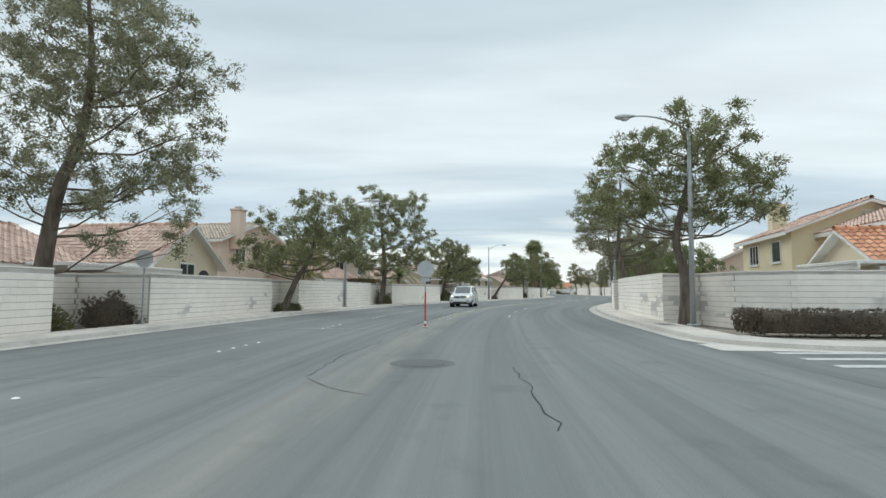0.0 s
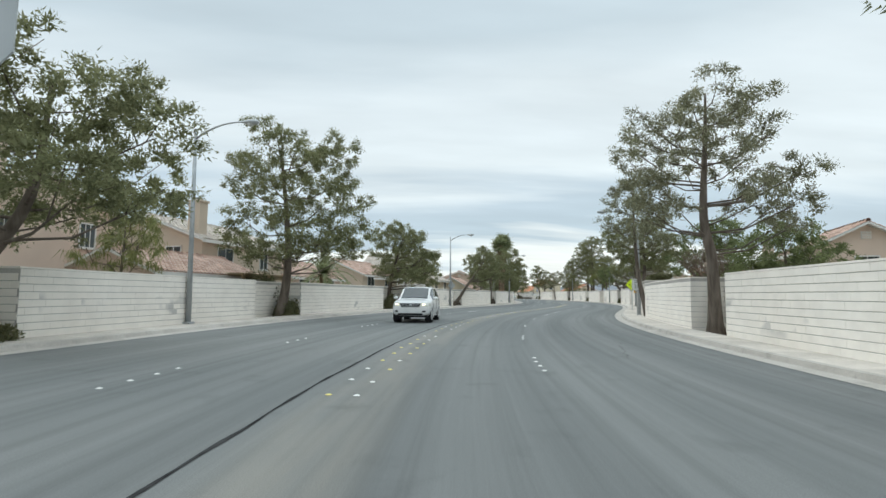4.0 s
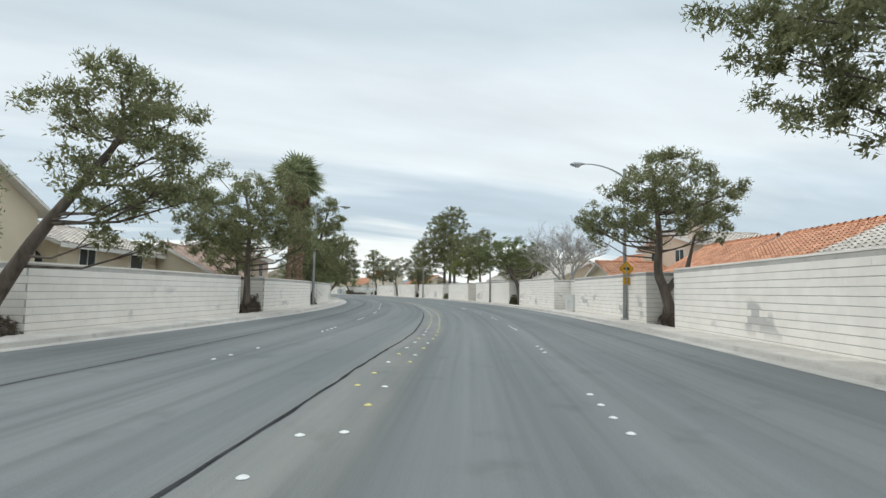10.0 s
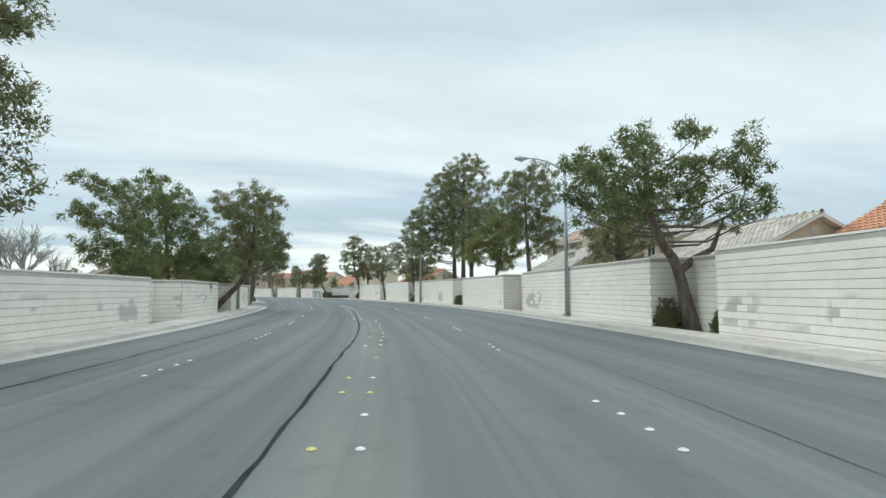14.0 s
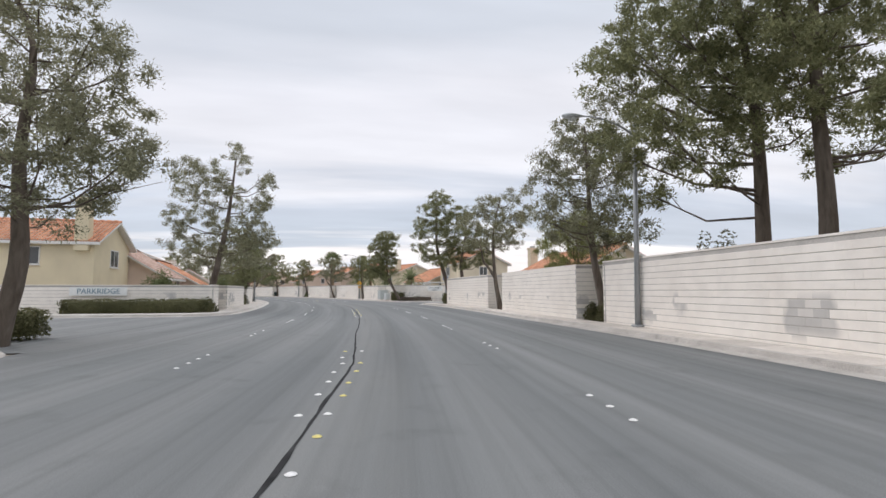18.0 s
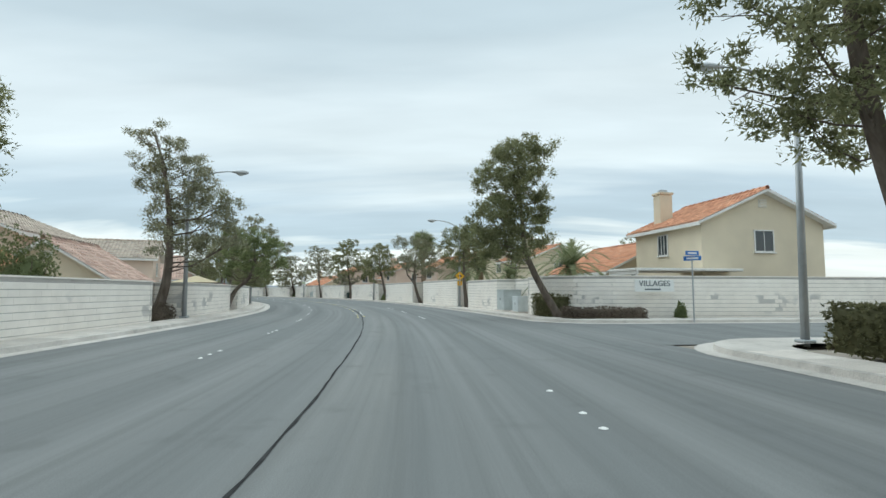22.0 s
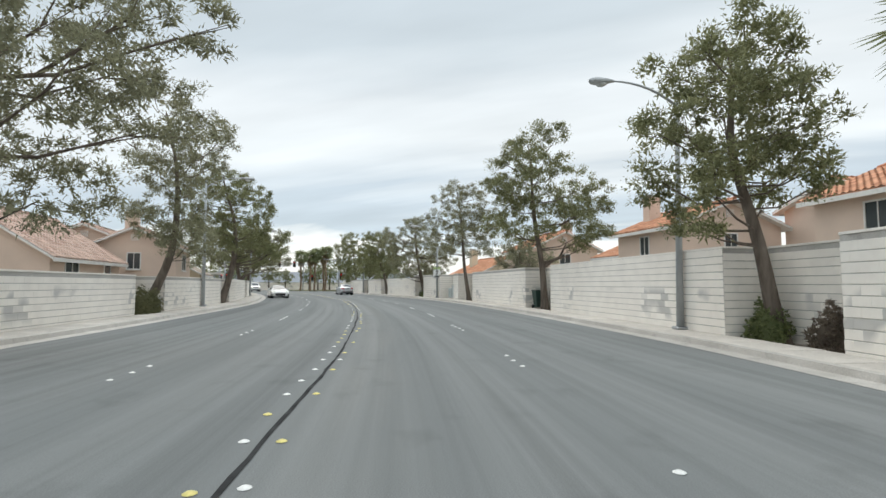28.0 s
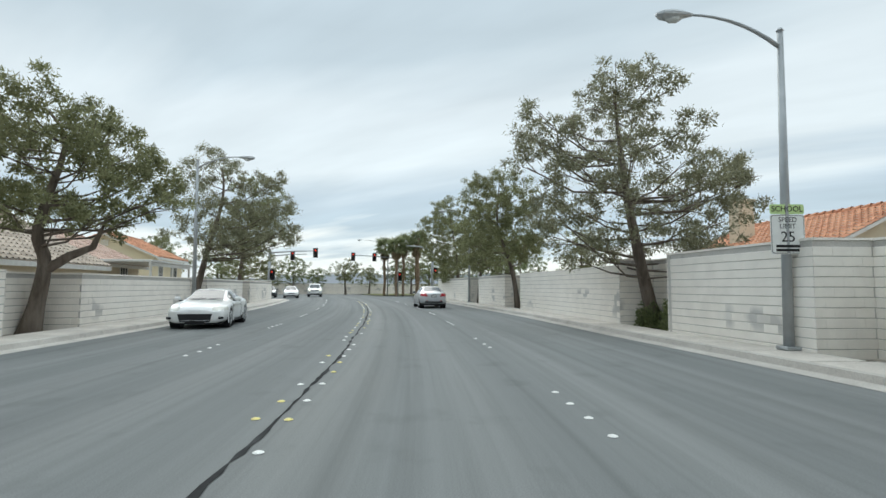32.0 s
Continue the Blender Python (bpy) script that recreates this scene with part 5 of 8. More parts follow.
# street trees on the right
pine(21.8, 10.3, 0.24, [(0, 2), (-0.3, 3.5), (0.4, 6.3)],
     [(-0.6, 8, 0.8), (1.1, 7.6, 0.9), (-1.3, 7.2, 0.6), (0.2, 7, 1.1), (1.9, 7.2, 0.5), (-0.9, 6.1, 0.9), (1.1, 6.1, 1.1), (2.5, 5.9, 1), (3.2, 5.6, 0.6), (-0.4, 5.2, 1.1), (1.5, 4.8, 1.1), (3, 4.6, 0.7), (0.6, 4.2, 0.8), (-1.5, 5, 0.8), (-2.3, 6.9, 0.9), (-3, 5.9, 0.8), (-3.1, 4.8, 0.9), (-2.3, 4.4, 0.8)],
     M_PINE, 41, "broad dark pine with a bent trunk in a wall corner", dense=1.28)
pine(39.2, 10.5, 0.26, [(-0.1, 2.7), (-0.3, 4.4), (-0.1, 7.7)],
     [(-0.1, 9.2, 0.8), (-0.9, 8.4, 0.9), (0.8, 8.4, 1), (1.7, 8.8, 0.6), (-2.6, 8, 0.7), (-1.9, 7.3, 1), (-0.1, 7.4, 1.2), (1.7, 7.4, 0.8), (-3, 6.8, 0.7), (-1.3, 6.3, 1), (0.8, 6.3, 0.9), (-2.3, 5.8, 0.9), (2.2, 6, 0.9), (3, 6, 0.7), (-2.6, 4.8, 0.9), (-1.6, 4.6, 0.7), (1.3, 5, 0.9), (2.7, 4.8, 0.8), (2.5, 4, 0.6)],
     M_PINE2, 42, "tall grey-green pine with rough trunk in a wall bay", dense=1.15)
pine(54.7, 10.2, 0.18, [(-0.5, 2.2), (-0.7, 4.6), (-0.8, 7.1)],
     [(-2, 8.3, 0.6), (-0.9, 8.4, 0.8), (0.1, 7.9, 0.7), (1.3, 7.5, 0.6), (-2, 7.3, 0.7), (-0.7, 7.1, 0.9), (0.9, 6.7, 0.7), (-2.4, 6, 0.7), (-1.4, 6.1, 0.8), (0.3, 5.7, 0.8), (-0.7, 5.2, 1), (0.7, 4.8, 0.7)],
     M_PINE2, 43, "slender open pine beside a speed sign", dense=1.15)
pine(72.1, 10.5, 0.25, [(-0.1, 2.3), (-0, 4.4), (-0.1, 6.9)],
     [(-0.1, 7.9, 1.1), (0.9, 7.8, 1.1), (-3.2, 7, 1), (-1.9, 7.1, 1.3), (1.9, 6.9, 1.1), (2.7, 6.4, 0.8), (-0.4, 6.4, 1.5), (-2.7, 6.1, 1.1), (1.4, 5.7, 1.5), (-1.7, 5.4, 1.3), (0.1, 4.9, 1.4), (2.4, 4.9, 1), (-1.4, 4.4, 1), (1.6, 4.1, 1.1), (2.7, 3.6, 0.5)],
     M_PINE, 44, "broad dense pine with forked trunk in a wall bay", dense=1.28, fork=True)
pine(85.7, 10.8, 0.25, [(-0.4, 1.5), (-0.7, 2.3), (-0.7, 4)],
     [(-1.2, 6.7, 0.7), (-0.4, 6.6, 0.7), (0.5, 6.4, 0.7), (-2.3, 5.8, 0.7), (-1.5, 5.7, 0.8), (-0.4, 5.7, 1), (0.8, 5.7, 0.7), (1.9, 5.6, 0.7), (2.3, 4.8, 0.5), (-3.3, 4.6, 0.7), (-2.3, 4.8, 0.8), (-1.1, 4.8, 0.9), (0.4, 4.8, 0.9), (1.4, 4.7, 0.7), (-3.6, 4.2, 0.4), (-2.7, 3.9, 0.6), (-1.7, 4, 0.7), (-0.4, 4, 0.7), (1.6, 3.9, 0.5), (2.2, 5.6, 0.4)],
     M_PINE, 45, "umbrella-shaped pine with a curved forked trunk", dense=1.28, fork=True)
pine(115.6, 11.4, 0.25, [(-0.4, 2.1), (-1.1, 3), (-1.6, 4.6)],
     [(-4.1, 5.6, 0.6), (-3.1, 5.9, 0.8), (-2, 6.3, 0.8), (-0.6, 6.4, 0.8), (0.9, 6.1, 0.6), (1.8, 6, 0.6), (-3.8, 4.9, 0.8), (-2.6, 5, 1), (-1.1, 5.2, 1.1), (0.3, 5.2, 0.9), (1.5, 5, 0.8), (2.4, 4.6, 0.6), (-3.4, 4.1, 0.7), (-2, 4.1, 0.8), (-0.3, 4.1, 0.9), (1.2, 4.1, 0.7), (2.4, 3.9, 0.5)],
     M_LEAF, 46, "umbrella-shaped feathery tree with a forked trunk", dense=1.28, fork=True, name="tree")
pine(131.5, 11.6, 0.2, [(-0.3, 3.7), (-0.5, 7.4)],
     [(-0.2, 9, 1.2), (1.1, 8.7, 0.8), (-1.7, 8.4, 1), (-0.4, 7.7, 1.5), (1.6, 7.4, 0.7), (-2.2, 7, 0.8), (-0.2, 6.1, 1.7), (1.1, 5.7, 1.2), (-1.5, 5.4, 1), (0.5, 4.4, 1.2)],
     M_PINE, 47, "narrow dark pine with bare trunk in a wall bay", dense=1.28)
pine(148.2, 12.6, 0.28, [(-0.1, 4), (-0.2, 7.4)],
     [(-0.3, 10.2, 0.9), (0.8, 9.4, 0.9), (0.2, 8.3, 1.2), (-0.6, 7.1, 1.4), (0.9, 7.2, 1), (0, 5.8, 1.4), (-1.1, 5.1, 1.1), (0.5, 4.5, 1.1)],
     M_PINE, 48, "very tall dark pine behind the wall", dense=1.25)
pine(153.5, 13.4, 0.30, [(0.1, 3.4), (0.2, 7.4), (0.3, 12.3)],
     [(0.3, 15.5, 1.6), (1.8, 14.9, 1.2), (-0.6, 13.7, 2.0), (1.5, 13.1, 2.0), (-1.2, 11.4, 2.3), (1.8, 10.8, 2.1), (0, 9, 2.3), (2.6, 8.2, 1.8), (3.3, 9.9, 1.5), (2.4, 5.9, 1.3), (3.8, 6.6, 1.2), (-1.8, 7.4, 1.8), (-2.2, 9.6, 1.6)],
     M_PINE, 49, "tall dark pine with a straight trunk behind the wall", dense=1.2)
pine(155.5, 13.2, 0.29, [(0.0, 3.4), (-0.1, 7.0), (-0.4, 11.6)],
     [(-0.7, 14.6, 1.5), (-1.9, 13.2, 1.7), (-0.4, 11.9, 2.0), (-2.6, 10.9, 1.8), (-0.7, 9.2, 2.0), (-3.0, 8.7, 1.8), (-4.3, 9.6, 1.4), (-5.2, 8.6, 1.0), (-3.5, 7.1, 1.7), (-1.4, 6.7, 1.8), (-4.6, 6.2, 1.3), (-2.6, 5.2, 1.4), (1.2, 7.2, 1.5), (1.4, 9.8, 1.6)],
     M_PINE, 148, "tall dark pine with long low boughs behind the wall", dense=1.2)
shrub(157.6, 13.2, 2.2, 1.8, 3.0, M_HEDGE, 35, label="dense dark bush rising behind the block wall")
pine(160.9, 10.4, 0.2, [(-0.5, 2.3), (-0.6, 4), (-0.8, 7)],
     [(-0.9, 8.5, 1.2), (-1.8, 8.2, 0.6), (0.2, 7.9, 1.1), (-2.7, 6.9, 0.6), (-1.4, 7.2, 1.1), (-0.2, 6.7, 1.2), (-2.7, 6, 0.8), (-1.4, 5.9, 1.1), (0.7, 6.3, 1.1), (-2.2, 5, 0.8), (-0.8, 4.7, 1.2), (0.5, 4.8, 1.1), (-2.8, 4.4, 0.5), (-1.5, 3.8, 0.9), (-0.1, 3.7, 1.1), (1.2, 4, 0.8)],
     M_PINE2, 50, "open pine with a slim leaning trunk in a wall bay", dense=1.15)
pine(175, 10, 0.18, [(-0.4, 2.4), (-0.5, 5.4)],
     [(-1, 7.7, 0.8), (0.7, 7.8, 0.9), (1.8, 6.8, 0.7), (-0.3, 6.5, 1.2), (1.2, 6.3, 1.1), (-1.6, 6.9, 0.6), (-2.2, 6.3, 0.8), (-0.6, 5.1, 1.2), (0.6, 5.1, 1.1), (-1.9, 4.8, 0.9)],
     M_PINE2, 51, "pine with twin forked trunks in a wall bay", dense=1.15, fork=True)
pine(188.9, 10.5, 0.25, [(-0.9, 2.9), (-1.7, 5.5), (-1.8, 8.9)],
     [(-1.8, 10.6, 0.8), (-0.9, 10, 0.8), (-2.9, 9.5, 0.7), (-1.7, 9.2, 1.2), (-0.4, 8.9, 0.7), (-3.5, 7.9, 0.8), (-1.9, 7.6, 1.3), (-0.4, 7.9, 1.1), (-3.3, 6.8, 0.8), (-1.1, 6.3, 1.5), (-3.3, 5.5, 0.8), (-2.5, 4.7, 1.1), (-0.1, 5.8, 1.2), (-0.4, 4.5, 1.2), (-1.7, 4.2, 0.8)],
     M_PINE, 52, "tall dense pine with a bent trunk at the corner", dense=1.28)
pine(187.4, 11.4, 0.22, [(-0.6, 3.5), (-0.2, 7)],
     [(-0.6, 8.9, 0.8), (0.2, 8.6, 0.7), (1, 7.3, 0.8), (-0.6, 7.3, 1.1), (0.5, 5.9, 1), (1.6, 5.4, 1.1), (-0.4, 5.4, 1.2), (1.6, 4.3, 1), (-0.4, 4, 1.1)],
     M_PINE, 53, "spreading pine behind the block wall", dense=1.35)
pine(205.2, 9.3, 0.2, [(-1.7, 2.9), (-2, 5.4), (-2.1, 7.5)],
     [(-2.2, 8.4, 1), (-1.2, 8.1, 0.7), (-3.2, 7.7, 0.7), (-2.2, 7.3, 1.1), (-1.1, 7.1, 0.7), (-3.9, 6.7, 0.7), (-2.6, 6.3, 1.3), (-1.1, 5.8, 0.7), (-3.6, 5.2, 1), (-2.2, 5, 1.3), (-0.9, 5, 0.6), (-4.1, 4.1, 0.8), (-2.8, 3.9, 1.1), (-1.1, 3.9, 0.8), (-2.2, 3.3, 0.8), (-3.4, 3.3, 0.6)],
     M_PINE, 54, "tall narrow pine with leaning trunk above a hedge", dense=1.7)
pine(221.3, 8.9, 0.18, [(-0.3, 2), (-0.3, 4.6)],
     [(-1.4, 6, 0.6), (-0.4, 6.2, 0.7), (0.6, 5.8, 0.7), (1.2, 5.4, 0.6), (-1.6, 5.2, 0.7), (-0.4, 5, 1), (1, 4.6, 0.9), (-1.8, 4.2, 0.6), (-0.6, 4, 0.9), (0.6, 3.8, 0.9), (1.6, 4.4, 0.5), (-1.4, 3.5, 0.6)],
     M_PINE, 55, "dark green pine beside a warning sign", dense=1.28)
pine(235.5, 9.2, 0.18, [(-0.8, 2.2), (-0.6, 5.1)],
     [(-2.4, 6.4, 1), (-0.7, 6.7, 0.9), (0.3, 6.9, 1), (1.2, 5.8, 1), (-1.5, 5.1, 1.4), (0.7, 4.7, 1.3), (-2.2, 4.2, 1.1), (-0.4, 3.7, 1.3), (1.4, 3.7, 0.9)],
     M_PINE2, 56, "pine with a forked crooked trunk in a wall bay", dense=1.15, fork=True)
pine(250.7, 10.1, 0.2, [(-0.4, 2.3), (-1, 4.6), (-1.1, 6.4)],
     [(-1.3, 7.3, 0.7), (-2.2, 7, 0.5), (-0.6, 7.2, 0.7), (-0.1, 6.8, 0.4), (-1.7, 6.3, 0.9), (-0.2, 6.1, 0.8), (0.5, 6.1, 0.4), (-2.9, 5.2, 0.5), (-2, 5.2, 0.9), (-0.6, 5, 1.1), (0.7, 5.2, 0.5), (-2.6, 4.3, 0.7), (-1.3, 4.1, 0.9), (0.1, 4.1, 0.9), (1, 4.4, 0.4), (-2.4, 3.5, 0.5), (0.5, 3.6, 0.5), (-2, 2.8, 0.6)],
     M_PINE, 57, "grey-green pine leaning from a wall bay", dense=1.28)
pine(266, 10, 0.2, [(-0.1, 2.4), (-0.6, 5.1), (-0.8, 8.2)],
     [(-1.1, 9, 1.1), (0, 9, 0.8), (-2.3, 8.2, 0.9), (-0.8, 7.6, 1.4), (-2.8, 6.8, 0.8), (0.5, 7.6, 0.8), (-2, 6.1, 1.1), (-0.5, 5.7, 1.2), (2, 6.7, 1.2), (2.6, 5.8, 1.1), (1.1, 5.1, 1.2), (-2.3, 4.5, 1.1), (2.9, 4.5, 0.9), (-0.5, 4.2, 0.9), (2, 3.6, 0.9)],
     M_PINE, 58, "dark pine with two tufted crowns", dense=1.28, fork=True)
pine(280.9, 10, 0.18, [(-0.4, 2.8), (-0.6, 4.6), (-0.8, 7.6)],
     [(-1.7, 9.4, 0.7), (-0.3, 9.1, 0.8), (1, 8.9, 0.6), (-2.3, 8.7, 0.6), (-1, 8.1, 1.1), (0.7, 7.9, 1), (-3.1, 7.1, 0.6), (-1.5, 6.8, 1.3), (0.2, 6.6, 1.3), (1.8, 7.1, 0.9), (-3.1, 5.8, 0.9), (-0.8, 5.3, 1.4), (1.3, 5.6, 1.1), (-2, 4.6, 1), (0.7, 4.3, 0.9), (2.3, 6.4, 0.6)],
     M_PINE2, 59, "pine with a bent trunk in a wall bay", dense=1.15)
pine(294.3, 9.9, 0.24, [(-0.5, 1.9), (-1, 4.4), (-1.2, 7.2)],
     [(-1.6, 8.2, 0.9), (-0.4, 8.2, 0.9), (0.3, 8, 0.5), (-2.4, 7.4, 0.8), (-1, 7, 1.1), (0.5, 6.5, 0.8), (-4.3, 7, 0.7), (-3.5, 6.6, 0.8), (-4.5, 5.9, 0.6), (-3.3, 5.5, 1), (-1.8, 5.7, 1.1), (-0.2, 5.1, 1.1), (1.7, 5.1, 1.1), (2.8, 5.5, 0.9), (3.2, 4.9, 0.5), (0.7, 4.2, 1.1), (2.2, 3.8, 1.1), (-2, 4.2, 1.1), (-3.3, 4, 0.9), (-1.2, 3, 1.1), (0.3, 2.8, 0.9), (1.7, 2.9, 0.8), (-2.5, 2.6, 0.8), (-3.7, 3.2, 0.7)],
     M_PINE2, 60, "large spreading pine in a wall bay", dense=1.15)
pine(309.1, 9.3, 0.18, [(-0.4, 2.3), (-1.3, 5.2)],
     [(-2.4, 7.7, 1.1), (-1, 7.8, 1.1), (0.1, 7.3, 1), (-2.7, 6.2, 1.2), (-1, 6.2, 1.6), (0.8, 6.2, 1.1), (-2.7, 4.5, 1.4), (-0.6, 4.5, 1.6), (1.2, 4.5, 1.4), (-2, 3, 1.2), (0.1, 3.4, 1.2)],
     M_PINE, 61, "rounded pine in a wall bay", dense=1.28)
tree(318.4, 9.2, 7.6, 3.0, -0.2, 2.2, "round", M_PINE, 62, 20, 1.0, 0.18, 0.0, "dark rounded pine near the signals")
pine(328, 9.6, 0.18, [(0.1, 2.9), (-0.5, 7.4)],
     [(-1.3, 9.1, 1.7), (-2.5, 7.4, 1.6), (-0.5, 7.4, 2), (-2.2, 5.1, 2), (0.1, 4.6, 2.3), (-1.1, 2.9, 1.7)],
     M_PINE, 63, "round-topped dark pine near the signals", dense=1.28)
# behind the walls
tree(47.0, 15.8, 5.0, 3.0, 0.0, 1.2, "round", M_LEAF, 64, 20, 1.0, 0.18, 0.0, "bushy green tree behind the block wall")
tree(53.5, 14.0, 6.3, 3.0, 0.0, 1.2, "round", M_LEAF, 65, 20, 1.0, 0.18, 0.0, "bushy green tree behind the block wall")
bare_tree(50.5, 13.2, 5.2, 3.2, 66, 0.12, 0.0, bark("brown_twigs", (0.15, 0.11, 0.085), (0.27, 0.21, 0.17)), "brown leafless shrub behind the wall")
tree(38.0, -13.6, 5.6, 2.5, 0.0, 2.2, "round", M_WEEP, 67, 17, 0.35, 0.1, 0.0, "thin yellowish desert tree behind the wall")
date_palm(54.5, -13.2, 2.8, 3.5, 68)
fan_palm(102.0, -9.2, 9.9, 1.8, 69, 1.7, 0.72)
fan_palm(104.4, -9.3, 9.6, 1.7, 70, 1.7, 0.72)
fan_palm(100.6, -9.4, 9.2, 1.7, 71, 1.7, 0.72)
bare_tree(104.2, 12.0, 9.2, 9.5, 72, 0.24, depth=7)
bare_tree(119.8, -11.9, 5.4, 4.4, 73, 0.16, 0.0, None, "pale leafless tree with spreading boughs behind the wall")
date_palm(108.6, -10.8, 2.2, 3.1, 74)
fan_palm(149.6, -11.2, 2.6, 2.4, 75, 0.3, label="low broad fan palm behind the wall")
fan_palm(150.6, -13.4, 2.8, 2.2, 175, 0.3, label="low broad fan palm behind the wall")
fan_palm(147.2, -11.2, 2.4, 2.2, 176, 0.3, label="low broad fan palm behind the wall")
pine(143.1, 13.5, 0.22, [(-0.3, 2.6), (0.2, 5)],
     [(-0.6, 7.8, 0.6), (0.2, 8.2, 0.7), (1.2, 8, 0.7), (1.7, 7.4, 0.7), (-0.8, 7.2, 0.7), (0.3, 7, 1), (1.5, 6.2, 0.7), (-0.6, 6, 0.8), (0.5, 5.5, 1), (1.3, 4.7, 0.8), (-0.5, 4.7, 0.8), (0.3, 3.9, 0.8), (-2.5, 5.5, 0.7), (-2.1, 6.3, 0.6), (-2.6, 4.5, 0.6)],
     M_WEEP, 76, "yellow-green weeping tree behind the wall", dense=1.28, name="tree")
tree(168.2, 12.6, 6.6, 3.2, 0.0, 1.2, "round", M_WEEP, 77, 27, 0.55, 0.16, 0.0, "pale feathery desert tree behind the wall")
tree(122.5, 13.0, 6.8, 2.5, 0.0, 2.8, "round", M_PINE, 78, 17, 1.0, 0.2, -0.4, "dark pine behind the block wall")
tree(128.0, 16.0, 7.0, 3.0, 0.0, 2.0, "round", M_PINE2, 79, 17, 0.9, 0.2, 0.0, "grey-green pine in a yard behind the wall")
date_palm(211.4, 12.6, 2.9, 4.2, 80)
date_palm(221.0, 12.6, 2.4, 3.0, 81)
tree(226.0, 31.0, 7.8, 3.9, 0.0, 2.0, "round", M_PINE, 82, 20, 1.0, 0.2, 0.0, "distant dark pine behind the houses")
date_palm(230.8, 11.8, 3.0, 3.5, 83)
date_palm(226.8, 12.2, 3.4, 3.9, 84)
fan_palm(250.2, 15.4, 8.3, 2.2, 85, 0.5, 1.25, label="fan palm with thick trunk behind the wall")
fan_palm(236.5, 15.1, 7.4, 1.2, 86, 1.0, label="fan palm behind the wall")
bare_tree(275.8, 12.4, 4.0, 3.4, 87, 0.1, 0.0, bark("grey_twigs", (0.10, 0.095, 0.085), (0.20, 0.19, 0.17)), "sparse grey-green desert tree behind the wall")
tree(275.8, 12.4, 4.6, 3.3, 0.0, 2.4, "round", M_PINE2, 88, 20, 0.45, 0.12, 0.0, "sparse olive-green desert tree behind the wall")
# far end of the street, past the signals
for k, (s, d) in enumerate(((352, 7.5), (354, 9.0), (351, 10.5), (356, 6.5), (356, 11.5))):
    fan_palm(s, d, 7.4 + 0.5 * (k % 3), 1.9, 90 + k, 0.5, 0.65, "tall fan palm on the far corner of the crossing")
for k, (s, d, h, r) in enumerate(((341, 22, 8, 4.5), (356, 18, 7, 4), (360, 26, 8, 4.5), (366, 2, 6, 3.5), (372, -6, 6.5, 4), (364, -14, 7, 4), (352, -24, 7.5, 4), (336, -20, 7, 3.5), (330, 16, 7.5, 3.6), (322, 20, 7, 3.2), (358, 9, 5.5, 3), (364, 13, 7, 4), (370, 18, 8, 4.5), (371, 7, 5, 3), (371, -2, 4.5, 2.6), (369, -10, 5.5, 3.4), (370, -18, 6.5, 4))):
    tree(s, d, h, r, 0, 1.6, "round", M_PINE if k % 2 else M_LEAF, 100 + k, 14, 0.7, 0.2, 0, fine=0.7, label="distant rounded green tree past the crossing")

# shrubs and hedges
shrub(14.6, -11.3, 2.6, 2.0, 1.05, M_HEDGE, 1)
shrub(17.6, -10.9, 1.9, 1.6, 1.0, M_DRYHEDGE, 2, label="olive-brown shrub at the foot of a pine")
shrub(29.4, -9.8, 1.3, 2.0, 0.5, M_HEDGE, 3)
shrub(59.6, -9.7, 1.4, 2.2, 1.2, M_HEDGE, 4)
shrub(45.2, -9.9, 1.2, 1.6, 0.9, M_HEDGE, 5)
shrub(91.6, -9.3, 1.0, 2.2, 0.8, M_DRYHEDGE, 6)
shrub(75.6, -9.6, 0.9, 2.0, 0.45, M_DRYHEDGE, 7)
shrub(106.0, -9.0, 1.2, 2.6, 1.0, M_HEDGE, 8)
shrub(191.6, -9.3, 1.2, 2.0, 1.1, M_HEDGE, 9)
shrub(205.2, -9.1, 1.0, 1.6, 0.7, M_DRYHEDGE, 10)
shrub(264.0, -9.3, 1.2, 2.4, 1.0, M_HEDGE, 11)
shrub(232.4, -8.9, 0.9, 1.8, 0.5, M_DRYHEDGE, 12)
shrub(277.0, -9.1, 0.9, 1.8, 0.5, M_DRYHEDGE, 13)
shrub(85.9, 10.6, 0.7, 0.9, 0.7, M_DRYHEDGE, 14, label="sparse thorny shrub by the wall")
shrub(116.0, 10.7, 0.8, 0.9, 0.9, M_HEDGE, 15)
shrub(113.4, 11.0, 0.9, 0.9, 0.6, M_LEAF, 16)
shrub(146.0, 10.6, 0.9, 1.8, 0.8, M_HEDGE, 17)
shrub(160.0, 10.0, 0.8, 0.9, 0.9, M_HEDGE, 18)
shrub(161.6, 10.1, 0.7, 0.7, 0.7, M_HEDGE, 19)
shrub(249.0, 9.9, 0.9, 0.9, 0.8, M_DRYHEDGE, 20)
shrub(250.8, 9.9, 0.9, 1.0, 0.8, M_LEAF, 21)
shrub(292.6, 9.6, 0.9, 1.3, 0.8, M_LEAF, 22)
shrub(294.2, 9.6, 0.9, 0.9, 0.7, M_LEAF, 23)
shrub(17.9, 14.4, 7.2, 1.1, 0.68, M_DRYHEDGE, 24, label="clipped brown hedge before the corner wall", name="hedge", square=True, dense=1.3)
shrub(18.4, 19.6, 2.2, 0.9, 0.6, M_DRYHEDGE, 25, label="low brown shrub beside the corner wall")
shrub(172.9, -12.6, 7.6, 1.2, 0.75, M_HEDGE, 26, label="clipped green hedge before the name wall", name="hedge", square=True, dense=1.2)
shrub(173.0, -8.9, 1.0, 1.4, 0.8, M_HEDGE, 27)
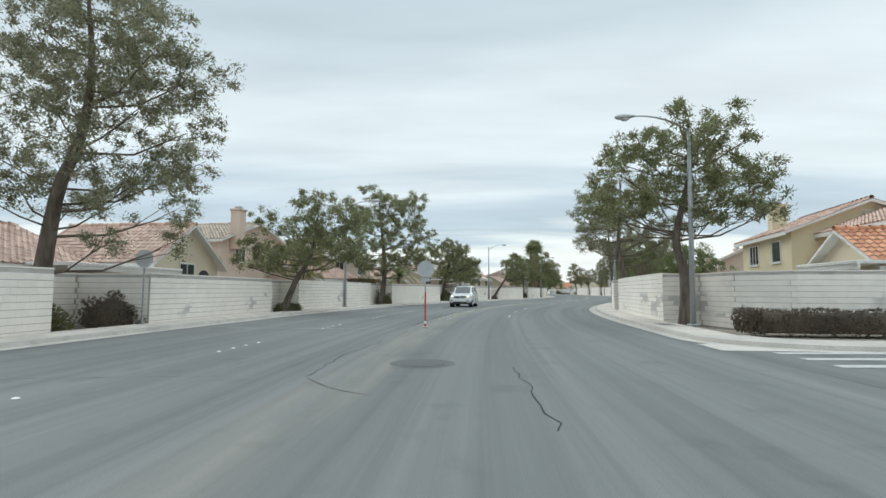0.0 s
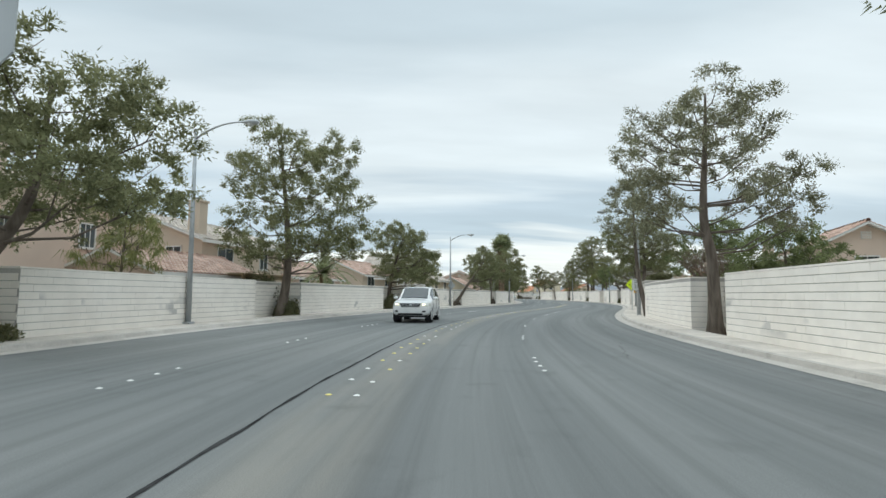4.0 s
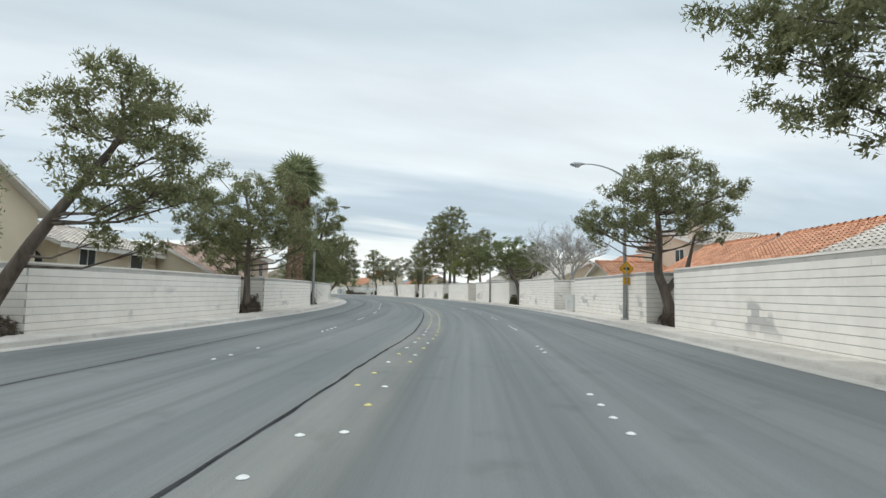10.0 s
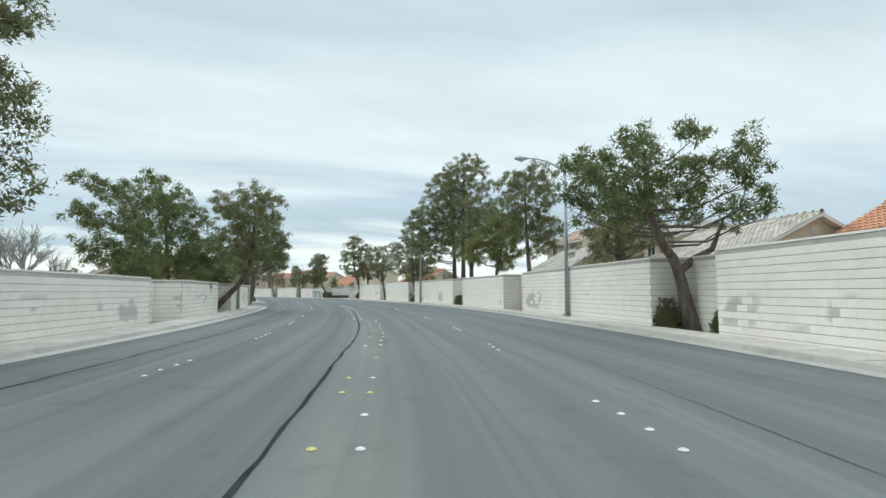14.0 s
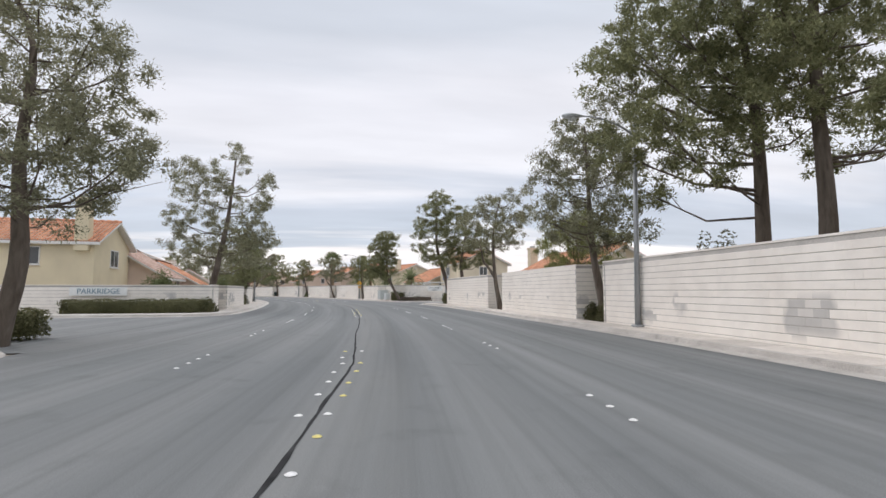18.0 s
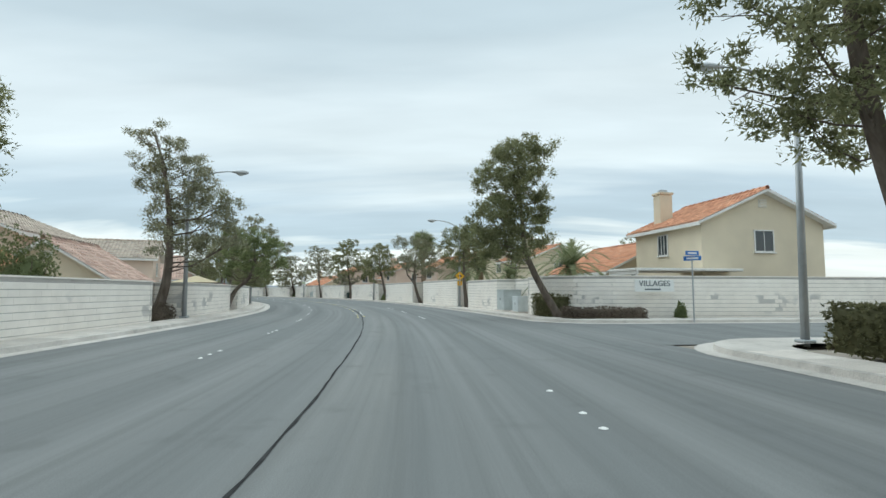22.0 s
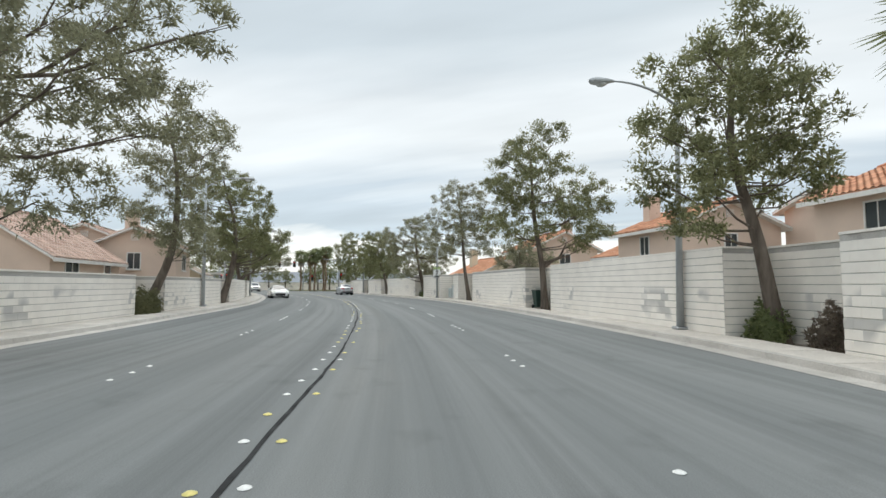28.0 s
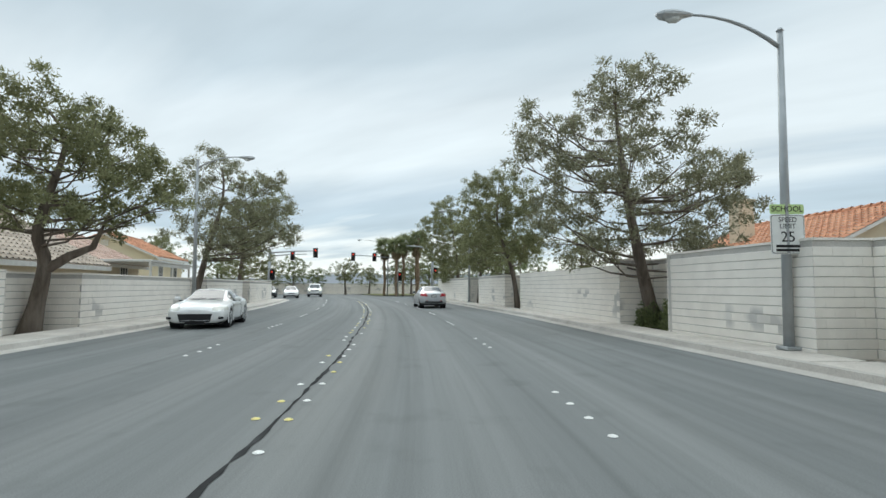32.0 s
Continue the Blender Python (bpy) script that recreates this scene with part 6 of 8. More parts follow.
shrub(151.8, -9.3, 1.6, 2.0, 0.7, M_HEDGE, 28)
shrub(156.0, -11.0, 4.0, 1.2, 0.7, M_HEDGE, 29, label="clipped green hedge on the street corner", name="hedge", square=True)
shrub(190.6, 10.9, 1.6, 1.4, 1.0, M_HEDGE, 30, label="clipped dark hedge at the foot of the pine", name="hedge", square=True)
shrub(206.2, 10.2, 3.4, 2.2, 1.1, M_HEDGE, 31, label="clipped green hedge round a pine trunk", name="hedge", square=True)
shrub(204.0, 10.9, 3.8, 1.0, 0.5, M_DRYHEDGE, 32, label="low clipped olive hedge below the name wall", name="hedge", square=True)
shrub(203.7, 14.6, 0.5, 0.5, 0.7, M_LEAF, 33, label="small rounded shrub below the name wall")
shrub(179.0, -13.2, 2.4, 2.0, 2.4, M_LEAF, 34, label="dense leafy bush behind the name wall")

shrub(60.2, 11.2, 1.3, 6.8, 2.75, M_HEDGE, 36, label="clipped green hedge showing over the block wall", name="hedge", square=True)

shrub(199.6, -11.5, 2.4, 2.2, 2.9, M_LEAF, 37, label="dense round green bush rising behind the wall")
shrub(45.6, -12.0, 2.6, 2.2, 2.3, M_HEDGE, 38, label="dark bush behind the block wall under a pine")

# ---- corner walls at the side streets ----


def corner_wall(num, pts, h, label):
    w = thing(f"corner_wall_{num}", pose(0, 0, 0), label, "wall", kind="structure")
    wall_run(w, [at(s, d, 0.1) for s, d in pts], h)
    return w


corner_wall(1, [(23.4, 9.9), (23.4, 11.4), (21.0, 11.8), (19.5, 13.2), (19.2, 32.0)], 2.0, "cream-painted block wall turning into the side street")
corner_wall(2, [(174.3, -32.0), (174.3, -8.9)], 1.7, "cream-painted block name wall along the side street")
corner_wall(3, [(151.0, -8.4), (152.2, -10.5), (152.4, -32.0)], 1.8, "cream-painted block wall turning into the side street")
corner_wall(4, [(188.8, 30.0), (188.4, 12.0), (187.8, 9.6)], 2.2, "cream-painted block wall turning into the side street")
corner_wall(5, [(206.5, 8.85), (205.0, 9.9), (204.3, 11.6), (204.0, 32.0)], 2.0, "cream-painted block name wall curving round the corner")
corner_wall(6, [(14.0, -9.8), (14.0, -12.6), (18.0, -12.6), (18.0, -9.75)], 1.9, "recessed cream-painted block wall round a planter")
for k, (side, a) in enumerate((("L", 332.0), ("R", 332.0))):
    sg = 1 if side == "R" else -1
    wd = wall_r if side == "R" else wall_l
    pts = [(332.0, wd(332.0)), (332.4, sg * 40)]
    corner_wall(7 + k, pts if side == "L" else pts[::-1], 1.8, "cream block wall along the cross street")

# ---- lettering ----


def lettering(text, size, mat, parent, m, name="letters", thick=0.006, align="CENTER"):
    """Raised letters in the built-in face, as a mesh."""
    cu = bpy.data.curves.new(name, "FONT")
    cu.body, cu.size, cu.extrude, cu.align_x, cu.align_y = text, size, thick, align, "CENTER"
    cu.resolution_u = 3
    tmp = bpy.data.objects.new(name, cu)
    scene.collection.objects.link(tmp)
    me = bpy.data.meshes.new_from_object(tmp.evaluated_get(bpy.context.evaluated_depsgraph_get()))
    bpy.data.objects.remove(tmp)
    bpy.data.curves.remove(cu)
    me.materials.clear()
    me.materials.append(mat)
    return part(name, me, None, parent, m=m)


M_BLACK = plain("sign_black", (0.02, 0.02, 0.02), 0.5)
M_SIGNWHITE = plain("sign_white", (0.82, 0.83, 0.81), 0.4, vary=0.06)
M_LIME = plain("sign_fluorescent_yellow", (0.72, 0.90, 0.04), 0.4, vary=0.06)
M_AMBER = plain("sign_amber", (0.80, 0.43, 0.03), 0.4, vary=0.08)
M_RED = plain("post_red", (0.50, 0.05, 0.05), 0.5)
M_BLUE = plain("sign_blue", (0.05, 0.18, 0.50), 0.4)
M_ALU = plain("sign_back_metal", (0.48, 0.50, 0.51), 0.5, 0.4)
M_GREY = plain("cabinet_grey", (0.50, 0.545, 0.54), 0.55, vary=0.2, scale=2)
M_DARKGLASS = plain("window_glass", (0.055, 0.065, 0.07), 0.08, 0.0, 0.6, vary=0.1)
M_BRASS = plain("letter_grey", (0.13, 0.16, 0.17), 0.6)
FACE = Euler((radians(90), 0, 0)).to_matrix().to_4x4()  # text towards -y


def plate(pts, thick, mat):
    """A flat plate in the xz plane from its outline, front at -y."""
    bm = bmesh.new()
    a = [bm.verts.new((x, 0, z)) for x, z in pts]
    b = [bm.verts.new((x, thick, z)) for x, z in pts]
    bm.faces.new(a)
    bm.faces.new(b[::-1])
    for i in range(len(pts)):
        j = (i + 1) % len(pts)
        bm.faces.new((a[j], a[i], b[i], b[j]))
    bmesh.ops.recalc_face_normals(bm, faces=bm.faces[:])
    return bm


def rounded(w, h, r=0.04, cx=0.0, cz=0.0):
    out = []
    for qx, qz, a0 in ((1, 1, 0), (-1, 1, 90), (-1, -1, 180), (1, -1, 270)):
        for k in range(4):
            w_ = radians(a0 + 30 * k)
            out.append((cx + qx * (w / 2 - r) + r * math.cos(w_), cz + qz * (h / 2 - r) + r * math.sin(w_)))
    return out


def diamond(side, r=0.03):
    q = side / math.sqrt(2)
    return [(0, -q), (q, 0), (0, q), (-q, 0)]


def grown(pts, f):
    return [(x * f, z * f) for x, z in pts]


def square_post(parent, h, mat=None, w=0.05):
    return part("post", box((w, w, h + 0.3), (0, 0.03, h / 2 - 0.15), 0.006), mat or M_STEEL, parent)


# speed limit sign
sg35 = thing("speed_limit_sign", place(55.2, 9.55, 0.13, 4), "white speed limit sign on a square steel post by the wall", "road sign")
square_post(sg35, 2.4)
p = part("sign_plate", plate(rounded(0.6, 0.76, 0.04, 0, 2.02), 0.006, None), M_SIGNWHITE, sg35)
part("border", plate(rounded(0.56, 0.72, 0.04, 0, 2.02), 0.002, None), M_BLACK, sg35, m=pose(0, -0.003, 0))
part("sign_face", plate(rounded(0.535, 0.695, 0.035, 0, 2.02), 0.002, None), M_SIGNWHITE, sg35, m=pose(0, -0.006, 0))
for txt, size, z in (("SPEED", 0.13, 2.28), ("LIMIT", 0.13, 2.15), ("35", 0.33, 1.89)):
    lettering(txt, size, M_BLACK, sg35, Matrix.Translation((0, -0.009, z)) @ FACE, thick=0.002)

# school bus stop sign
bus = thing("bus_stop_sign", place(69.6, 9.35, 0.13, 6), "fluorescent yellow diamond school bus stop sign on a post", "road sign")
square_post(bus, 2.75)
part("sign_plate", plate([(x, z + 2.3) for x, z in diamond(0.78)], 0.006, None), M_LIME, bus)
part("border", plate([(x, z + 2.3) for x, z in grown(diamond(0.78), 0.95)], 0.002, None), M_BLACK, bus, m=pose(0, -0.003, 0))
part("sign_face", plate([(x, z + 2.3) for x, z in grown(diamond(0.78), 0.91)], 0.002, None), M_LIME, bus, m=pose(0, -0.006, 0))
for txt, z in (("SCHOOL", 2.44), ("BUS STOP", 2.30), ("AHEAD", 2.16)):
    lettering(txt, 0.125, M_BLACK, bus, Matrix.Translation((0, -0.009, z)) @ FACE, thick=0.002)


def amber_sign(s, d, turn):
    t = thing("warning_sign", place(s, d, 0.13, turn), "amber diamond warning sign with plaque, strapped to a lamp pole", "road sign", "amber signs")
    part("bracket", box((0.06, 0.12, 0.9), (0, 0.05, 2.2), 0.004), M_STEEL, t)
    part("sign_plate", plate([(x, z + 2.45) for x, z in diamond(0.54)], 0.006, None), M_AMBER, t)
    part("border", plate([(x, z + 2.45) for x, z in grown(diamond(0.54), 0.94)], 0.002, None), M_BLACK, t, m=pose(0, -0.003, 0))
    part("sign_face", plate([(x, z + 2.45) for x, z in grown(diamond(0.54), 0.90)], 0.002, None), M_AMBER, t, m=pose(0, -0.006, 0))
    part("symbol", plate([(-0.17, 2.42), (-0.04, 2.42), (-0.04, 2.39), (0.16, 2.39), (0.16, 2.45), (0.1, 2.51), (-0.04, 2.51), (-0.04, 2.48), (-0.17, 2.49)], 0.002, None), M_BLACK, t, m=pose(0, -0.009, 0))
    part("plaque", plate(rounded(0.38, 0.34, 0.03, 0, 1.87), 0.006, None), M_AMBER, t)
    for txt, z in (("SHARE", 1.97), ("THE", 1.87), ("ROAD", 1.77)):
        lettering(txt, 0.09, M_BLACK, t, Matrix.Translation((0, -0.003, z)) @ FACE, thick=0.002)


amber_sign(88.4, 9.72, 8)
amber_sign(220.5, 8.0, -6)

# school speed sign on its lamp pole
sg25 = thing("school_speed_sign", place(287.3, 8.98, 0.13, -3), "white school speed limit sign strapped to a lamp pole", "road sign")
part("bracket", box((0.06, 0.14, 1.0), (0, 0.06, 2.45), 0.004), M_STEEL, sg25)
part("sign_plate", plate(rounded(0.70, 0.80, 0.05, 0, 2.33), 0.006, None), M_SIGNWHITE, sg25)
part("border", plate(rounded(0.67, 0.77, 0.045, 0, 2.33), 0.002, None), M_BLACK, sg25, m=pose(0, -0.003, 0))
part("sign_face", plate(rounded(0.65, 0.75, 0.04, 0, 2.33), 0.002, None), M_SIGNWHITE, sg25, m=pose(0, -0.006, 0))
part("header", plate(rounded(0.70, 0.2, 0.04, 0, 2.84), 0.006, None), plain("sign_pale_lime", (0.60, 0.78, 0.36), 0.4, vary=0.06), sg25)
for txt, size, z in (("SCHOOL", 0.16, 2.84), ("SPEED", 0.14, 2.62), ("LIMIT", 0.14, 2.49), ("25", 0.3, 2.27)):
    lettering(txt, size, M_BLACK, sg25, Matrix.Translation((0, -0.009, z)) @ FACE, thick=0.002)
for z in (2.09, 2.01):
    part("bar", box((0.5, 0.004, 0.055), (0, -0.01, z)), M_BLACK, sg25)

# stop sign seen from behind, in the middle of the road, on a red and white post
stop = thing("stop_sign", place(19.3, 0.33, 0.0), "octagonal stop sign, grey back, on a red post in the road", "road sign")
part("base", box((0.22, 0.22, 0.05), (0, 0.03, 0.025), 0.015), M_MORTAR, stop)
part("post", box((0.055, 0.055, 1.25), (0, 0.03, 0.68), 0.006), M_RED, stop, "red painted post")
part("sleeve", box((0.07, 0.07, 0.10), (0, 0.03, 0.20), 0.006), M_SIGNWHITE, stop)
part("upper_post", box((0.05, 0.05, 1.2), (0, 0.03, 1.9), 0.006), M_STEEL, stop)
octo = [(0.33 * math.cos(radians(22.5 + 45 * k)), 2.16 + 0.33 * math.sin(radians(22.5 + 45 * k))) for k in range(8)]
part("octagon", plate(octo, 0.006, None), M_ALU, stop)
part("small_plate", plate(rounded(0.36, 0.12, 0.02, 0, 1.76), 0.006, None), M_ALU, stop)
stop2 = thing("stop_sign", place(17.3, -9.44, 0.13, 8), "octagonal road sign seen from its grey back by the wall", "road sign")
square_post(stop2, 2.55)
part("octagon", plate([(x, z + 0.15) for x, z in octo], 0.006, None), M_ALU, stop2)
back = thing("road_sign", place(72.35, -8.98, 0.13, 6), "diamond road sign seen from its grey back on a lamp pole", "road sign")
part("bracket", box((0.05, 0.10, 0.8), (0, 0.05, 2.15), 0.004), M_STEEL, back)
part("sign_plate", plate([(x, z + 2.2) for x, z in diamond(0.6)], 0.006, None), M_ALU, back)
# street name sign on the far corner: the names are plain bars
name_sign = thing("street_name_sign", place(202.1, 14.13, 0.13), "blue street name plates on a steel post at the corner", "road sign")
square_post(name_sign, 3.0)
for k, (z, a) in enumerate(((2.95, 12), (2.72, -50))):
    pl = part("name_plate", box((0.75, 0.01, 0.2), (0, 0, 0), 0.003), M_BLUE, name_sign, m=pose(0, 0, z, 0, 0, a))
    part("bar", box((0.5, 0.004, 0.07), (0, -0.008, 0)), M_SIGNWHITE, pl)

# names on the corner walls
panel = thing("entrance_sign", place(203.72, 13.4, 1.66), "white name panel with dark raised letters on the corner wall", "sign")
part("board", box((2.0, 0.03, 0.58), (0, 0.15, 0), 0.006), M_SIGNWHITE, panel)
lettering("VILLAGES", 0.38, M_BRASS, panel, Matrix.Translation((0, 0.125, 0.09)) @ FACE, thick=0.01)
part("bar", box((0.8, 0.012, 0.07), (-0.1, 0.128, -0.18)), M_BRASS, panel)
park = thing("entrance_sign", place(174.08, -15.2, 1.35), "grey-blue raised name letters on the corner wall", "sign")
part("backing", box((3.1, 0.02, 0.5), (0, 0.06, 0), 0.004), M_SIGNWHITE, park)
lettering("PARKRIDGE", 0.44, plain("letter_blue", (0.16, 0.27, 0.34), 0.6), park, Matrix.Translation((0, 0.045, 0)) @ FACE, thick=0.008)

# ---- street lamps ----


def street_lamp(s, side, h=7.9, reach=1.9, d=None, label="grey steel street lamp with a curved arm beside the wall"):
    sg = 1 if side == "R" else -1
    wd = wall_r if side == "R" else wall_l
    d = wd(s) - sg * 0.14 if d is None else d
    t = thing("street_lamp", place(s, d, 0.13) @ pose(0, 0, 0, 1.2, 0, 0), label, "street lamp", "street lamps")
    part("pole", tube_mesh("pole", [(0, 0, -0.1), (0, 0, h * 0.5), (0, 0, h)], [0.105, 0.085, 0.06], M_STEEL, 12), None, t)
    part("base_plate", box((0.34, 0.34, 0.08), (0, 0, 0.04), 0.02), M_STEEL, t)
    part("cap", tube_mesh("cap", [(0, 0, h), (0, 0, h + 0.06)], [0.075, 0.05], M_STEEL, 10), None, t)
    arm = [(-sg * reach * q, 0, h - 0.35 + 0.62 * (1 - (1 - q) ** 2.2)) for q in (0, 0.15, 0.3, 0.45, 0.6, 0.75, 0.9, 1)]
    part("arm", tube_mesh("arm", arm, [0.045 - 0.003 * i for i in range(8)], M_STEEL, 8), None, t)
    x, z = -sg * reach, h + 0.27
    prof = ((0.0, 0.045, 0.0), (0.12, 0.08, 0.0), (0.28, 0.13, -0.02), (0.48, 0.16, -0.035), (0.66, 0.13, -0.03), (0.76, 0.05, -0.02))
    chunks = tube([(x - sg * q, 0, z + dz) for q, r, dz in prof], [r for q, r, dz in prof], 12)
    me = mesh_from("luminaire", [Vector((v.x, v.y, z + (v.z - z) * 0.72)) for v in chunks[0]], chunks[1] + [tuple(range(11, -1, -1)), tuple(len(chunks[0]) - 12 + k for k in range(12))], M_ALU)
    hd = part("luminaire", me, None, t)
    lens = tube([(x - sg * q, 0, z - 0.075) for q in (0.24, 0.34, 0.46, 0.58)], [0.05, 0.11, 0.115, 0.05], 10)
    part("lens", mesh_from("lens", lens[0], lens[1], M_LAMPGLASS), None, hd)
    return t


for s, side, h in ((20.3, "R", 7.9), (36.8, "L", 7.9), (57.0, "R", 7.2), (72.4, "L", 7.7), (88.8, "R", 7.6), (105.0, "L", 7.8), (123.5, "R", 7.9), (140.1, "L", 7.8), (157.0, "R", 7.4), (192.9, "R", 6.9),
                   (206.3, "L", 6.9), (220.9, "R", 6.9), (237.3, "L", 6.9), (253.1, "R", 7.1), (271.2, "L", 7.5), (287.5, "R", 6.9), (303.7, "L", 7.6), (319.0, "R", 7.5)):
    street_lamp(s, side, h - 0.3, d={20.3: 10.1, 192.9: 11.0}.get(s))
street_lamp(356.0, "R", 8.0, 4.0, 7.0, "distant street lamp past the signals")

# ---- utility cabinets ----


def cabinet(s, d, w, dp, h, mat=None, turn=0.0, label="grey steel utility cabinet on a concrete pad by the wall"):
    t = thing("utility_cabinet", place(s, d, 0.13, turn), label, "utility box", "utility cabinets")
    part("pad", box((dp + 0.3, w + 0.3, 0.12), (0, 0, 0.03), 0.02), M_WALK, t)
    part("body", box((dp, w, h), (0, 0, 0.09 + h / 2), 0.02), mat or M_GREY, t)
    part("lid", box((dp + 0.06, w + 0.06, 0.06), (0, 0, 0.12 + h), 0.015), mat or M_GREY, t)
    sg = -1 if d > 0 else 1
    for k in (-1, 1):
        dr = part("door", box((0.02, w * 0.46, h * 0.86), (sg * (dp / 2 + 0.008), k * w * 0.24, 0.09 + h / 2), 0.006), mat or M_GREY, t)
        part("handle", box((0.03, 0.03, 0.14), (sg * (dp / 2 + 0.03), k * 0.08, 0.09 + h * 0.55), 0.006), M_STEEL, dr)
    return t


cabinet(99.6, 10.7, 1.9, 0.9, 1.0, plain("cabinet_cream", (0.60, 0.60, 0.57), 0.6, vary=0.15, scale=2), label="pale metal utility cabinet on a slab in a wall bay")
cabinet(212.0, 8.8, 1.4, 1.1, 1.2)
cabinet(209.7, 8.9, 1.0, 1.0, 0.82, plain("cabinet_light", (0.60, 0.65, 0.66), 0.55, vary=0.15, scale=2), label="small light grey utility cabinet beside a hedge")
cabinet(284.3, 10.05, 1.3, 0.7, 1.05)
cabinet(285.5, 10.0, 0.7, 0.6, 0.8, label="small grey utility cabinet beside a larger one")
bins = thing("waste_bin", place(266.6, 9.9, 0.1), "dark green wheeled waste bin in a wall bay", "bin")
bm = bmesh.new()
rb = [[bm.verts.new((x * w, y * w, z)) for x, y in ((-1, -1), (1, -1), (1, 1), (-1, 1))] for w, z in ((0.22, 0.06), (0.30, 0.95))]
for k in range(4):
    bm.faces.new((rb[0][k], rb[0][(k + 1) % 4], rb[1][(k + 1) % 4], rb[1][k]))
bm.faces.new(rb[0][::-1])
bm.faces.new(rb[1])
M_BIN = plain("bin_plastic", (0.03, 0.06, 0.05), 0.5)
part("body", bm, M_BIN, bins)
part("lid", box((0.66, 0.68, 0.06), (0, 0, 0.98), 0.02), M_BIN, bins)
for k in (-1, 1):
    part("wheel", tube_mesh("wheel", [(k * 0.24, 0.26, 0.1), (k * 0.30, 0.26, 0.1)], [0.1, 0.1], M_BLACK, 12), None, bins)

# ---- houses behind the walls ----
M_ROOF_PINK = tile("roof_tile_pink", (0.46, 0.30, 0.24), (0.62, 0.45, 0.37))
M_ROOF_ORANGE = tile("roof_tile_orange", (0.50, 0.22, 0.13), (0.66, 0.34, 0.21))
M_ROOF_PALE = tile("roof_tile_pale", (0.50, 0.44, 0.38), (0.66, 0.59, 0.52))
M_ROOF_TAN = tile("roof_tile_tan", (0.40, 0.33, 0.27), (0.55, 0.46, 0.38))
M_CREAM = stucco("stucco_cream", (0.68, 0.60, 0.46))
M_BEIGE = stucco("stucco_beige", (0.60, 0.50, 0.40))
M_PEACH = stucco("stucco_peach", (0.66, 0.53, 0.44))
M_YELLOWST = stucco("stucco_yellow", (0.72, 0.635, 0.45))
M_TRIM = plain("trim_white", (0.74, 0.73, 0.70), 0.6)
M_CANVAS = plain("pavilion_canvas", (0.55, 0.46, 0.30), 0.85, vary=0.12, scale=2)
M_BRONZE = plain("dark_bronze_metal", (0.09, 0.07, 0.055), 0.5, 0.3)


def tiles_on(origin, u, v, lu, lv, mat, parent):
    """Barrel tiles in courses on one roof slope; u runs along the eave, v up the slope."""
    nu, nv = max(1, int(round(lu / 0.30))), max(1, int(round(lv / 0.36)))
    tw, tl = lu / nu, lv / nv
    n = u.cross(v).normalized()
    if n.z < 0:
        n = -n
    o, U, W, Nn = (np.array(q) for q in (origin, u, v, n))
    i, j = np.meshgrid(np.arange(nu), np.arange(nv), indexing="ij")
    i, j = i.ravel().astype(float), j.ravel().astype(float)
    rows = []
    for a, hgt, vv in ((0.02, 0.03, -0.03), (0.5, 0.10, -0.03), (0.98, 0.03, -0.03), (0.02, 0.0, 1.0), (0.5, 0.06, 1.0), (0.98, 0.0, 1.0), (0.02, -0.02, -0.03), (0.98, -0.02, -0.03)):
        rows.append(o + np.outer((i + a) * tw, U) + np.outer((j + vv) * tl, W) + hgt * Nn)
    V = np.stack(rows, 1).reshape(-1, 3)
    base = np.arange(len(i))[:, None, None] * 8
    Fc = (np.array([[0, 1, 4, 3], [1, 2, 5, 4], [6, 7, 2, 0]])[None] + base).reshape(-1, 4)
    ob = part("tiles", mesh_np("tiles", V, Fc, mat), None, parent)
    ob["kind"] = "stuff"


def window(parent, x, y, z, w, h, face, panes=2):
    """A framed window; face: 'x-' 'x+' 'y-' for the wall it sits in."""
    rz = {"y-": 0, "x-": -90, "x+": 90, "y+": 180}[face]
    wd = part("window", box((w, 0.05, h), (0, 0.015, 0), 0.004), M_DARKGLASS, parent, m=pose(x, y, z, 0, 0, rz))
    bars = bmesh.new()
    for sx in (-1, 1):
        box((0.07, 0.07, h + 0.14), (sx * (w / 2 + 0.035), -0.01, 0), 0, None, bars)
    for sz in (-1, 1):
        box((w + 0.14, 0.07, 0.07), (0, -0.01, sz * (h / 2 + 0.035)), 0, None, bars)
    for k in range(1, panes):
        box((0.035, 0.06, h), (-w / 2 + w * k / panes, -0.012, 0), 0, None, bars)
    part("frame", bars, M_TRIM, wd)
    part("sill", box((w + 0.25, 0.14, 0.06), (0, -0.05, -h / 2 - 0.1), 0.01), M_TRIM, wd)


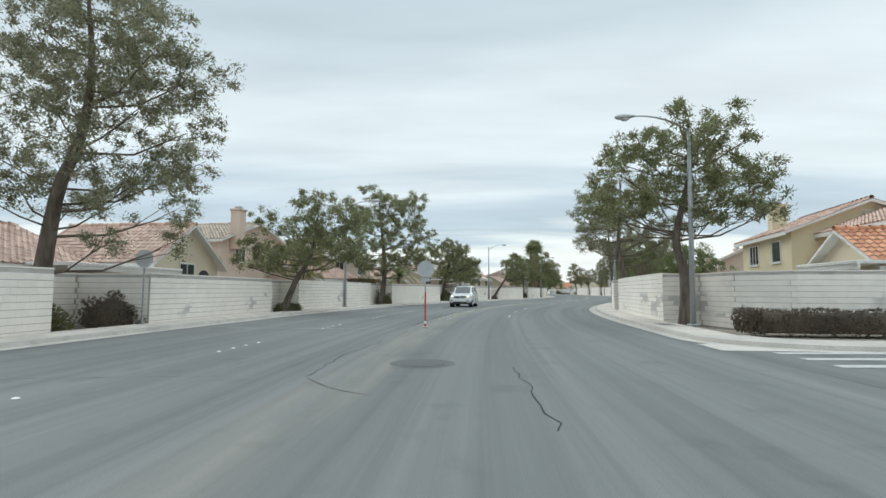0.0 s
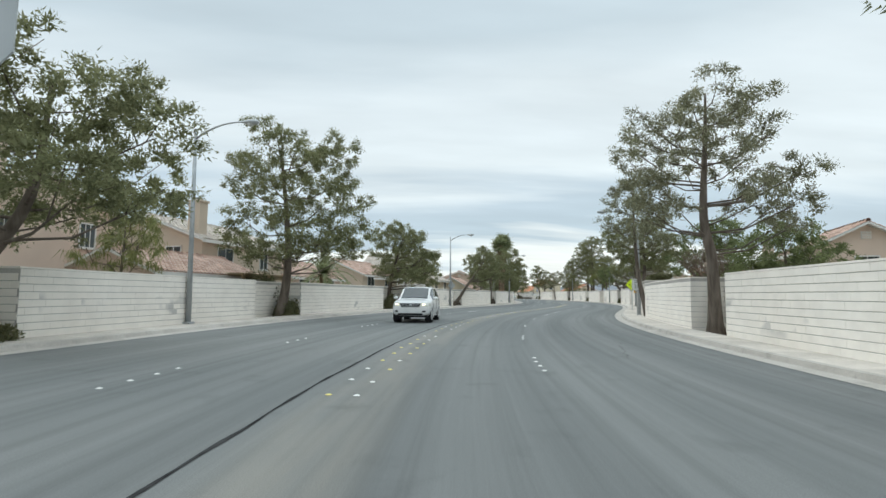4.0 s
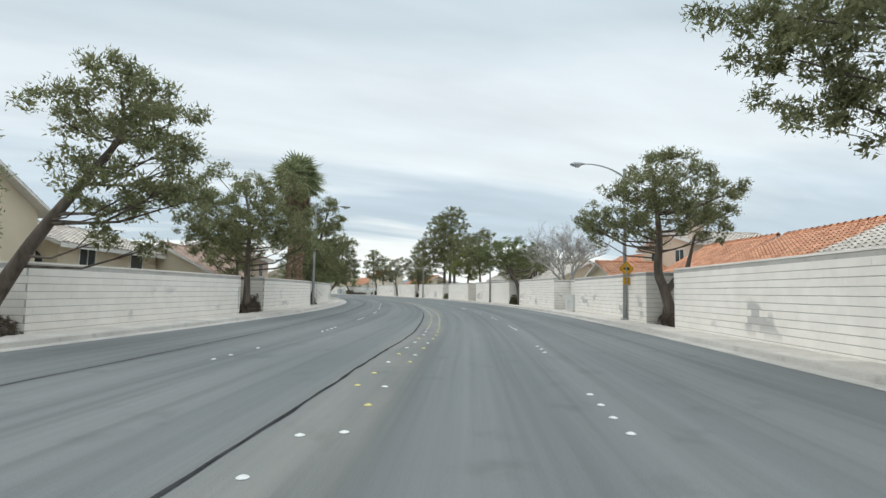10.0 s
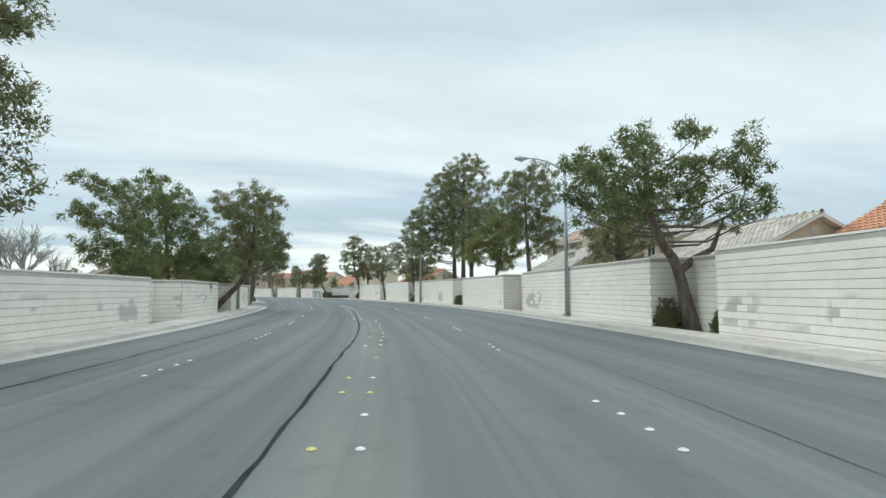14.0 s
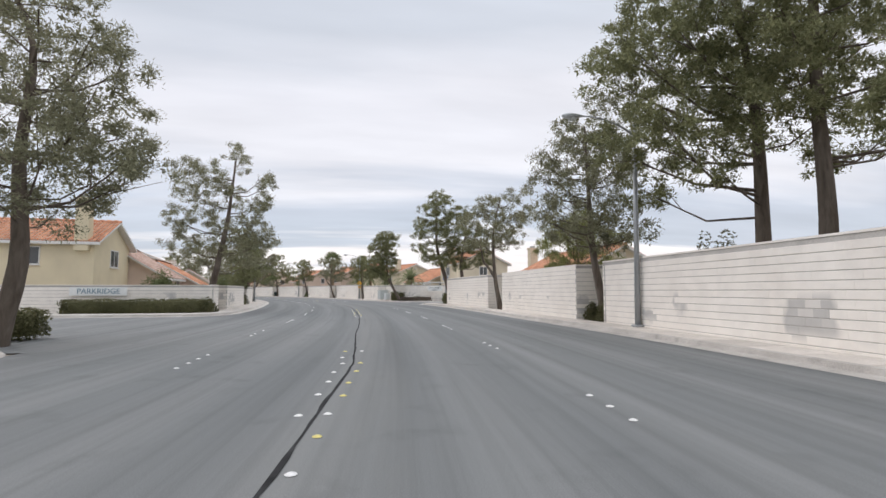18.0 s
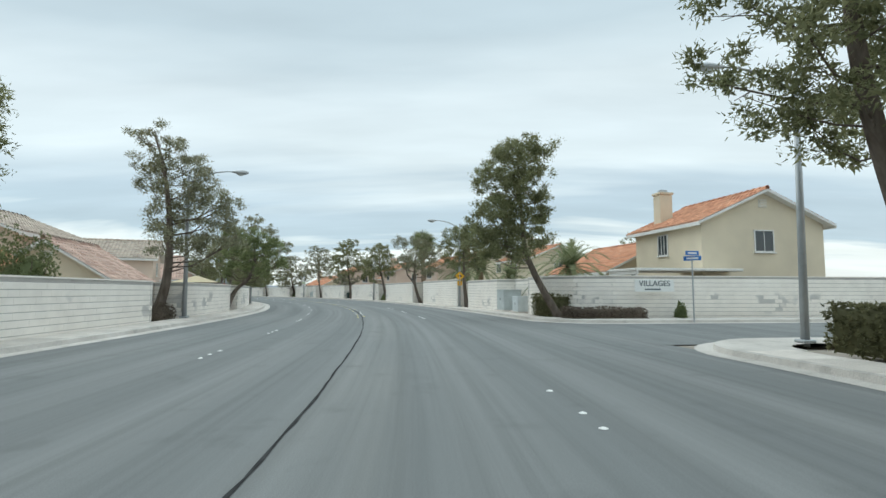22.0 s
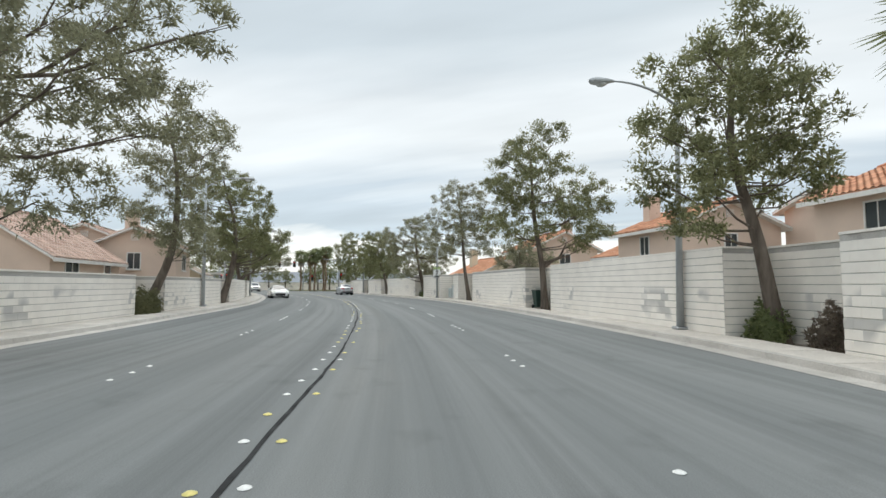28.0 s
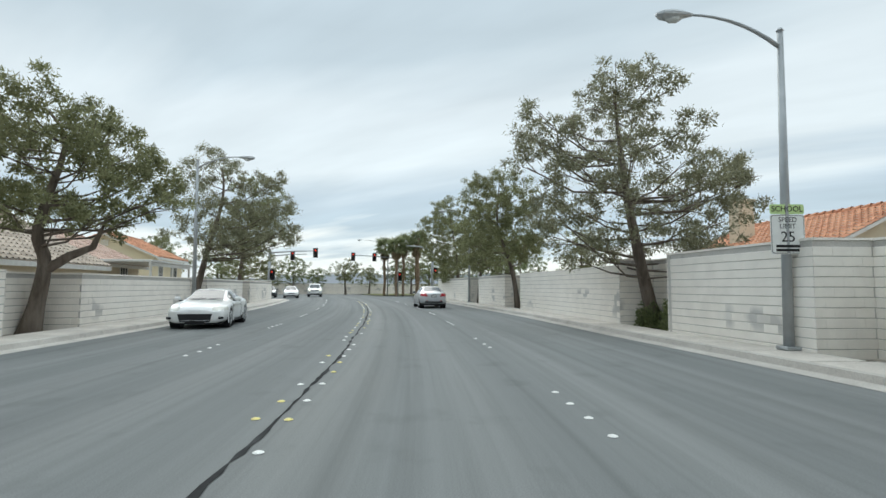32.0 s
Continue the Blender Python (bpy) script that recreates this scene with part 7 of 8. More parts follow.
def house(s, d, ws, wd, eave, ridge, axis, wall, roof, seed=0, turn=0.0, chimney=None, arch=False, label=""):
    """A stucco house with tiled gable roof. ws, wd: size along and across the road; axis: the ridge's run."""
    t = thing("house", place(s, d, 0.0, turn), label or "stucco house with tiled roof behind the block wall", "house")
    a, b = wd / 2, ws / 2
    bm = bmesh.new()
    lo = [bm.verts.new(v) for v in ((-a, -b, -0.1), (a, -b, -0.1), (a, b, -0.1), (-a, b, -0.1))]
    hi = [bm.verts.new(v) for v in ((-a, -b, eave), (a, -b, eave), (a, b, eave), (-a, b, eave))]
    if axis == "y":
        r = [bm.verts.new((0, -b, ridge)), bm.verts.new((0, b, ridge))]
        bm.faces.new((lo[0], lo[1], hi[1], r[0], hi[0]))
        bm.faces.new((lo[2], lo[3], hi[3], r[1], hi[2]))
        bm.faces.new((lo[1], lo[2], hi[2], hi[1]))
        bm.faces.new((lo[3], lo[0], hi[0], hi[3]))
        half, ln = a, 2 * b
    else:
        r = [bm.verts.new((-a, 0, ridge)), bm.verts.new((a, 0, ridge))]
        bm.faces.new((lo[3], lo[0], hi[0], r[0], hi[3]))
        bm.faces.new((lo[1], lo[2], hi[2], r[1], hi[1]))
        bm.faces.new((lo[0], lo[1], hi[1], hi[0]))
        bm.faces.new((lo[2], lo[3], hi[3], hi[2]))
        half, ln = b, 2 * a
    part("wall", bm, wall, t)
    ov = 0.45
    rise = ridge - eave
    slope = math.hypot(half, rise)
    rf = part("roof", bmesh.new(), roof, t)
    deck = bmesh.new()
    for sg in (-1, 1):
        if axis == "y":
            v = Vector((-sg * half, 0, rise)).normalized()
            u = Vector((0, 1, 0))
            o = Vector((sg * half, -ln / 2 - ov, eave)) - v * ov
        else:
            v = Vector((0, -sg * half, rise)).normalized()
            u = Vector((1, 0, 0))
            o = Vector((-ln / 2 - ov, sg * half, eave)) - v * ov
        q = [o, o + u * (ln + 2 * ov), o + u * (ln + 2 * ov) + v * (slope + ov), o + v * (slope + ov)]
        dn = Vector((0, 0, -0.14))
        top = [deck.verts.new(p_) for p_ in q]
        bot = [deck.verts.new(p_ + dn) for p_ in q]
        deck.faces.new(top)
        deck.faces.new(bot[::-1])
        for k in range(4):
            deck.faces.new((top[k], bot[k], bot[(k + 1) % 4], top[(k + 1) % 4]))
        tiles_on(o + Vector((0, 0, 0.015)), u, v, ln + 2 * ov, slope + ov, roof, rf)
        e0, e1 = q[0], q[1]
        c = (e0 + e1) / 2
        part("fascia", box((0.05, ln + 2 * ov, 0.2) if axis == "y" else (ln + 2 * ov, 0.05, 0.2), (c.x, c.y, c.z - 0.11)), M_TRIM, t)
    part("deck", deck, M_TRIM, rf)
    cap_n = max(3, int(ln / 0.4))
    caps = []
    for k in range(cap_n):
        q0, q1 = -ln / 2 - ov + (ln + 2 * ov) * k / cap_n, -ln / 2 - ov + (ln + 2 * ov) * (k + 1.05) / cap_n
        pts = [(0, q0, ridge + 0.07), (0, q1, ridge + 0.03)] if axis == "y" else [(q0, 0, ridge + 0.07), (q1, 0, ridge + 0.03)]
        caps.append(tube(pts, [0.13, 0.1], 7))
    vs, fs = merge(caps)
    ob = part("ridge_tiles", mesh_np("ridge_tiles", [tuple(v) for v in vs], fs, roof), None, rf)
    ob["kind"] = "stuff"
    rng = random.Random(seed + 7)
    road = "x-" if d > 0 else "x+"
    sx = -a if d > 0 else a
    rows = [eave - 1.15] if eave > 3.6 else ([eave - 0.75] if eave > 2.6 else [])
    for z in rows:
        for k in range(max(1, int(ws / 3.6))):
            window(t, sx, -b + ws * (k + 0.5) / max(1, int(ws / 3.6)) + rng.uniform(-0.3, 0.3), z, rng.choice((0.9, 1.2, 1.5)), 1.15, road, rng.choice((1, 2, 2, 3)))
        for k in range(max(1, int(wd / 4.2))):
            window(t, -a + wd * (k + 0.5) / max(1, int(wd / 4.2)), -b, z, rng.choice((0.8, 1.1)), 1.1, "y-", 2)
    if axis == "y" and rise > 1.0:
        vent = part("gable_vent", box((0.5, 0.06, 0.45), (0, -b - 0.02, ridge - 0.75), 0.01), M_TRIM, t)
        for k in range(5):
            part("slat", box((0.44, 0.03, 0.03), (0, -b - 0.06, ridge - 0.92 + 0.085 * k)), wall, vent)
    if arch:
        for k in (-1, 0, 1):
            bm = bmesh.new()
            curve = [(k * 1.5 + 0.62 * math.cos(radians(w)), eave - 1.05 + 0.62 * math.sin(radians(w))) for w in range(0, 181, 20)]
            bm.faces.new([bm.verts.new((q, -b - 0.01, z) if axis == "y" else (sx * 1.003, q, z)) for q, z in curve])
            part("arched_window", bm, M_DARKGLASS, t)
    if chimney:
        cx, cy, top = chimney
        ch = part("chimney", box((0.85, 0.75, top - eave + 0.8), (cx, cy, (top + eave - 0.8) / 2), 0.01), wall, t)
        part("crown", box((1.0, 0.9, 0.14), (cx, cy, top - 0.05), 0.02), wall, ch)
        part("flue", box((0.45, 0.4, 0.22), (cx, cy, top + 0.11), 0.02), M_STEEL, ch)
    return t


def patio_cover(s, d, w, dp, h, mat=None, label="flat white patio cover on posts behind the wall"):
    t = thing("patio_cover", place(s, d, 0.0), label, "patio cover")
    part("roof", box((dp, w, 0.14), (0, 0, h), 0.02), mat or M_TRIM, t)
    part("beam", box((0.1, w, 0.2), (-dp / 2 + 0.1 if d > 0 else dp / 2 - 0.1, 0, h - 0.16), 0.01), mat or M_TRIM, t)
    for k in (-1, 0, 1):
        part("post", box((0.1, 0.1, h), (-dp / 2 + 0.1 if d > 0 else dp / 2 - 0.1, k * (w / 2 - 0.15), h / 2 - 0.1), 0.01), mat or M_TRIM, t)
    return t


def pavilion(s, d, w, dp, eave, top, mat, label):
    """Hip roof on four posts: w along the road, dp across it."""
    t = thing("garden_pavilion", place(s, d, 0.0), label, "pavilion")
    a, b, r = dp / 2, w / 2, max(0.25, (w - dp) / 2)
    bm = bmesh.new()
    lo = [bm.verts.new((x, y, eave)) for x, y in ((-a, -b), (a, -b), (a, b), (-a, b))]
    up = [bm.verts.new((0, -r, top)), bm.verts.new((0, r, top))]
    for f in ((lo[0], lo[1], up[0]), (lo[1], lo[2], up[1], up[0]), (lo[2], lo[3], up[1]), (lo[3], lo[0], up[0], up[1]), (lo[3], lo[2], lo[1], lo[0])):
        bm.faces.new(f)
    rf = part("roof", bm, mat, t)
    for x in (-a, a):
        part("fascia", box((0.06, w + 0.06, 0.14), (x, 0, eave - 0.06), 0.01), M_BRONZE, rf)
    for y in (-b, b):
        part("fascia", box((dp - 0.06, 0.06, 0.14), (0, y, eave - 0.06), 0.01), M_BRONZE, rf)
    for x in (-a + 0.25, a - 0.25):
        for y in (-b + 0.25, b - 0.25):
            part("post", box((0.12, 0.12, eave - 0.02), (x, y, eave / 2 - 0.06), 0.01), M_BRONZE, t)
    return t


PK, OR, PA, TA = M_ROOF_PINK, M_ROOF_ORANGE, M_ROOF_PALE, M_ROOF_TAN
# left side
house(18.1, -20.5, 9.0, 9.0, 2.5, 4.4, "y", M_PEACH, PK, 1, label="single-storey house with pink tile roof and white eaves")
patio_cover(22.0, -14.6, 7.0, 2.2, 2.35)
house(26.3, -17.6, 5.6, 7.0, 2.9, 4.9, "x", M_CREAM, PK, 2, arch=True, label="cream gabled house with two small arched windows")
house(39.0, -22.4, 9.0, 7.5, 5.3, 6.9, "x", M_PEACH, TA, 3, chimney=(4.2, -3.2, 7.6), label="two-storey peach house with tan tile roof and chimney")
house(44.0, -16.4, 8.5, 5.0, 2.5, 3.5, "y", M_PEACH, PK, 4, label="low house with red-pink tile roof and deep eaves")
patio_cover(47.0, -13.4, 5.0, 2.0, 2.4, M_DEADPALM, "brown timber patio cover on posts behind the wall")
house(50.5, -21.0, 9.0, 8.5, 4.8, 6.3, "y", M_BEIGE, PA, 5, chimney=(3.4, -4.0, 7.2), label="two-storey beige house with pale tile roof")
patio_cover(69.0, -14.4, 3.4, 2.8, 2.9, label="white garden pavilion roof on posts behind the wall")
patio_cover(72.8, -13.8, 3.0, 2.0, 2.4)
house(61.0, -21.5, 8.0, 7.0, 2.9, 4.3, "y", M_PEACH, PK, 6, label="single-storey house with pink tile roof")
house(73.5, -22.0, 8.0, 7.5, 3.6, 5.1, "y", M_BEIGE, PK, 7, label="house with salmon tile roof above the wall")
house(83.2, -20.8, 5.6, 7.5, 4.8, 6.4, "x", M_CREAM, PA, 8, label="two-storey cream gabled house with pale tile roof")
house(92.4, -19.9, 8.6, 5.6, 3.5, 4.5, "y", M_CREAM, PA, 9, arch=True, label="pale cream house with three dark arched openings")
house(101.0, -16.8, 6.0, 6.5, 2.3, 4.1, "y", M_CREAM, PK, 10, label="low cream gabled house with pink tile roof")
house(113.0, -17.5, 7.0, 7.0, 4.2, 5.4, "y", M_PEACH, PK, 11, label="peach house half hidden by pines")
house(147.0, -16.0, 9.0, 7.0, 2.4, 3.8, "y", M_CREAM, OR, 12, label="low house with red-orange tile roof")
house(183.6, -21.4, 7.0, 7.6, 4.9, 6.5, "x", M_YELLOWST, OR, 13, chimney=(3.1, -3.5, 7.7), label="two-storey yellow house with chimney and orange tile roof")
house(192.0, -18.8, 8.0, 7.5, 2.7, 5.0, "y", M_PEACH, PK, 14, chimney=(-2.6, -3.4, 5.6), label="house with pink tile roof and chimney")
house(200.0, -17.2, 7.0, 7.0, 2.2, 4.2, "y", M_PEACH, OR, 15, chimney=(-2.4, -3.0, 5.2), label="low house with orange tile roof and chimney")
house(214.5, -21.4, 8.0, 7.5, 4.5, 6.0, "y", M_BEIGE, TA, 16, label="two-storey beige house with tan tile roof")
house(212.0, -15.8, 5.0, 6.0, 2.0, 3.9, "y", M_CREAM, PK, 17, label="low cream gabled house with pink tile roof")
house(240.2, -20.6, 5.6, 7.2, 4.6, 6.2, "x", M_PEACH, TA, 18, chimney=(3.1, 3.2, 5.6), label="two-storey peach gabled house with tan tile roof and chimney")
house(253.6, -18.8, 11.6, 7.4, 2.8, 5.5, "x", M_PEACH, PK, 19, label="peach house with long pink tile roof")
pavilion(234.8, -12.9, 6.6, 3.8, 2.1, 2.75, M_CANVAS, "beige hip-roofed garden pavilion on dark posts behind the wall")
house(274.0, -19.6, 9.0, 8.0, 3.0, 5.6, "y", M_PEACH, PK, 20, label="peach house with pink tile roof")
house(287.0, -19.0, 8.0, 7.5, 4.2, 5.8, "y", M_PEACH, PK, 21, chimney=(3.0, -3.6, 6.8), label="two-storey peach house with pink tile roof and chimney")
house(283.5, -15.2, 5.0, 5.5, 4.2, 5.5, "y", M_PEACH, PK, 22, label="two-storey pink gabled house")
house(299.0, -16.8, 9.0, 8.0, 2.5, 4.6, "y", M_CREAM, TA, 23, label="low cream house with tan tile roof")
house(325.0, -19.6, 7.5, 7.0, 3.8, 5.4, "y", M_YELLOWST, OR, 24, arch=True, label="yellow house with arched window")
patio_cover(310.0, -13.0, 6.5, 3.2, 2.7)
house(309.0, -18.0, 8.0, 7.0, 2.8, 4.4, "y", M_CREAM, PK, 25, label="cream house behind a white patio cover")
# right side
house(37.0, 22.5, 8.0, 7.5, 4.9, 6.4, "y", M_YELLOWST, PK, 31, chimney=(-2.6, 1.0, 7.0), label="two-storey yellow-cream house with pink tile roof")
house(29.5, 23.5, 6.5, 6.5, 4.7, 6.0, "y", M_YELLOWST, PK, 32, label="two-storey cream house with pink tile roof")
house(24.0, 20.4, 4.5, 6.0, 2.6, 4.0, "x", M_CREAM, OR, 33, label="low house wing with orange tile roof and white eave")
patio_cover(23.0, 17.2, 4.0, 2.4, 2.5)
house(58.0, 22.0, 6.0, 5.5, 4.4, 5.8, "y", M_PEACH, PK, 34, label="distant peach gabled house")
house(95.0, 19.4, 6.5, 6.5, 2.9, 4.7, "y", M_CREAM, OR, 35, label="low house with orange tile roof behind the wall")
house(87.4, 19.6, 8.4, 7.5, 2.9, 4.7, "y", M_CREAM, OR, 36, label="low house with salmon-orange tile roof")
house(79.0, 17.6, 7.6, 7.0, 2.7, 4.25, "y", M_CREAM, PA, 57, label="low house with pale tile roof close behind the wall")
house(80.6, 24.8, 5.4, 6.8, 4.8, 6.2, "y", M_PEACH, PA, 37, chimney=(-2.6, -1.0, 6.9), label="two-storey peach house with pale tile roof")
house(104.8, 24.4, 8.0, 8.0, 5.5, 6.6, "x", M_BEIGE, PA, 38, chimney=(-3.5, -3.6, 7.4), label="two-storey grey-beige house with pale tile roof")
house(116.0, 24.5, 7.0, 6.5, 3.8, 5.5, "y", M_PEACH, OR, 39, label="house with orange tile roof behind bare trees")
house(105.4, 17.8, 6.5, 5.5, 2.5, 4.0, "x", M_CREAM, OR, 40, label="cream house with orange tile roof behind the wall")
house(135.5, 26.0, 8.0, 8.0, 5.2, 6.4, "y", M_BEIGE, PA, 41, label="two-storey beige house with pale tile roof")
house(123.5, 20.8, 8.0, 7.5, 3.1, 4.9, "y", M_CREAM, PA, 42, label="house with broad pale tile roof behind the wall")
house(148.5, 26.5, 7.5, 7.0, 6.6, 8.0, "y", M_CREAM, PK, 43, label="tall two-storey cream house with pink tile roof")
house(143.0, 21.6, 7.0, 7.0, 3.4, 5.3, "y", M_CREAM, PA, 44, label="house with broad pale tile roof behind the wall")
house(189.0, 22.6, 6.5, 7.0, 3.0, 4.8, "y", M_CREAM, OR, 45, chimney=(-2.4, 2.2, 6.0), label="house with orange tile roof and chimney")
house(179.5, 18.8, 12.0, 7.0, 2.9, 4.7, "y", M_CREAM, OR, 46, label="house with red-orange tile roof behind desert trees")
house(209.1, 21.4, 6.6, 7.6, 5.3, 7.0, "y", M_CREAM, OR, 47, chimney=(-2.6, 2.0, 7.7), label="two-storey cream house with orange tile roof and chimney")
house(217.0, 20.4, 9.0, 8.5, 2.9, 4.9, "y", M_CREAM, OR, 48, label="cream house wing with orange tile roof")
patio_cover(206.5, 16.2, 3.0, 6.0, 2.5)
house(233.5, 23.0, 7.0, 7.0, 5.0, 6.4, "y", M_CREAM, OR, 49, chimney=(-3.2, -2.6, 7.2), label="two-storey cream gabled house")
house(249.0, 25.0, 7.0, 7.0, 5.8, 7.3, "y", M_CREAM, OR, 50, label="two-storey cream house with orange tile roof")
house(269.0, 21.6, 6.5, 7.0, 5.0, 6.4, "y", M_PEACH, OR, 51, chimney=(-1.4, 2.4, 7.4), label="two-storey peach house with orange tile roof")
house(255.8, 22.8, 5.8, 7.6, 5.1, 6.6, "y", M_PEACH, OR, 52, label="peach house with large orange tile roof")
house(286.4, 20.6, 5.8, 7.0, 4.9, 6.5, "y", M_PEACH, OR, 53, chimney=(0.6, -2.2, 7.4), label="two-storey cream house with orange tile roof and chimney")
house(263.0, 29.0, 7.0, 7.0, 6.0, 7.2, "x", M_PEACH, OR, 54, label="two-storey peach house with orange tile roof")
house(299.5, 20.6, 9.0, 8.0, 2.8, 4.7, "y", M_CREAM, OR, 55, chimney=(-2.0, 2.0, 5.8), label="house with broad orange tile roof behind the wall")
house(278.8, 26.0, 6.5, 7.0, 4.0, 5.4, "y", M_CREAM, OR, 56, label="house with orange tile roof and chimney")

# ---- vehicles ----
M_TYRE = plain("tyre_rubber", (0.025, 0.025, 0.026), 0.8)
M_RIM = plain("alloy_rim", (0.45, 0.46, 0.47), 0.3, 0.8)
M_TAIL = plain("tail_lamp_red", (0.42, 0.02, 0.03), 0.15, spec=0.6)
M_HEADLAMP = plain("headlamp_clear", (0.62, 0.62, 0.56), 0.1, spec=0.7)
M_CARBLACK = plain("black_plastic", (0.02, 0.02, 0.022), 0.5)
M_BULB = Mat("lit_headlamp_bulb", 0.3)
M_BULB.color((0.9, 0.85, 0.6))
M_BULB.b.inputs["Emission Color"].default_value = (1.0, 0.93, 0.62, 1)
M_BULB.b.inputs["Emission Strength"].default_value = 1.6
M_BULB = M_BULB.m
M_CARGLASS = plain("car_glass", (0.05, 0.058, 0.062), 0.04, spec=0.9)


def car_paint(name, c, metal):
    k = Mat(name, 0.28, metal, 0.5)
    k.color(k.mix(1.0, c, k.ramp(k.noise(3, 4), (0.3, 0.94), (0.7, 1.03)), "MULTIPLY"))
    k.b.inputs["Coat Weight"].default_value, k.b.inputs["Coat Roughness"].default_value = 0.8, 0.05
    return k.m


def smoothed(a, times=2):
    a = np.array(a, float)
    for _ in range(times):
        a[1:-1] = 0.25 * a[:-2] + 0.5 * a[1:-1] + 0.25 * a[2:]
    return a


def car(m, shape, paint, label, name="car", far=False):
    """A car body swept through stations (y, half width, sill z, belt z, top z, half width of the top); glass, lamps and doors are cut out of that skin."""
    t = thing(name, m, label, "car")
    rw, axles, st = shape["wheel"], shape["axles"], np.array(shape["stations"], float)
    y0, y1 = st[0, 0], st[-1, 0]
    ys = np.linspace(y0, y1, 81 if not far else 41)
    W, Z0, ZB, ZR, WR = (smoothed(np.interp(ys, st[:, 0], st[:, k]), 2) for k in range(1, 6))
    hw = W.max()
    seg = (2, 2, 5, 4, 1, 7, 2, 3, 3)
    rings = []
    for w, z0, zb, zr, wr in zip(W, Z0, ZB, ZR, WR):
        key = [(0, z0), (0.80 * w, z0), (0.955 * w, z0 + 0.09), (w, z0 + 0.5 * (zb - z0)), (0.99 * w, zb - 0.10), (0.955 * w, zb), (wr + 0.02, max(zb + 0.01, zr - 0.075)), (wr * 0.90, max(zb + 0.015, zr - 0.018)),
               (wr * 0.5, zr + 0.008), (0, zr + 0.015)]
        row = []
        for (a, b), (c, e), n in zip(key, key[1:], seg):
            row += [(a + (c - a) * k / n, b + (e - b) * k / n) for k in range(n)]
        row.append(key[-1])
        q = np.array(row)
        q[1:-1] = np.where(np.arange(1, len(q) - 1)[:, None] < 19, 0.2 * q[:-2] + 0.6 * q[1:-1] + 0.2 * q[2:], q[1:-1])
        rings.append(q)
    half = np.stack(rings)
    npt = half.shape[1]
    full = np.concatenate([half, half[:, -2:0:-1] * np.array([-1, 1])], 1)
    nr, nc = full.shape[:2]
    V = np.stack([full[..., 0], np.repeat(ys[:, None], nc, 1), full[..., 1]], -1)
    # domed ends
    ends = []
    for ring, y, sg in ((V[0], y0, -1), (V[-1], y1, 1)):
        c = np.array([0, y, ring[:, 2].mean()])
        rows = [ring]
        for q, out in ((0.93, 0.035), (0.8, 0.06), (0.55, 0.08), (0.25, 0.09)):
            k = c + (ring - c) * np.array([q, 1, q])
            k[:, 1] = y + sg * out * shape.get("nose", 1.0)
            rows.append(k)
        ends.append(rows)
    groups = {}

    def add(key, quad):
        vs, fs = groups.setdefault(key, ([], []))
        b = len(vs)
        vs.extend(tuple(v) for v in quad)
        fs.append(tuple(range(b, b + len(quad))))

    belt, rail, roof_in = 14, 21, 23
    g = shape
    for i in range(nr - 1):
        yc = (ys[i] + ys[i + 1]) / 2
        for j in range(nc):
            j2 = (j + 1) % nc
            quad = [V[i, j], V[i, j2], V[i + 1, j2], V[i + 1, j]]
            c = sum(quad) / 4
            jj = j if j < npt - 1 else nc - 1 - j
            side = "right" if c[0] > 0 else "left"
            if abs(c[0]) > 0.55 * hw and any((c[1] - a) ** 2 + (c[2] - rw) ** 2 < (rw * 1.13) ** 2 for a in axles):
                continue
            key = ("body", "")
            if belt <= jj < rail and ZR[i] - ZB[i] > 0.17:
                f = (jj - belt) / (rail - belt)
                for k, (a, b) in enumerate(g["side_glass"]):
                    if a < yc < b and 0.05 < f < 0.86:
                        key = ("side_window", side + str(k))
            elif jj >= roof_in and g["screen"][0] < yc < g["screen"][1]:
                key = ("windscreen", "")
            elif jj >= roof_in and g["back_glass"][0] < yc < g["back_glass"][1]:
                key = ("rear_window", "")
            if key[0] == "body":
                if c[1] > y1 - g["head_l"] and g["head_z"][0] < c[2] < g["head_z"][1] and abs(c[0]) > g["head_x"]:
                    key = ("headlamp", side)
                elif c[1] < y0 + g["tail_l"] and g["tail_z"][0] < c[2] < g["tail_z"][1] and abs(c[0]) > g["tail_x"]:
                    key = ("tail_lamp", side)
            add(key, quad)
    for e, (rows, sg) in enumerate(zip(ends, (-1, 1))):
        for a, b in zip(rows, rows[1:]):
            for j in range(nc):
                j2 = (j + 1) % nc
                quad = [a[j], a[j2], b[j2], b[j]][::sg]
                c = sum(quad) / 4
                key = ("body", "")
                side = "right" if c[0] > 0 else "left"
                if sg > 0 and g["head_z"][0] < c[2] < g["head_z"][1] and abs(c[0]) > g["head_x"]:
                    key = ("headlamp", side)
                if sg < 0 and g["tail_z"][0] < c[2] < g["tail_z"][1] and abs(c[0]) > g["tail_x"]:
                    key = ("tail_lamp", side)
                add(key, quad)
        add(("body", ""), list(rows[-1])[::sg])
    mats = {"body": paint, "side_window": M_CARGLASS, "windscreen": M_CARGLASS, "rear_window": M_CARGLASS, "headlamp": M_HEADLAMP, "tail_lamp": M_TAIL}
    lamps = {}
    for (nm, side), (vs, fs) in groups.items():
        bm = bmesh.new()
        bv = [bm.verts.new(v) for v in vs]
        for f in fs:
            bm.faces.new([bv[k] for k in f])
        bmesh.ops.remove_doubles(bm, verts=bm.verts[:], dist=0.0008)
        ob = part(nm, bm, mats[nm], t, smooth=True)
        lamps[(nm, side)] = ob
    # seams of doors, handles, mirrors
    mid_z = g["belt_z"]
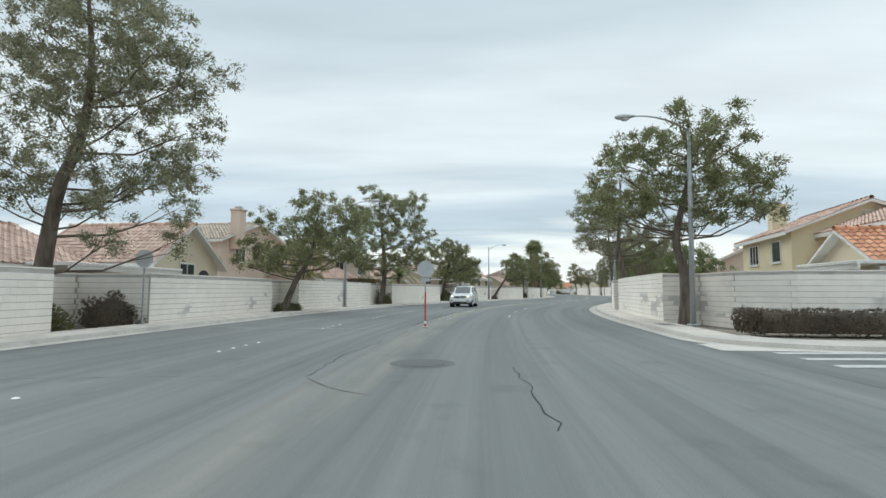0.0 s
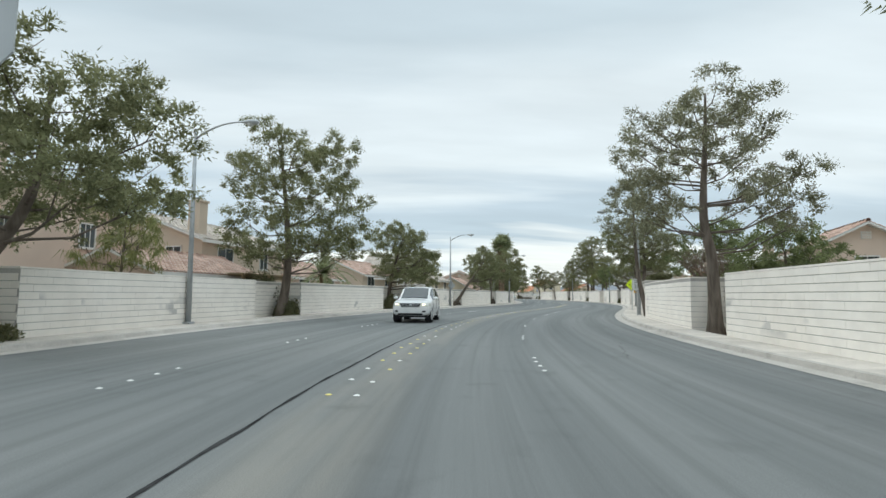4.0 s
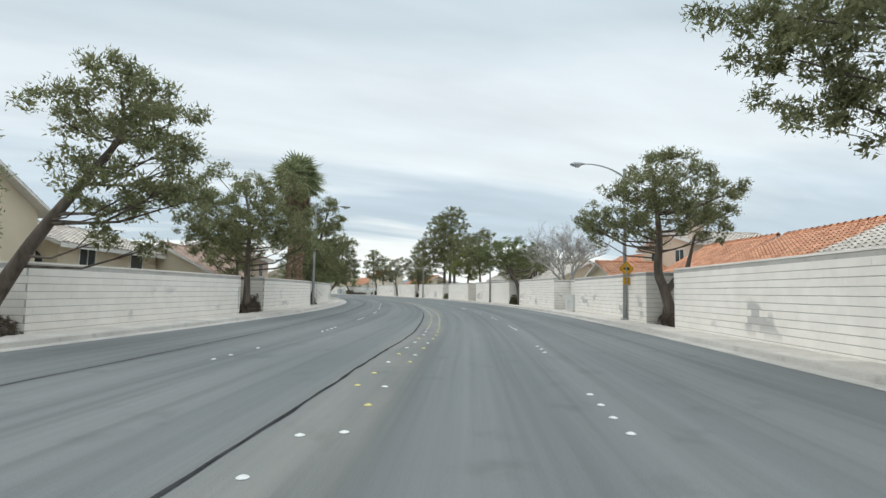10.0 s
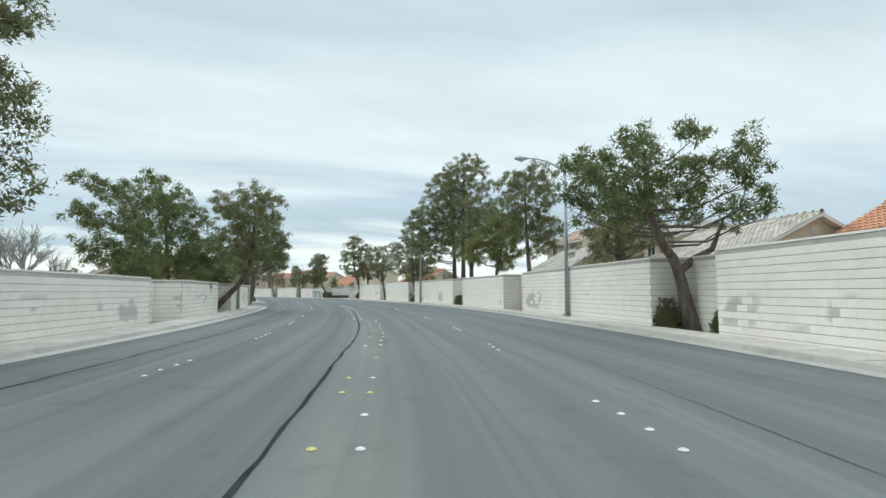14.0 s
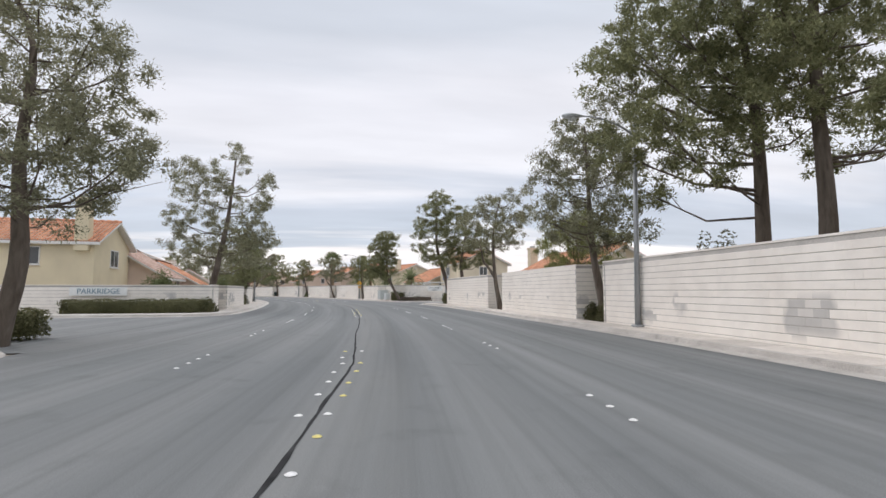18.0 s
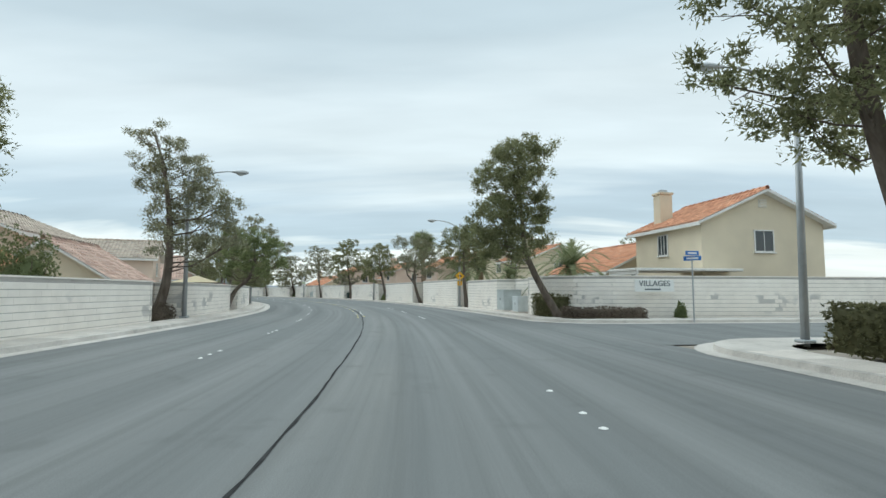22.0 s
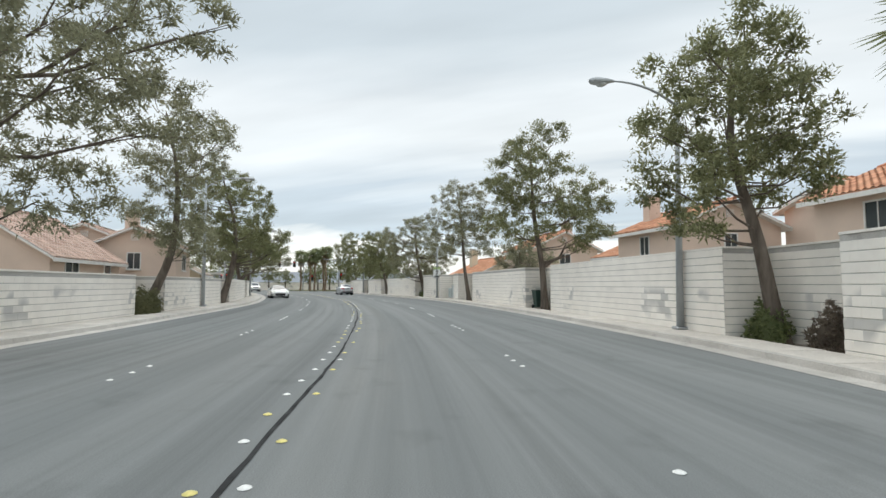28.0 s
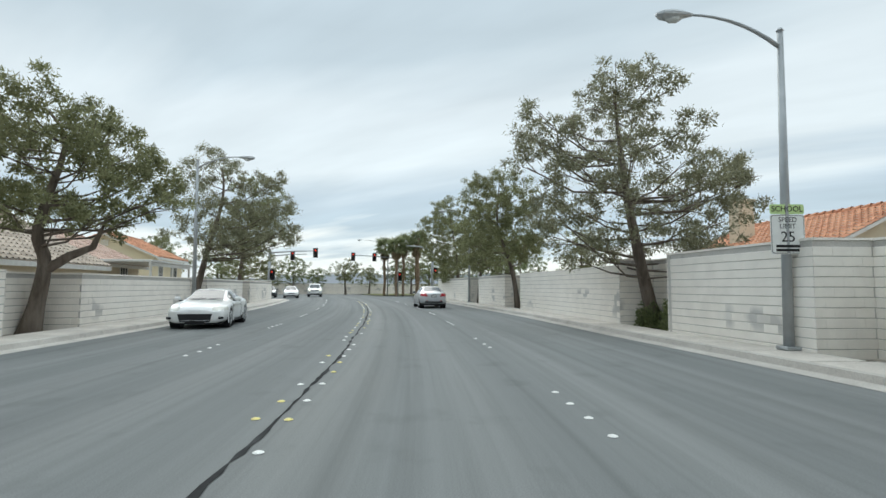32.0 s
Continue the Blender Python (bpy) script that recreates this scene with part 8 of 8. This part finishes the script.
    for sx in (-1, 1):
        for y in g["door_seams"]:
            x = np.interp(y, ys, W)
            z0, zb = np.interp(y, ys, Z0), np.interp(y, ys, ZB)
            part("door_seam", tube_mesh("door_seam", [(sx * (x * 0.957 + 0.002), y, z0 + 0.11), (sx * (x + 0.001), y, z0 + 0.5 * (zb - z0)), (sx * (x * 0.99 + 0.001), y, zb - 0.1), (sx * (x * 0.96), y, zb - 0.01)], [0.006] * 4, M_CARBLACK, 4), None, t)
        for y in g["handles"]:
            part("door_handle", box((0.035, 0.17, 0.035), (sx * (np.interp(y, ys, W) * 0.995), y, mid_z - 0.12), 0.012), paint, t)
        mr = part("mirror", box((0.22, 0.13, 0.15), (sx * (hw + 0.07), g["mirror_y"], mid_z + 0.08), 0.045), paint, t)
        part("mirror_glass", box((0.17, 0.01, 0.11), (sx * (hw + 0.07), g["mirror_y"] - 0.066, mid_z + 0.08), 0.004), M_CARGLASS, mr)
        part("mirror_arm", box((0.16, 0.05, 0.04), (sx * (hw - 0.06), g["mirror_y"] + 0.02, mid_z + 0.02), 0.012), M_CARBLACK, mr)
        part("sill_trim", box((0.03, axles[1] - axles[0] - 2.4 * rw, 0.07), (sx * hw * 0.95, (axles[0] + axles[1]) / 2, Z0.min() + 0.045), 0.012), M_CARBLACK if g.get("dark_sill") else paint, t)
    for y in axles:
        for sx in (-1, 1):
            prof = [(hw - 0.23, 0.90), (hw - 0.225, 0.97), (hw - 0.19, 1.0), (hw - 0.05, 1.0), (hw - 0.015, 0.965), (hw - 0.01, 0.70)]
            wh = part("wheel", tube_mesh("wheel", [(sx * a, y, rw) for a, r in prof], [rw * r for a, r in prof], M_TYRE, 28), None, t)
            part("rim", tube_mesh("rim", [(sx * (hw - 0.06), y, rw), (sx * (hw - 0.008), y, rw)], [rw * 0.62, rw * 0.70], M_CARBLACK, 24), None, wh)
            spokes = bmesh.new()
            n_sp = g.get("spokes", 5)
            for q in range(n_sp):
                box((0.02, rw * (0.9 / n_sp), rw * 0.66), (0, 0, rw * 0.33), 0.004, Euler((2 * math.pi * q / n_sp, 0, 0)).to_matrix(), spokes)
            bmesh.ops.create_cone(spokes, cap_ends=True, segments=14, radius1=rw * 0.2, radius2=rw * 0.16, depth=0.03, matrix=Matrix.Rotation(radians(90), 4, "Y"))
            bmesh.ops.translate(spokes, vec=(sx * (hw - 0.004), y, rw), verts=spokes.verts)
            part("spoke_star", spokes, M_RIM, wh)
            ring = tube_mesh("rim_lip", [(sx * (hw - 0.012), y, rw), (sx * (hw - 0.002), y, rw)], [rw * 0.70, rw * 0.66], M_RIM, 24)
            part("rim_lip", ring, None, wh)
            lip = bmesh.new()
            arc = [(math.cos(radians(q)), math.sin(radians(q))) for q in range(-24, 205, 8)]
            rim_v = [[lip.verts.new((sx * x, y + rr * rw * c, rw + rr * rw * e)) for c, e in arc] for x, rr in ((hw - 0.05, 1.08), (hw + 0.006, 1.09), (hw + 0.006, 1.17), (hw - 0.012, 1.25))]
            for o, q in zip(rim_v, rim_v[1:]):
                for k in range(len(arc) - 1):
                    lip.faces.new((o[k], o[k + 1], q[k + 1], q[k]))
            bmesh.ops.recalc_face_normals(lip, faces=lip.faces[:])
            part("wheel_arch", lip, paint, t, smooth=True)
            well = tube([(sx * (hw - 0.02), y, rw), (sx * (hw - 0.32), y, rw), (sx * (hw - 0.33), y, rw)], [rw * 1.14, rw * 1.14, 0.05], 28)
            part("wheel_well", mesh_from("wheel_well", well[0], well[1], M_CARBLACK), None, t)
    under = part("underbody", box((hw * 1.66, y1 - y0 - 0.25, 0.12), (0, (y0 + y1) / 2, Z0.min() + 0.05), 0.03), M_CARBLACK, t)
    face_y, tail_y = y1 + 0.088 * g.get("nose", 1.0), y0 - 0.088 * g.get("nose", 1.0)
    gx, gz, gh = g["grille"]
    gr = part("grille", plate([(-gx * 0.86, gz - gh / 2), (gx * 0.86, gz - gh / 2), (gx, gz + gh / 2), (-gx, gz + gh / 2)], 0.05, None), M_CARBLACK, t, m=pose(0, face_y - 0.045 + 0.05, 0, 0, 0, 180) @ pose(0, 0, 0))
    for q in range(g.get("slats", 3)):
        z = gz - gh * 0.30 + gh * 0.6 * q / max(1, g.get("slats", 3) - 1)
        part("slat", box((gx * 1.8, 0.02, 0.02), (0, face_y + 0.012, z), 0.006), M_RIM, gr, m=gr.matrix_basis.inverted())
    if g.get("badge"):
        part("badge", tube_mesh("badge", [(0, face_y + 0.01, gz), (0, face_y + 0.03, gz)], [0.075, 0.06], M_RIM, 16), None, t)
    ix, iz, ih = g["intake"]
    part("lower_intake", box((ix * 2, 0.05, ih), (0, face_y - 0.02, iz), 0.02), M_CARBLACK, t)
    for sx in (-1, 1):
        part("fog_lamp", box((0.17, 0.06, 0.08), (sx * g["fog_x"], y1 + 0.035, g["fog_z"]), 0.025, Euler((0, 0, sx * -0.3)).to_matrix()), M_CARBLACK, t)
        lamp = lamps.get(("headlamp", "right" if sx > 0 else "left"))
        if lamp is not None and g.get("lit"):
            part("bulb", box((0.17, 0.05, 0.085), (sx * (g["head_x"] + 0.17), y1 + 0.03, sum(g["head_z"]) / 2 - 0.01), 0.03, Euler((0, 0, sx * -0.45)).to_matrix()), M_BULB, lamp)
        part("reflector", box((0.24, 0.02, 0.045), (sx * (hw - 0.36), tail_y + 0.035, g["plate_z"] - 0.30), 0.008, Euler((0, 0, sx * 0.25)).to_matrix()), M_TAIL, t)
        part("wiper", box((0.52, 0.018, 0.018), (sx * 0.28 - 0.05, g["screen"][1] - 0.05, np.interp(g["screen"][1] - 0.05, ys, ZR) + 0.03), 0.005, Euler((0, radians(3), 0)).to_matrix()), M_CARBLACK, t)
    if g.get("rails"):
        for sx in (-1, 1):
            part("roof_rail", tube_mesh("roof_rail", [(sx * 0.60, -1.75, 1.66), (sx * 0.62, -1.6, 1.755), (sx * 0.63, -0.2, 1.785), (sx * 0.62, 0.1, 1.74)], [0.018] * 4, M_RIM, 6), None, t)
    # black box stands in for the shade along the rear bumper's lower edge
    part("bumper_shade", box((hw * 1.3, 0.06, 0.12), (0, tail_y + 0.05, Z0[0] + 0.07), 0.02), M_CARBLACK, t)
    if g.get("trim_bar"):
        part("trim_bar", box((0.92, 0.03, 0.03), (0, tail_y + 0.012, g["plate_z"] + 0.11), 0.01), M_RIM, t)
    pl = part("number_plate", box((0.32, 0.02, 0.16), (0, tail_y - 0.006, g["plate_z"]), 0.004), M_CARBLACK if g.get("dark_plate") else M_SIGNWHITE, t)
    part("bar", box((0.24, 0.006, 0.07), (0, tail_y - 0.018, g["plate_z"])), M_SIGNWHITE if g.get("dark_plate") else M_BLUE, pl)
    return t


SEDAN = dict(wheel=0.325, axles=(-1.36, 1.32), nose=0.8, belt_z=0.93, side_glass=((-1.18, -0.52), (-0.44, 0.62)), screen=(0.28, 1.18), back_glass=(-1.66, -0.98), head_l=0.42, head_z=(0.62, 0.76), head_x=0.44,
             tail_l=0.34, tail_z=(0.77, 0.96), tail_x=0.43, door_seams=(-1.02, -0.44, 0.86), handles=(-0.78, 0.14), mirror_y=0.62, grille=(0.42, 0.58, 0.13), slats=2, intake=(0.5, 0.33, 0.12), fog_x=0.62, fog_z=0.38, plate_z=0.80, dark_plate=True, trim_bar=True, spokes=7,
             stations=[(-2.20, 0.72, 0.36, 0.86, 0.98, 0.58), (-2.08, 0.82, 0.28, 0.95, 1.03, 0.64), (-1.68, 0.86, 0.23, 0.97, 1.07, 0.62), (-1.0, 0.875, 0.20, 0.95, 1.385, 0.54), (-0.5, 0.88, 0.20, 0.94, 1.43, 0.56), (0.3, 0.88, 0.20, 0.92, 1.40, 0.56), (1.2, 0.865, 0.20, 0.89, 0.95, 0.66), (1.75, 0.84, 0.22, 0.80, 0.85, 0.62), (2.05, 0.79, 0.25, 0.71, 0.76, 0.56), (2.2, 0.72, 0.28, 0.64, 0.69, 0.5)])
SUV = dict(wheel=0.37, axles=(-1.42, 1.38), nose=0.7, belt_z=1.10, side_glass=((-2.05, -1.42), (-1.34, -0.38), (-0.28, 0.86)), screen=(0.42, 1.24), back_glass=(-2.30, -1.98), head_l=0.50, head_z=(0.80, 0.975), head_x=0.48,
           tail_l=0.2, tail_z=(0.85, 1.15), tail_x=0.62, door_seams=(-1.32, -0.3, 0.98), handles=(-0.98, 0.1), mirror_y=0.72, grille=(0.50, 0.85, 0.19), slats=3, badge=True, intake=(0.60, 0.42, 0.10), fog_x=0.66, fog_z=0.56, plate_z=0.95, rails=True, lit=True, spokes=6,
           stations=[(-2.32, 0.84, 0.40, 1.06, 1.20, 0.70), (-2.2, 0.90, 0.36, 1.12, 1.42, 0.70), (-1.95, 0.925, 0.32, 1.13, 1.66, 0.70), (-1.4, 0.94, 0.30, 1.12, 1.74, 0.72), (0.0, 0.945, 0.28, 1.10, 1.74, 0.71), (0.42, 0.945, 0.28, 1.09, 1.69, 0.69), (1.26, 0.935, 0.28, 1.06, 1.13, 0.74), (1.8, 0.92, 0.30, 1.00, 1.07, 0.72), (2.15, 0.88, 0.33, 0.93, 1.00, 0.66), (2.32, 0.82, 0.37, 0.86, 0.93, 0.6)])
COUPE = dict(wheel=0.34, axles=(-1.28, 1.27), nose=0.8, belt_z=0.86, side_glass=((-1.1, -0.5), (-0.4, 0.6)), screen=(0.15, 1.0), back_glass=(-1.75, -0.75), head_l=0.5, head_z=(0.60, 0.71), head_x=0.5,
             tail_l=0.2, tail_z=(0.76, 0.88), tail_x=0.4, door_seams=(-0.5, 0.85), handles=(-0.3,), mirror_y=0.55, grille=(0.52, 0.36, 0.26), slats=1, intake=(0.3, 0.2, 0.06), fog_x=0.78, fog_z=0.36, plate_z=0.6, dark_sill=True, spokes=5,
             stations=[(-2.1, 0.78, 0.34, 0.80, 0.90, 0.62), (-1.9, 0.88, 0.24, 0.88, 0.96, 0.62), (-1.3, 0.925, 0.18, 0.90, 1.10, 0.56), (-0.6, 0.92, 0.16, 0.86, 1.29, 0.53), (0.1, 0.91, 0.16, 0.85, 1.27, 0.53), (1.0, 0.915, 0.16, 0.83, 0.90, 0.66), (1.6, 0.915, 0.17, 0.76, 0.82, 0.64), (2.0, 0.86, 0.18, 0.65, 0.71, 0.56), (2.12, 0.80, 0.20, 0.58, 0.63, 0.5)])
P_SILVER = car_paint("silver_paint", (0.56, 0.58, 0.60), 0.35)
P_WHITE = car_paint("white_paint", (0.80, 0.80, 0.79), 0.0)
P_DARK = car_paint("dark_grey_paint", (0.06, 0.065, 0.07), 0.2)
car(place(312.5, 4.1, 0.0), SEDAN, P_SILVER, "silver sedan with red tail lamps in the kerb lane", "sedan")
car(place(44.6, -2.2, 0.0, 186), SUV, P_WHITE, "white sport utility vehicle facing up the street", "suv")
car(place(296.9, -5.5, 0.0, 185), COUPE, P_WHITE, "white low sports coupe with black grille in the oncoming lane", "coupe")
car(place(343.0, -7.0, 0.0, 182), SEDAN, P_WHITE, "distant white sedan waiting at the crossing", "sedan", True)
car(place(350.0, -4.0, 0.0, 178), SUV, P_WHITE, "distant white vehicle past the crossing", "suv", True)
car(place(346.0, -9.6, 0.0, 180), SEDAN, P_DARK, "distant dark sedan near the crossing", "sedan", True)

# ---- traffic signals at the crossing ----
M_SIGNALRED = Mat("signal_red_lens", 0.4)
M_SIGNALRED.color((0.6, 0.03, 0.02))
M_SIGNALRED.b.inputs["Emission Color"].default_value = (1.0, 0.06, 0.03, 1)
M_SIGNALRED.b.inputs["Emission Strength"].default_value = 1.1
M_SIGNALOFF = plain("signal_dark_lens", (0.05, 0.05, 0.045), 0.3)


def signal_head(parent, x, z, y=0.0):
    hd = part("signal_head", box((0.34, 0.22, 1.0), (x, y, z), 0.03), M_CARBLACK, parent)
    part("backplate", box((0.6, 0.02, 1.25), (x, y + 0.02, z), 0.01), M_CARBLACK, hd)
    for k, mat in enumerate((M_SIGNALRED.m, M_SIGNALOFF, M_SIGNALOFF)):
        part("lens", tube_mesh("lens", [(x, y - 0.10, z + 0.32 - 0.32 * k), (x, y - 0.14, z + 0.32 - 0.32 * k)], [0.10, 0.095], mat, 14), None, hd)
        vis = tube([(x, y - 0.11, z + 0.32 - 0.32 * k), (x, y - 0.32, z + 0.31 - 0.32 * k)], [0.135, 0.13], 14)
        part("visor", mesh_from("visor", vis[0], vis[1], M_CARBLACK), None, hd)


def mast(s, d, arm, heads, turn=0.0, label="traffic signal mast with red lights over the crossing"):
    t = thing("traffic_signal", place(s, d, 0.0, turn), label, "traffic light", "traffic signals")
    part("pole", tube_mesh("pole", [(0, 0, -0.1), (0, 0, 6.4)], [0.16, 0.11], M_STEEL, 12), None, t)
    part("mast_arm", tube_mesh("mast_arm", [(0, 0, 5.6), (arm * 0.5, 0, 5.9), (arm, 0, 6.0)], [0.10, 0.08, 0.05], M_STEEL, 10), None, t)
    for q in heads:
        signal_head(t, arm * q, 5.75)
    signal_head(t, 0.35, 2.9, 0.05)
    return t


mast(347.0, -9.8, 6.0, (0.95, ))
mast(354.5, 8.2, -7.0, (0.5, 0.95))
mast(354.5, -10.0, 5.0, (0.6, ))
mast(335.0, 8.6, -3.0, (), label="traffic signal pole on the near corner")
# grass verge and low shrubs on the far corner
k = Mat("dry_lawn", 0.95)
k.color(k.ramp(k.noise(1.5, 6), (0.3, (0.14, 0.15, 0.06)), (0.7, (0.26, 0.25, 0.11)))).bump(k.noise(60, 3), 0.6, 0.02)
flat_poly("lawn", [(353.5, 5.0), (372, 5.0), (372, 30), (353.5, 30)], 0.1, k.m, "yellow-green lawn strip on the far corner", "lawn")
# closing walls far behind and beyond
corner_wall(9, [(374, -60), (374, 60)], 1.8, "cream block wall beyond the crossing")
# far hills, with the haze of distance painted into their blue-grey colour
hill_v, hill_f = [], []
for i in range(61):
    w = radians(-60 + 120 * i / 60) + radians(35)
    r = 1500
    z = 30 + 26 * noise.noise(Vector((i * 0.21, 0.3, 0))) + 14 * noise.noise(Vector((i * 0.7, 2.3, 0)))
    hill_v += [Vector((-math.sin(w) * r, 150 + math.cos(w) * r, -5)), Vector((-math.sin(w) * (r + 260), 150 + math.cos(w) * (r + 260), max(8, z)))]
hill_f = [(2 * i, 2 * i + 2, 2 * i + 3, 2 * i + 1) for i in range(60)]
solid("backdrop", mesh_from("backdrop", hill_v, hill_f, concrete("far_hills", (0.22, 0.24, 0.27), (0.30, 0.32, 0.34))), "low hazy desert hills on the horizon", "hills", kind="structure")
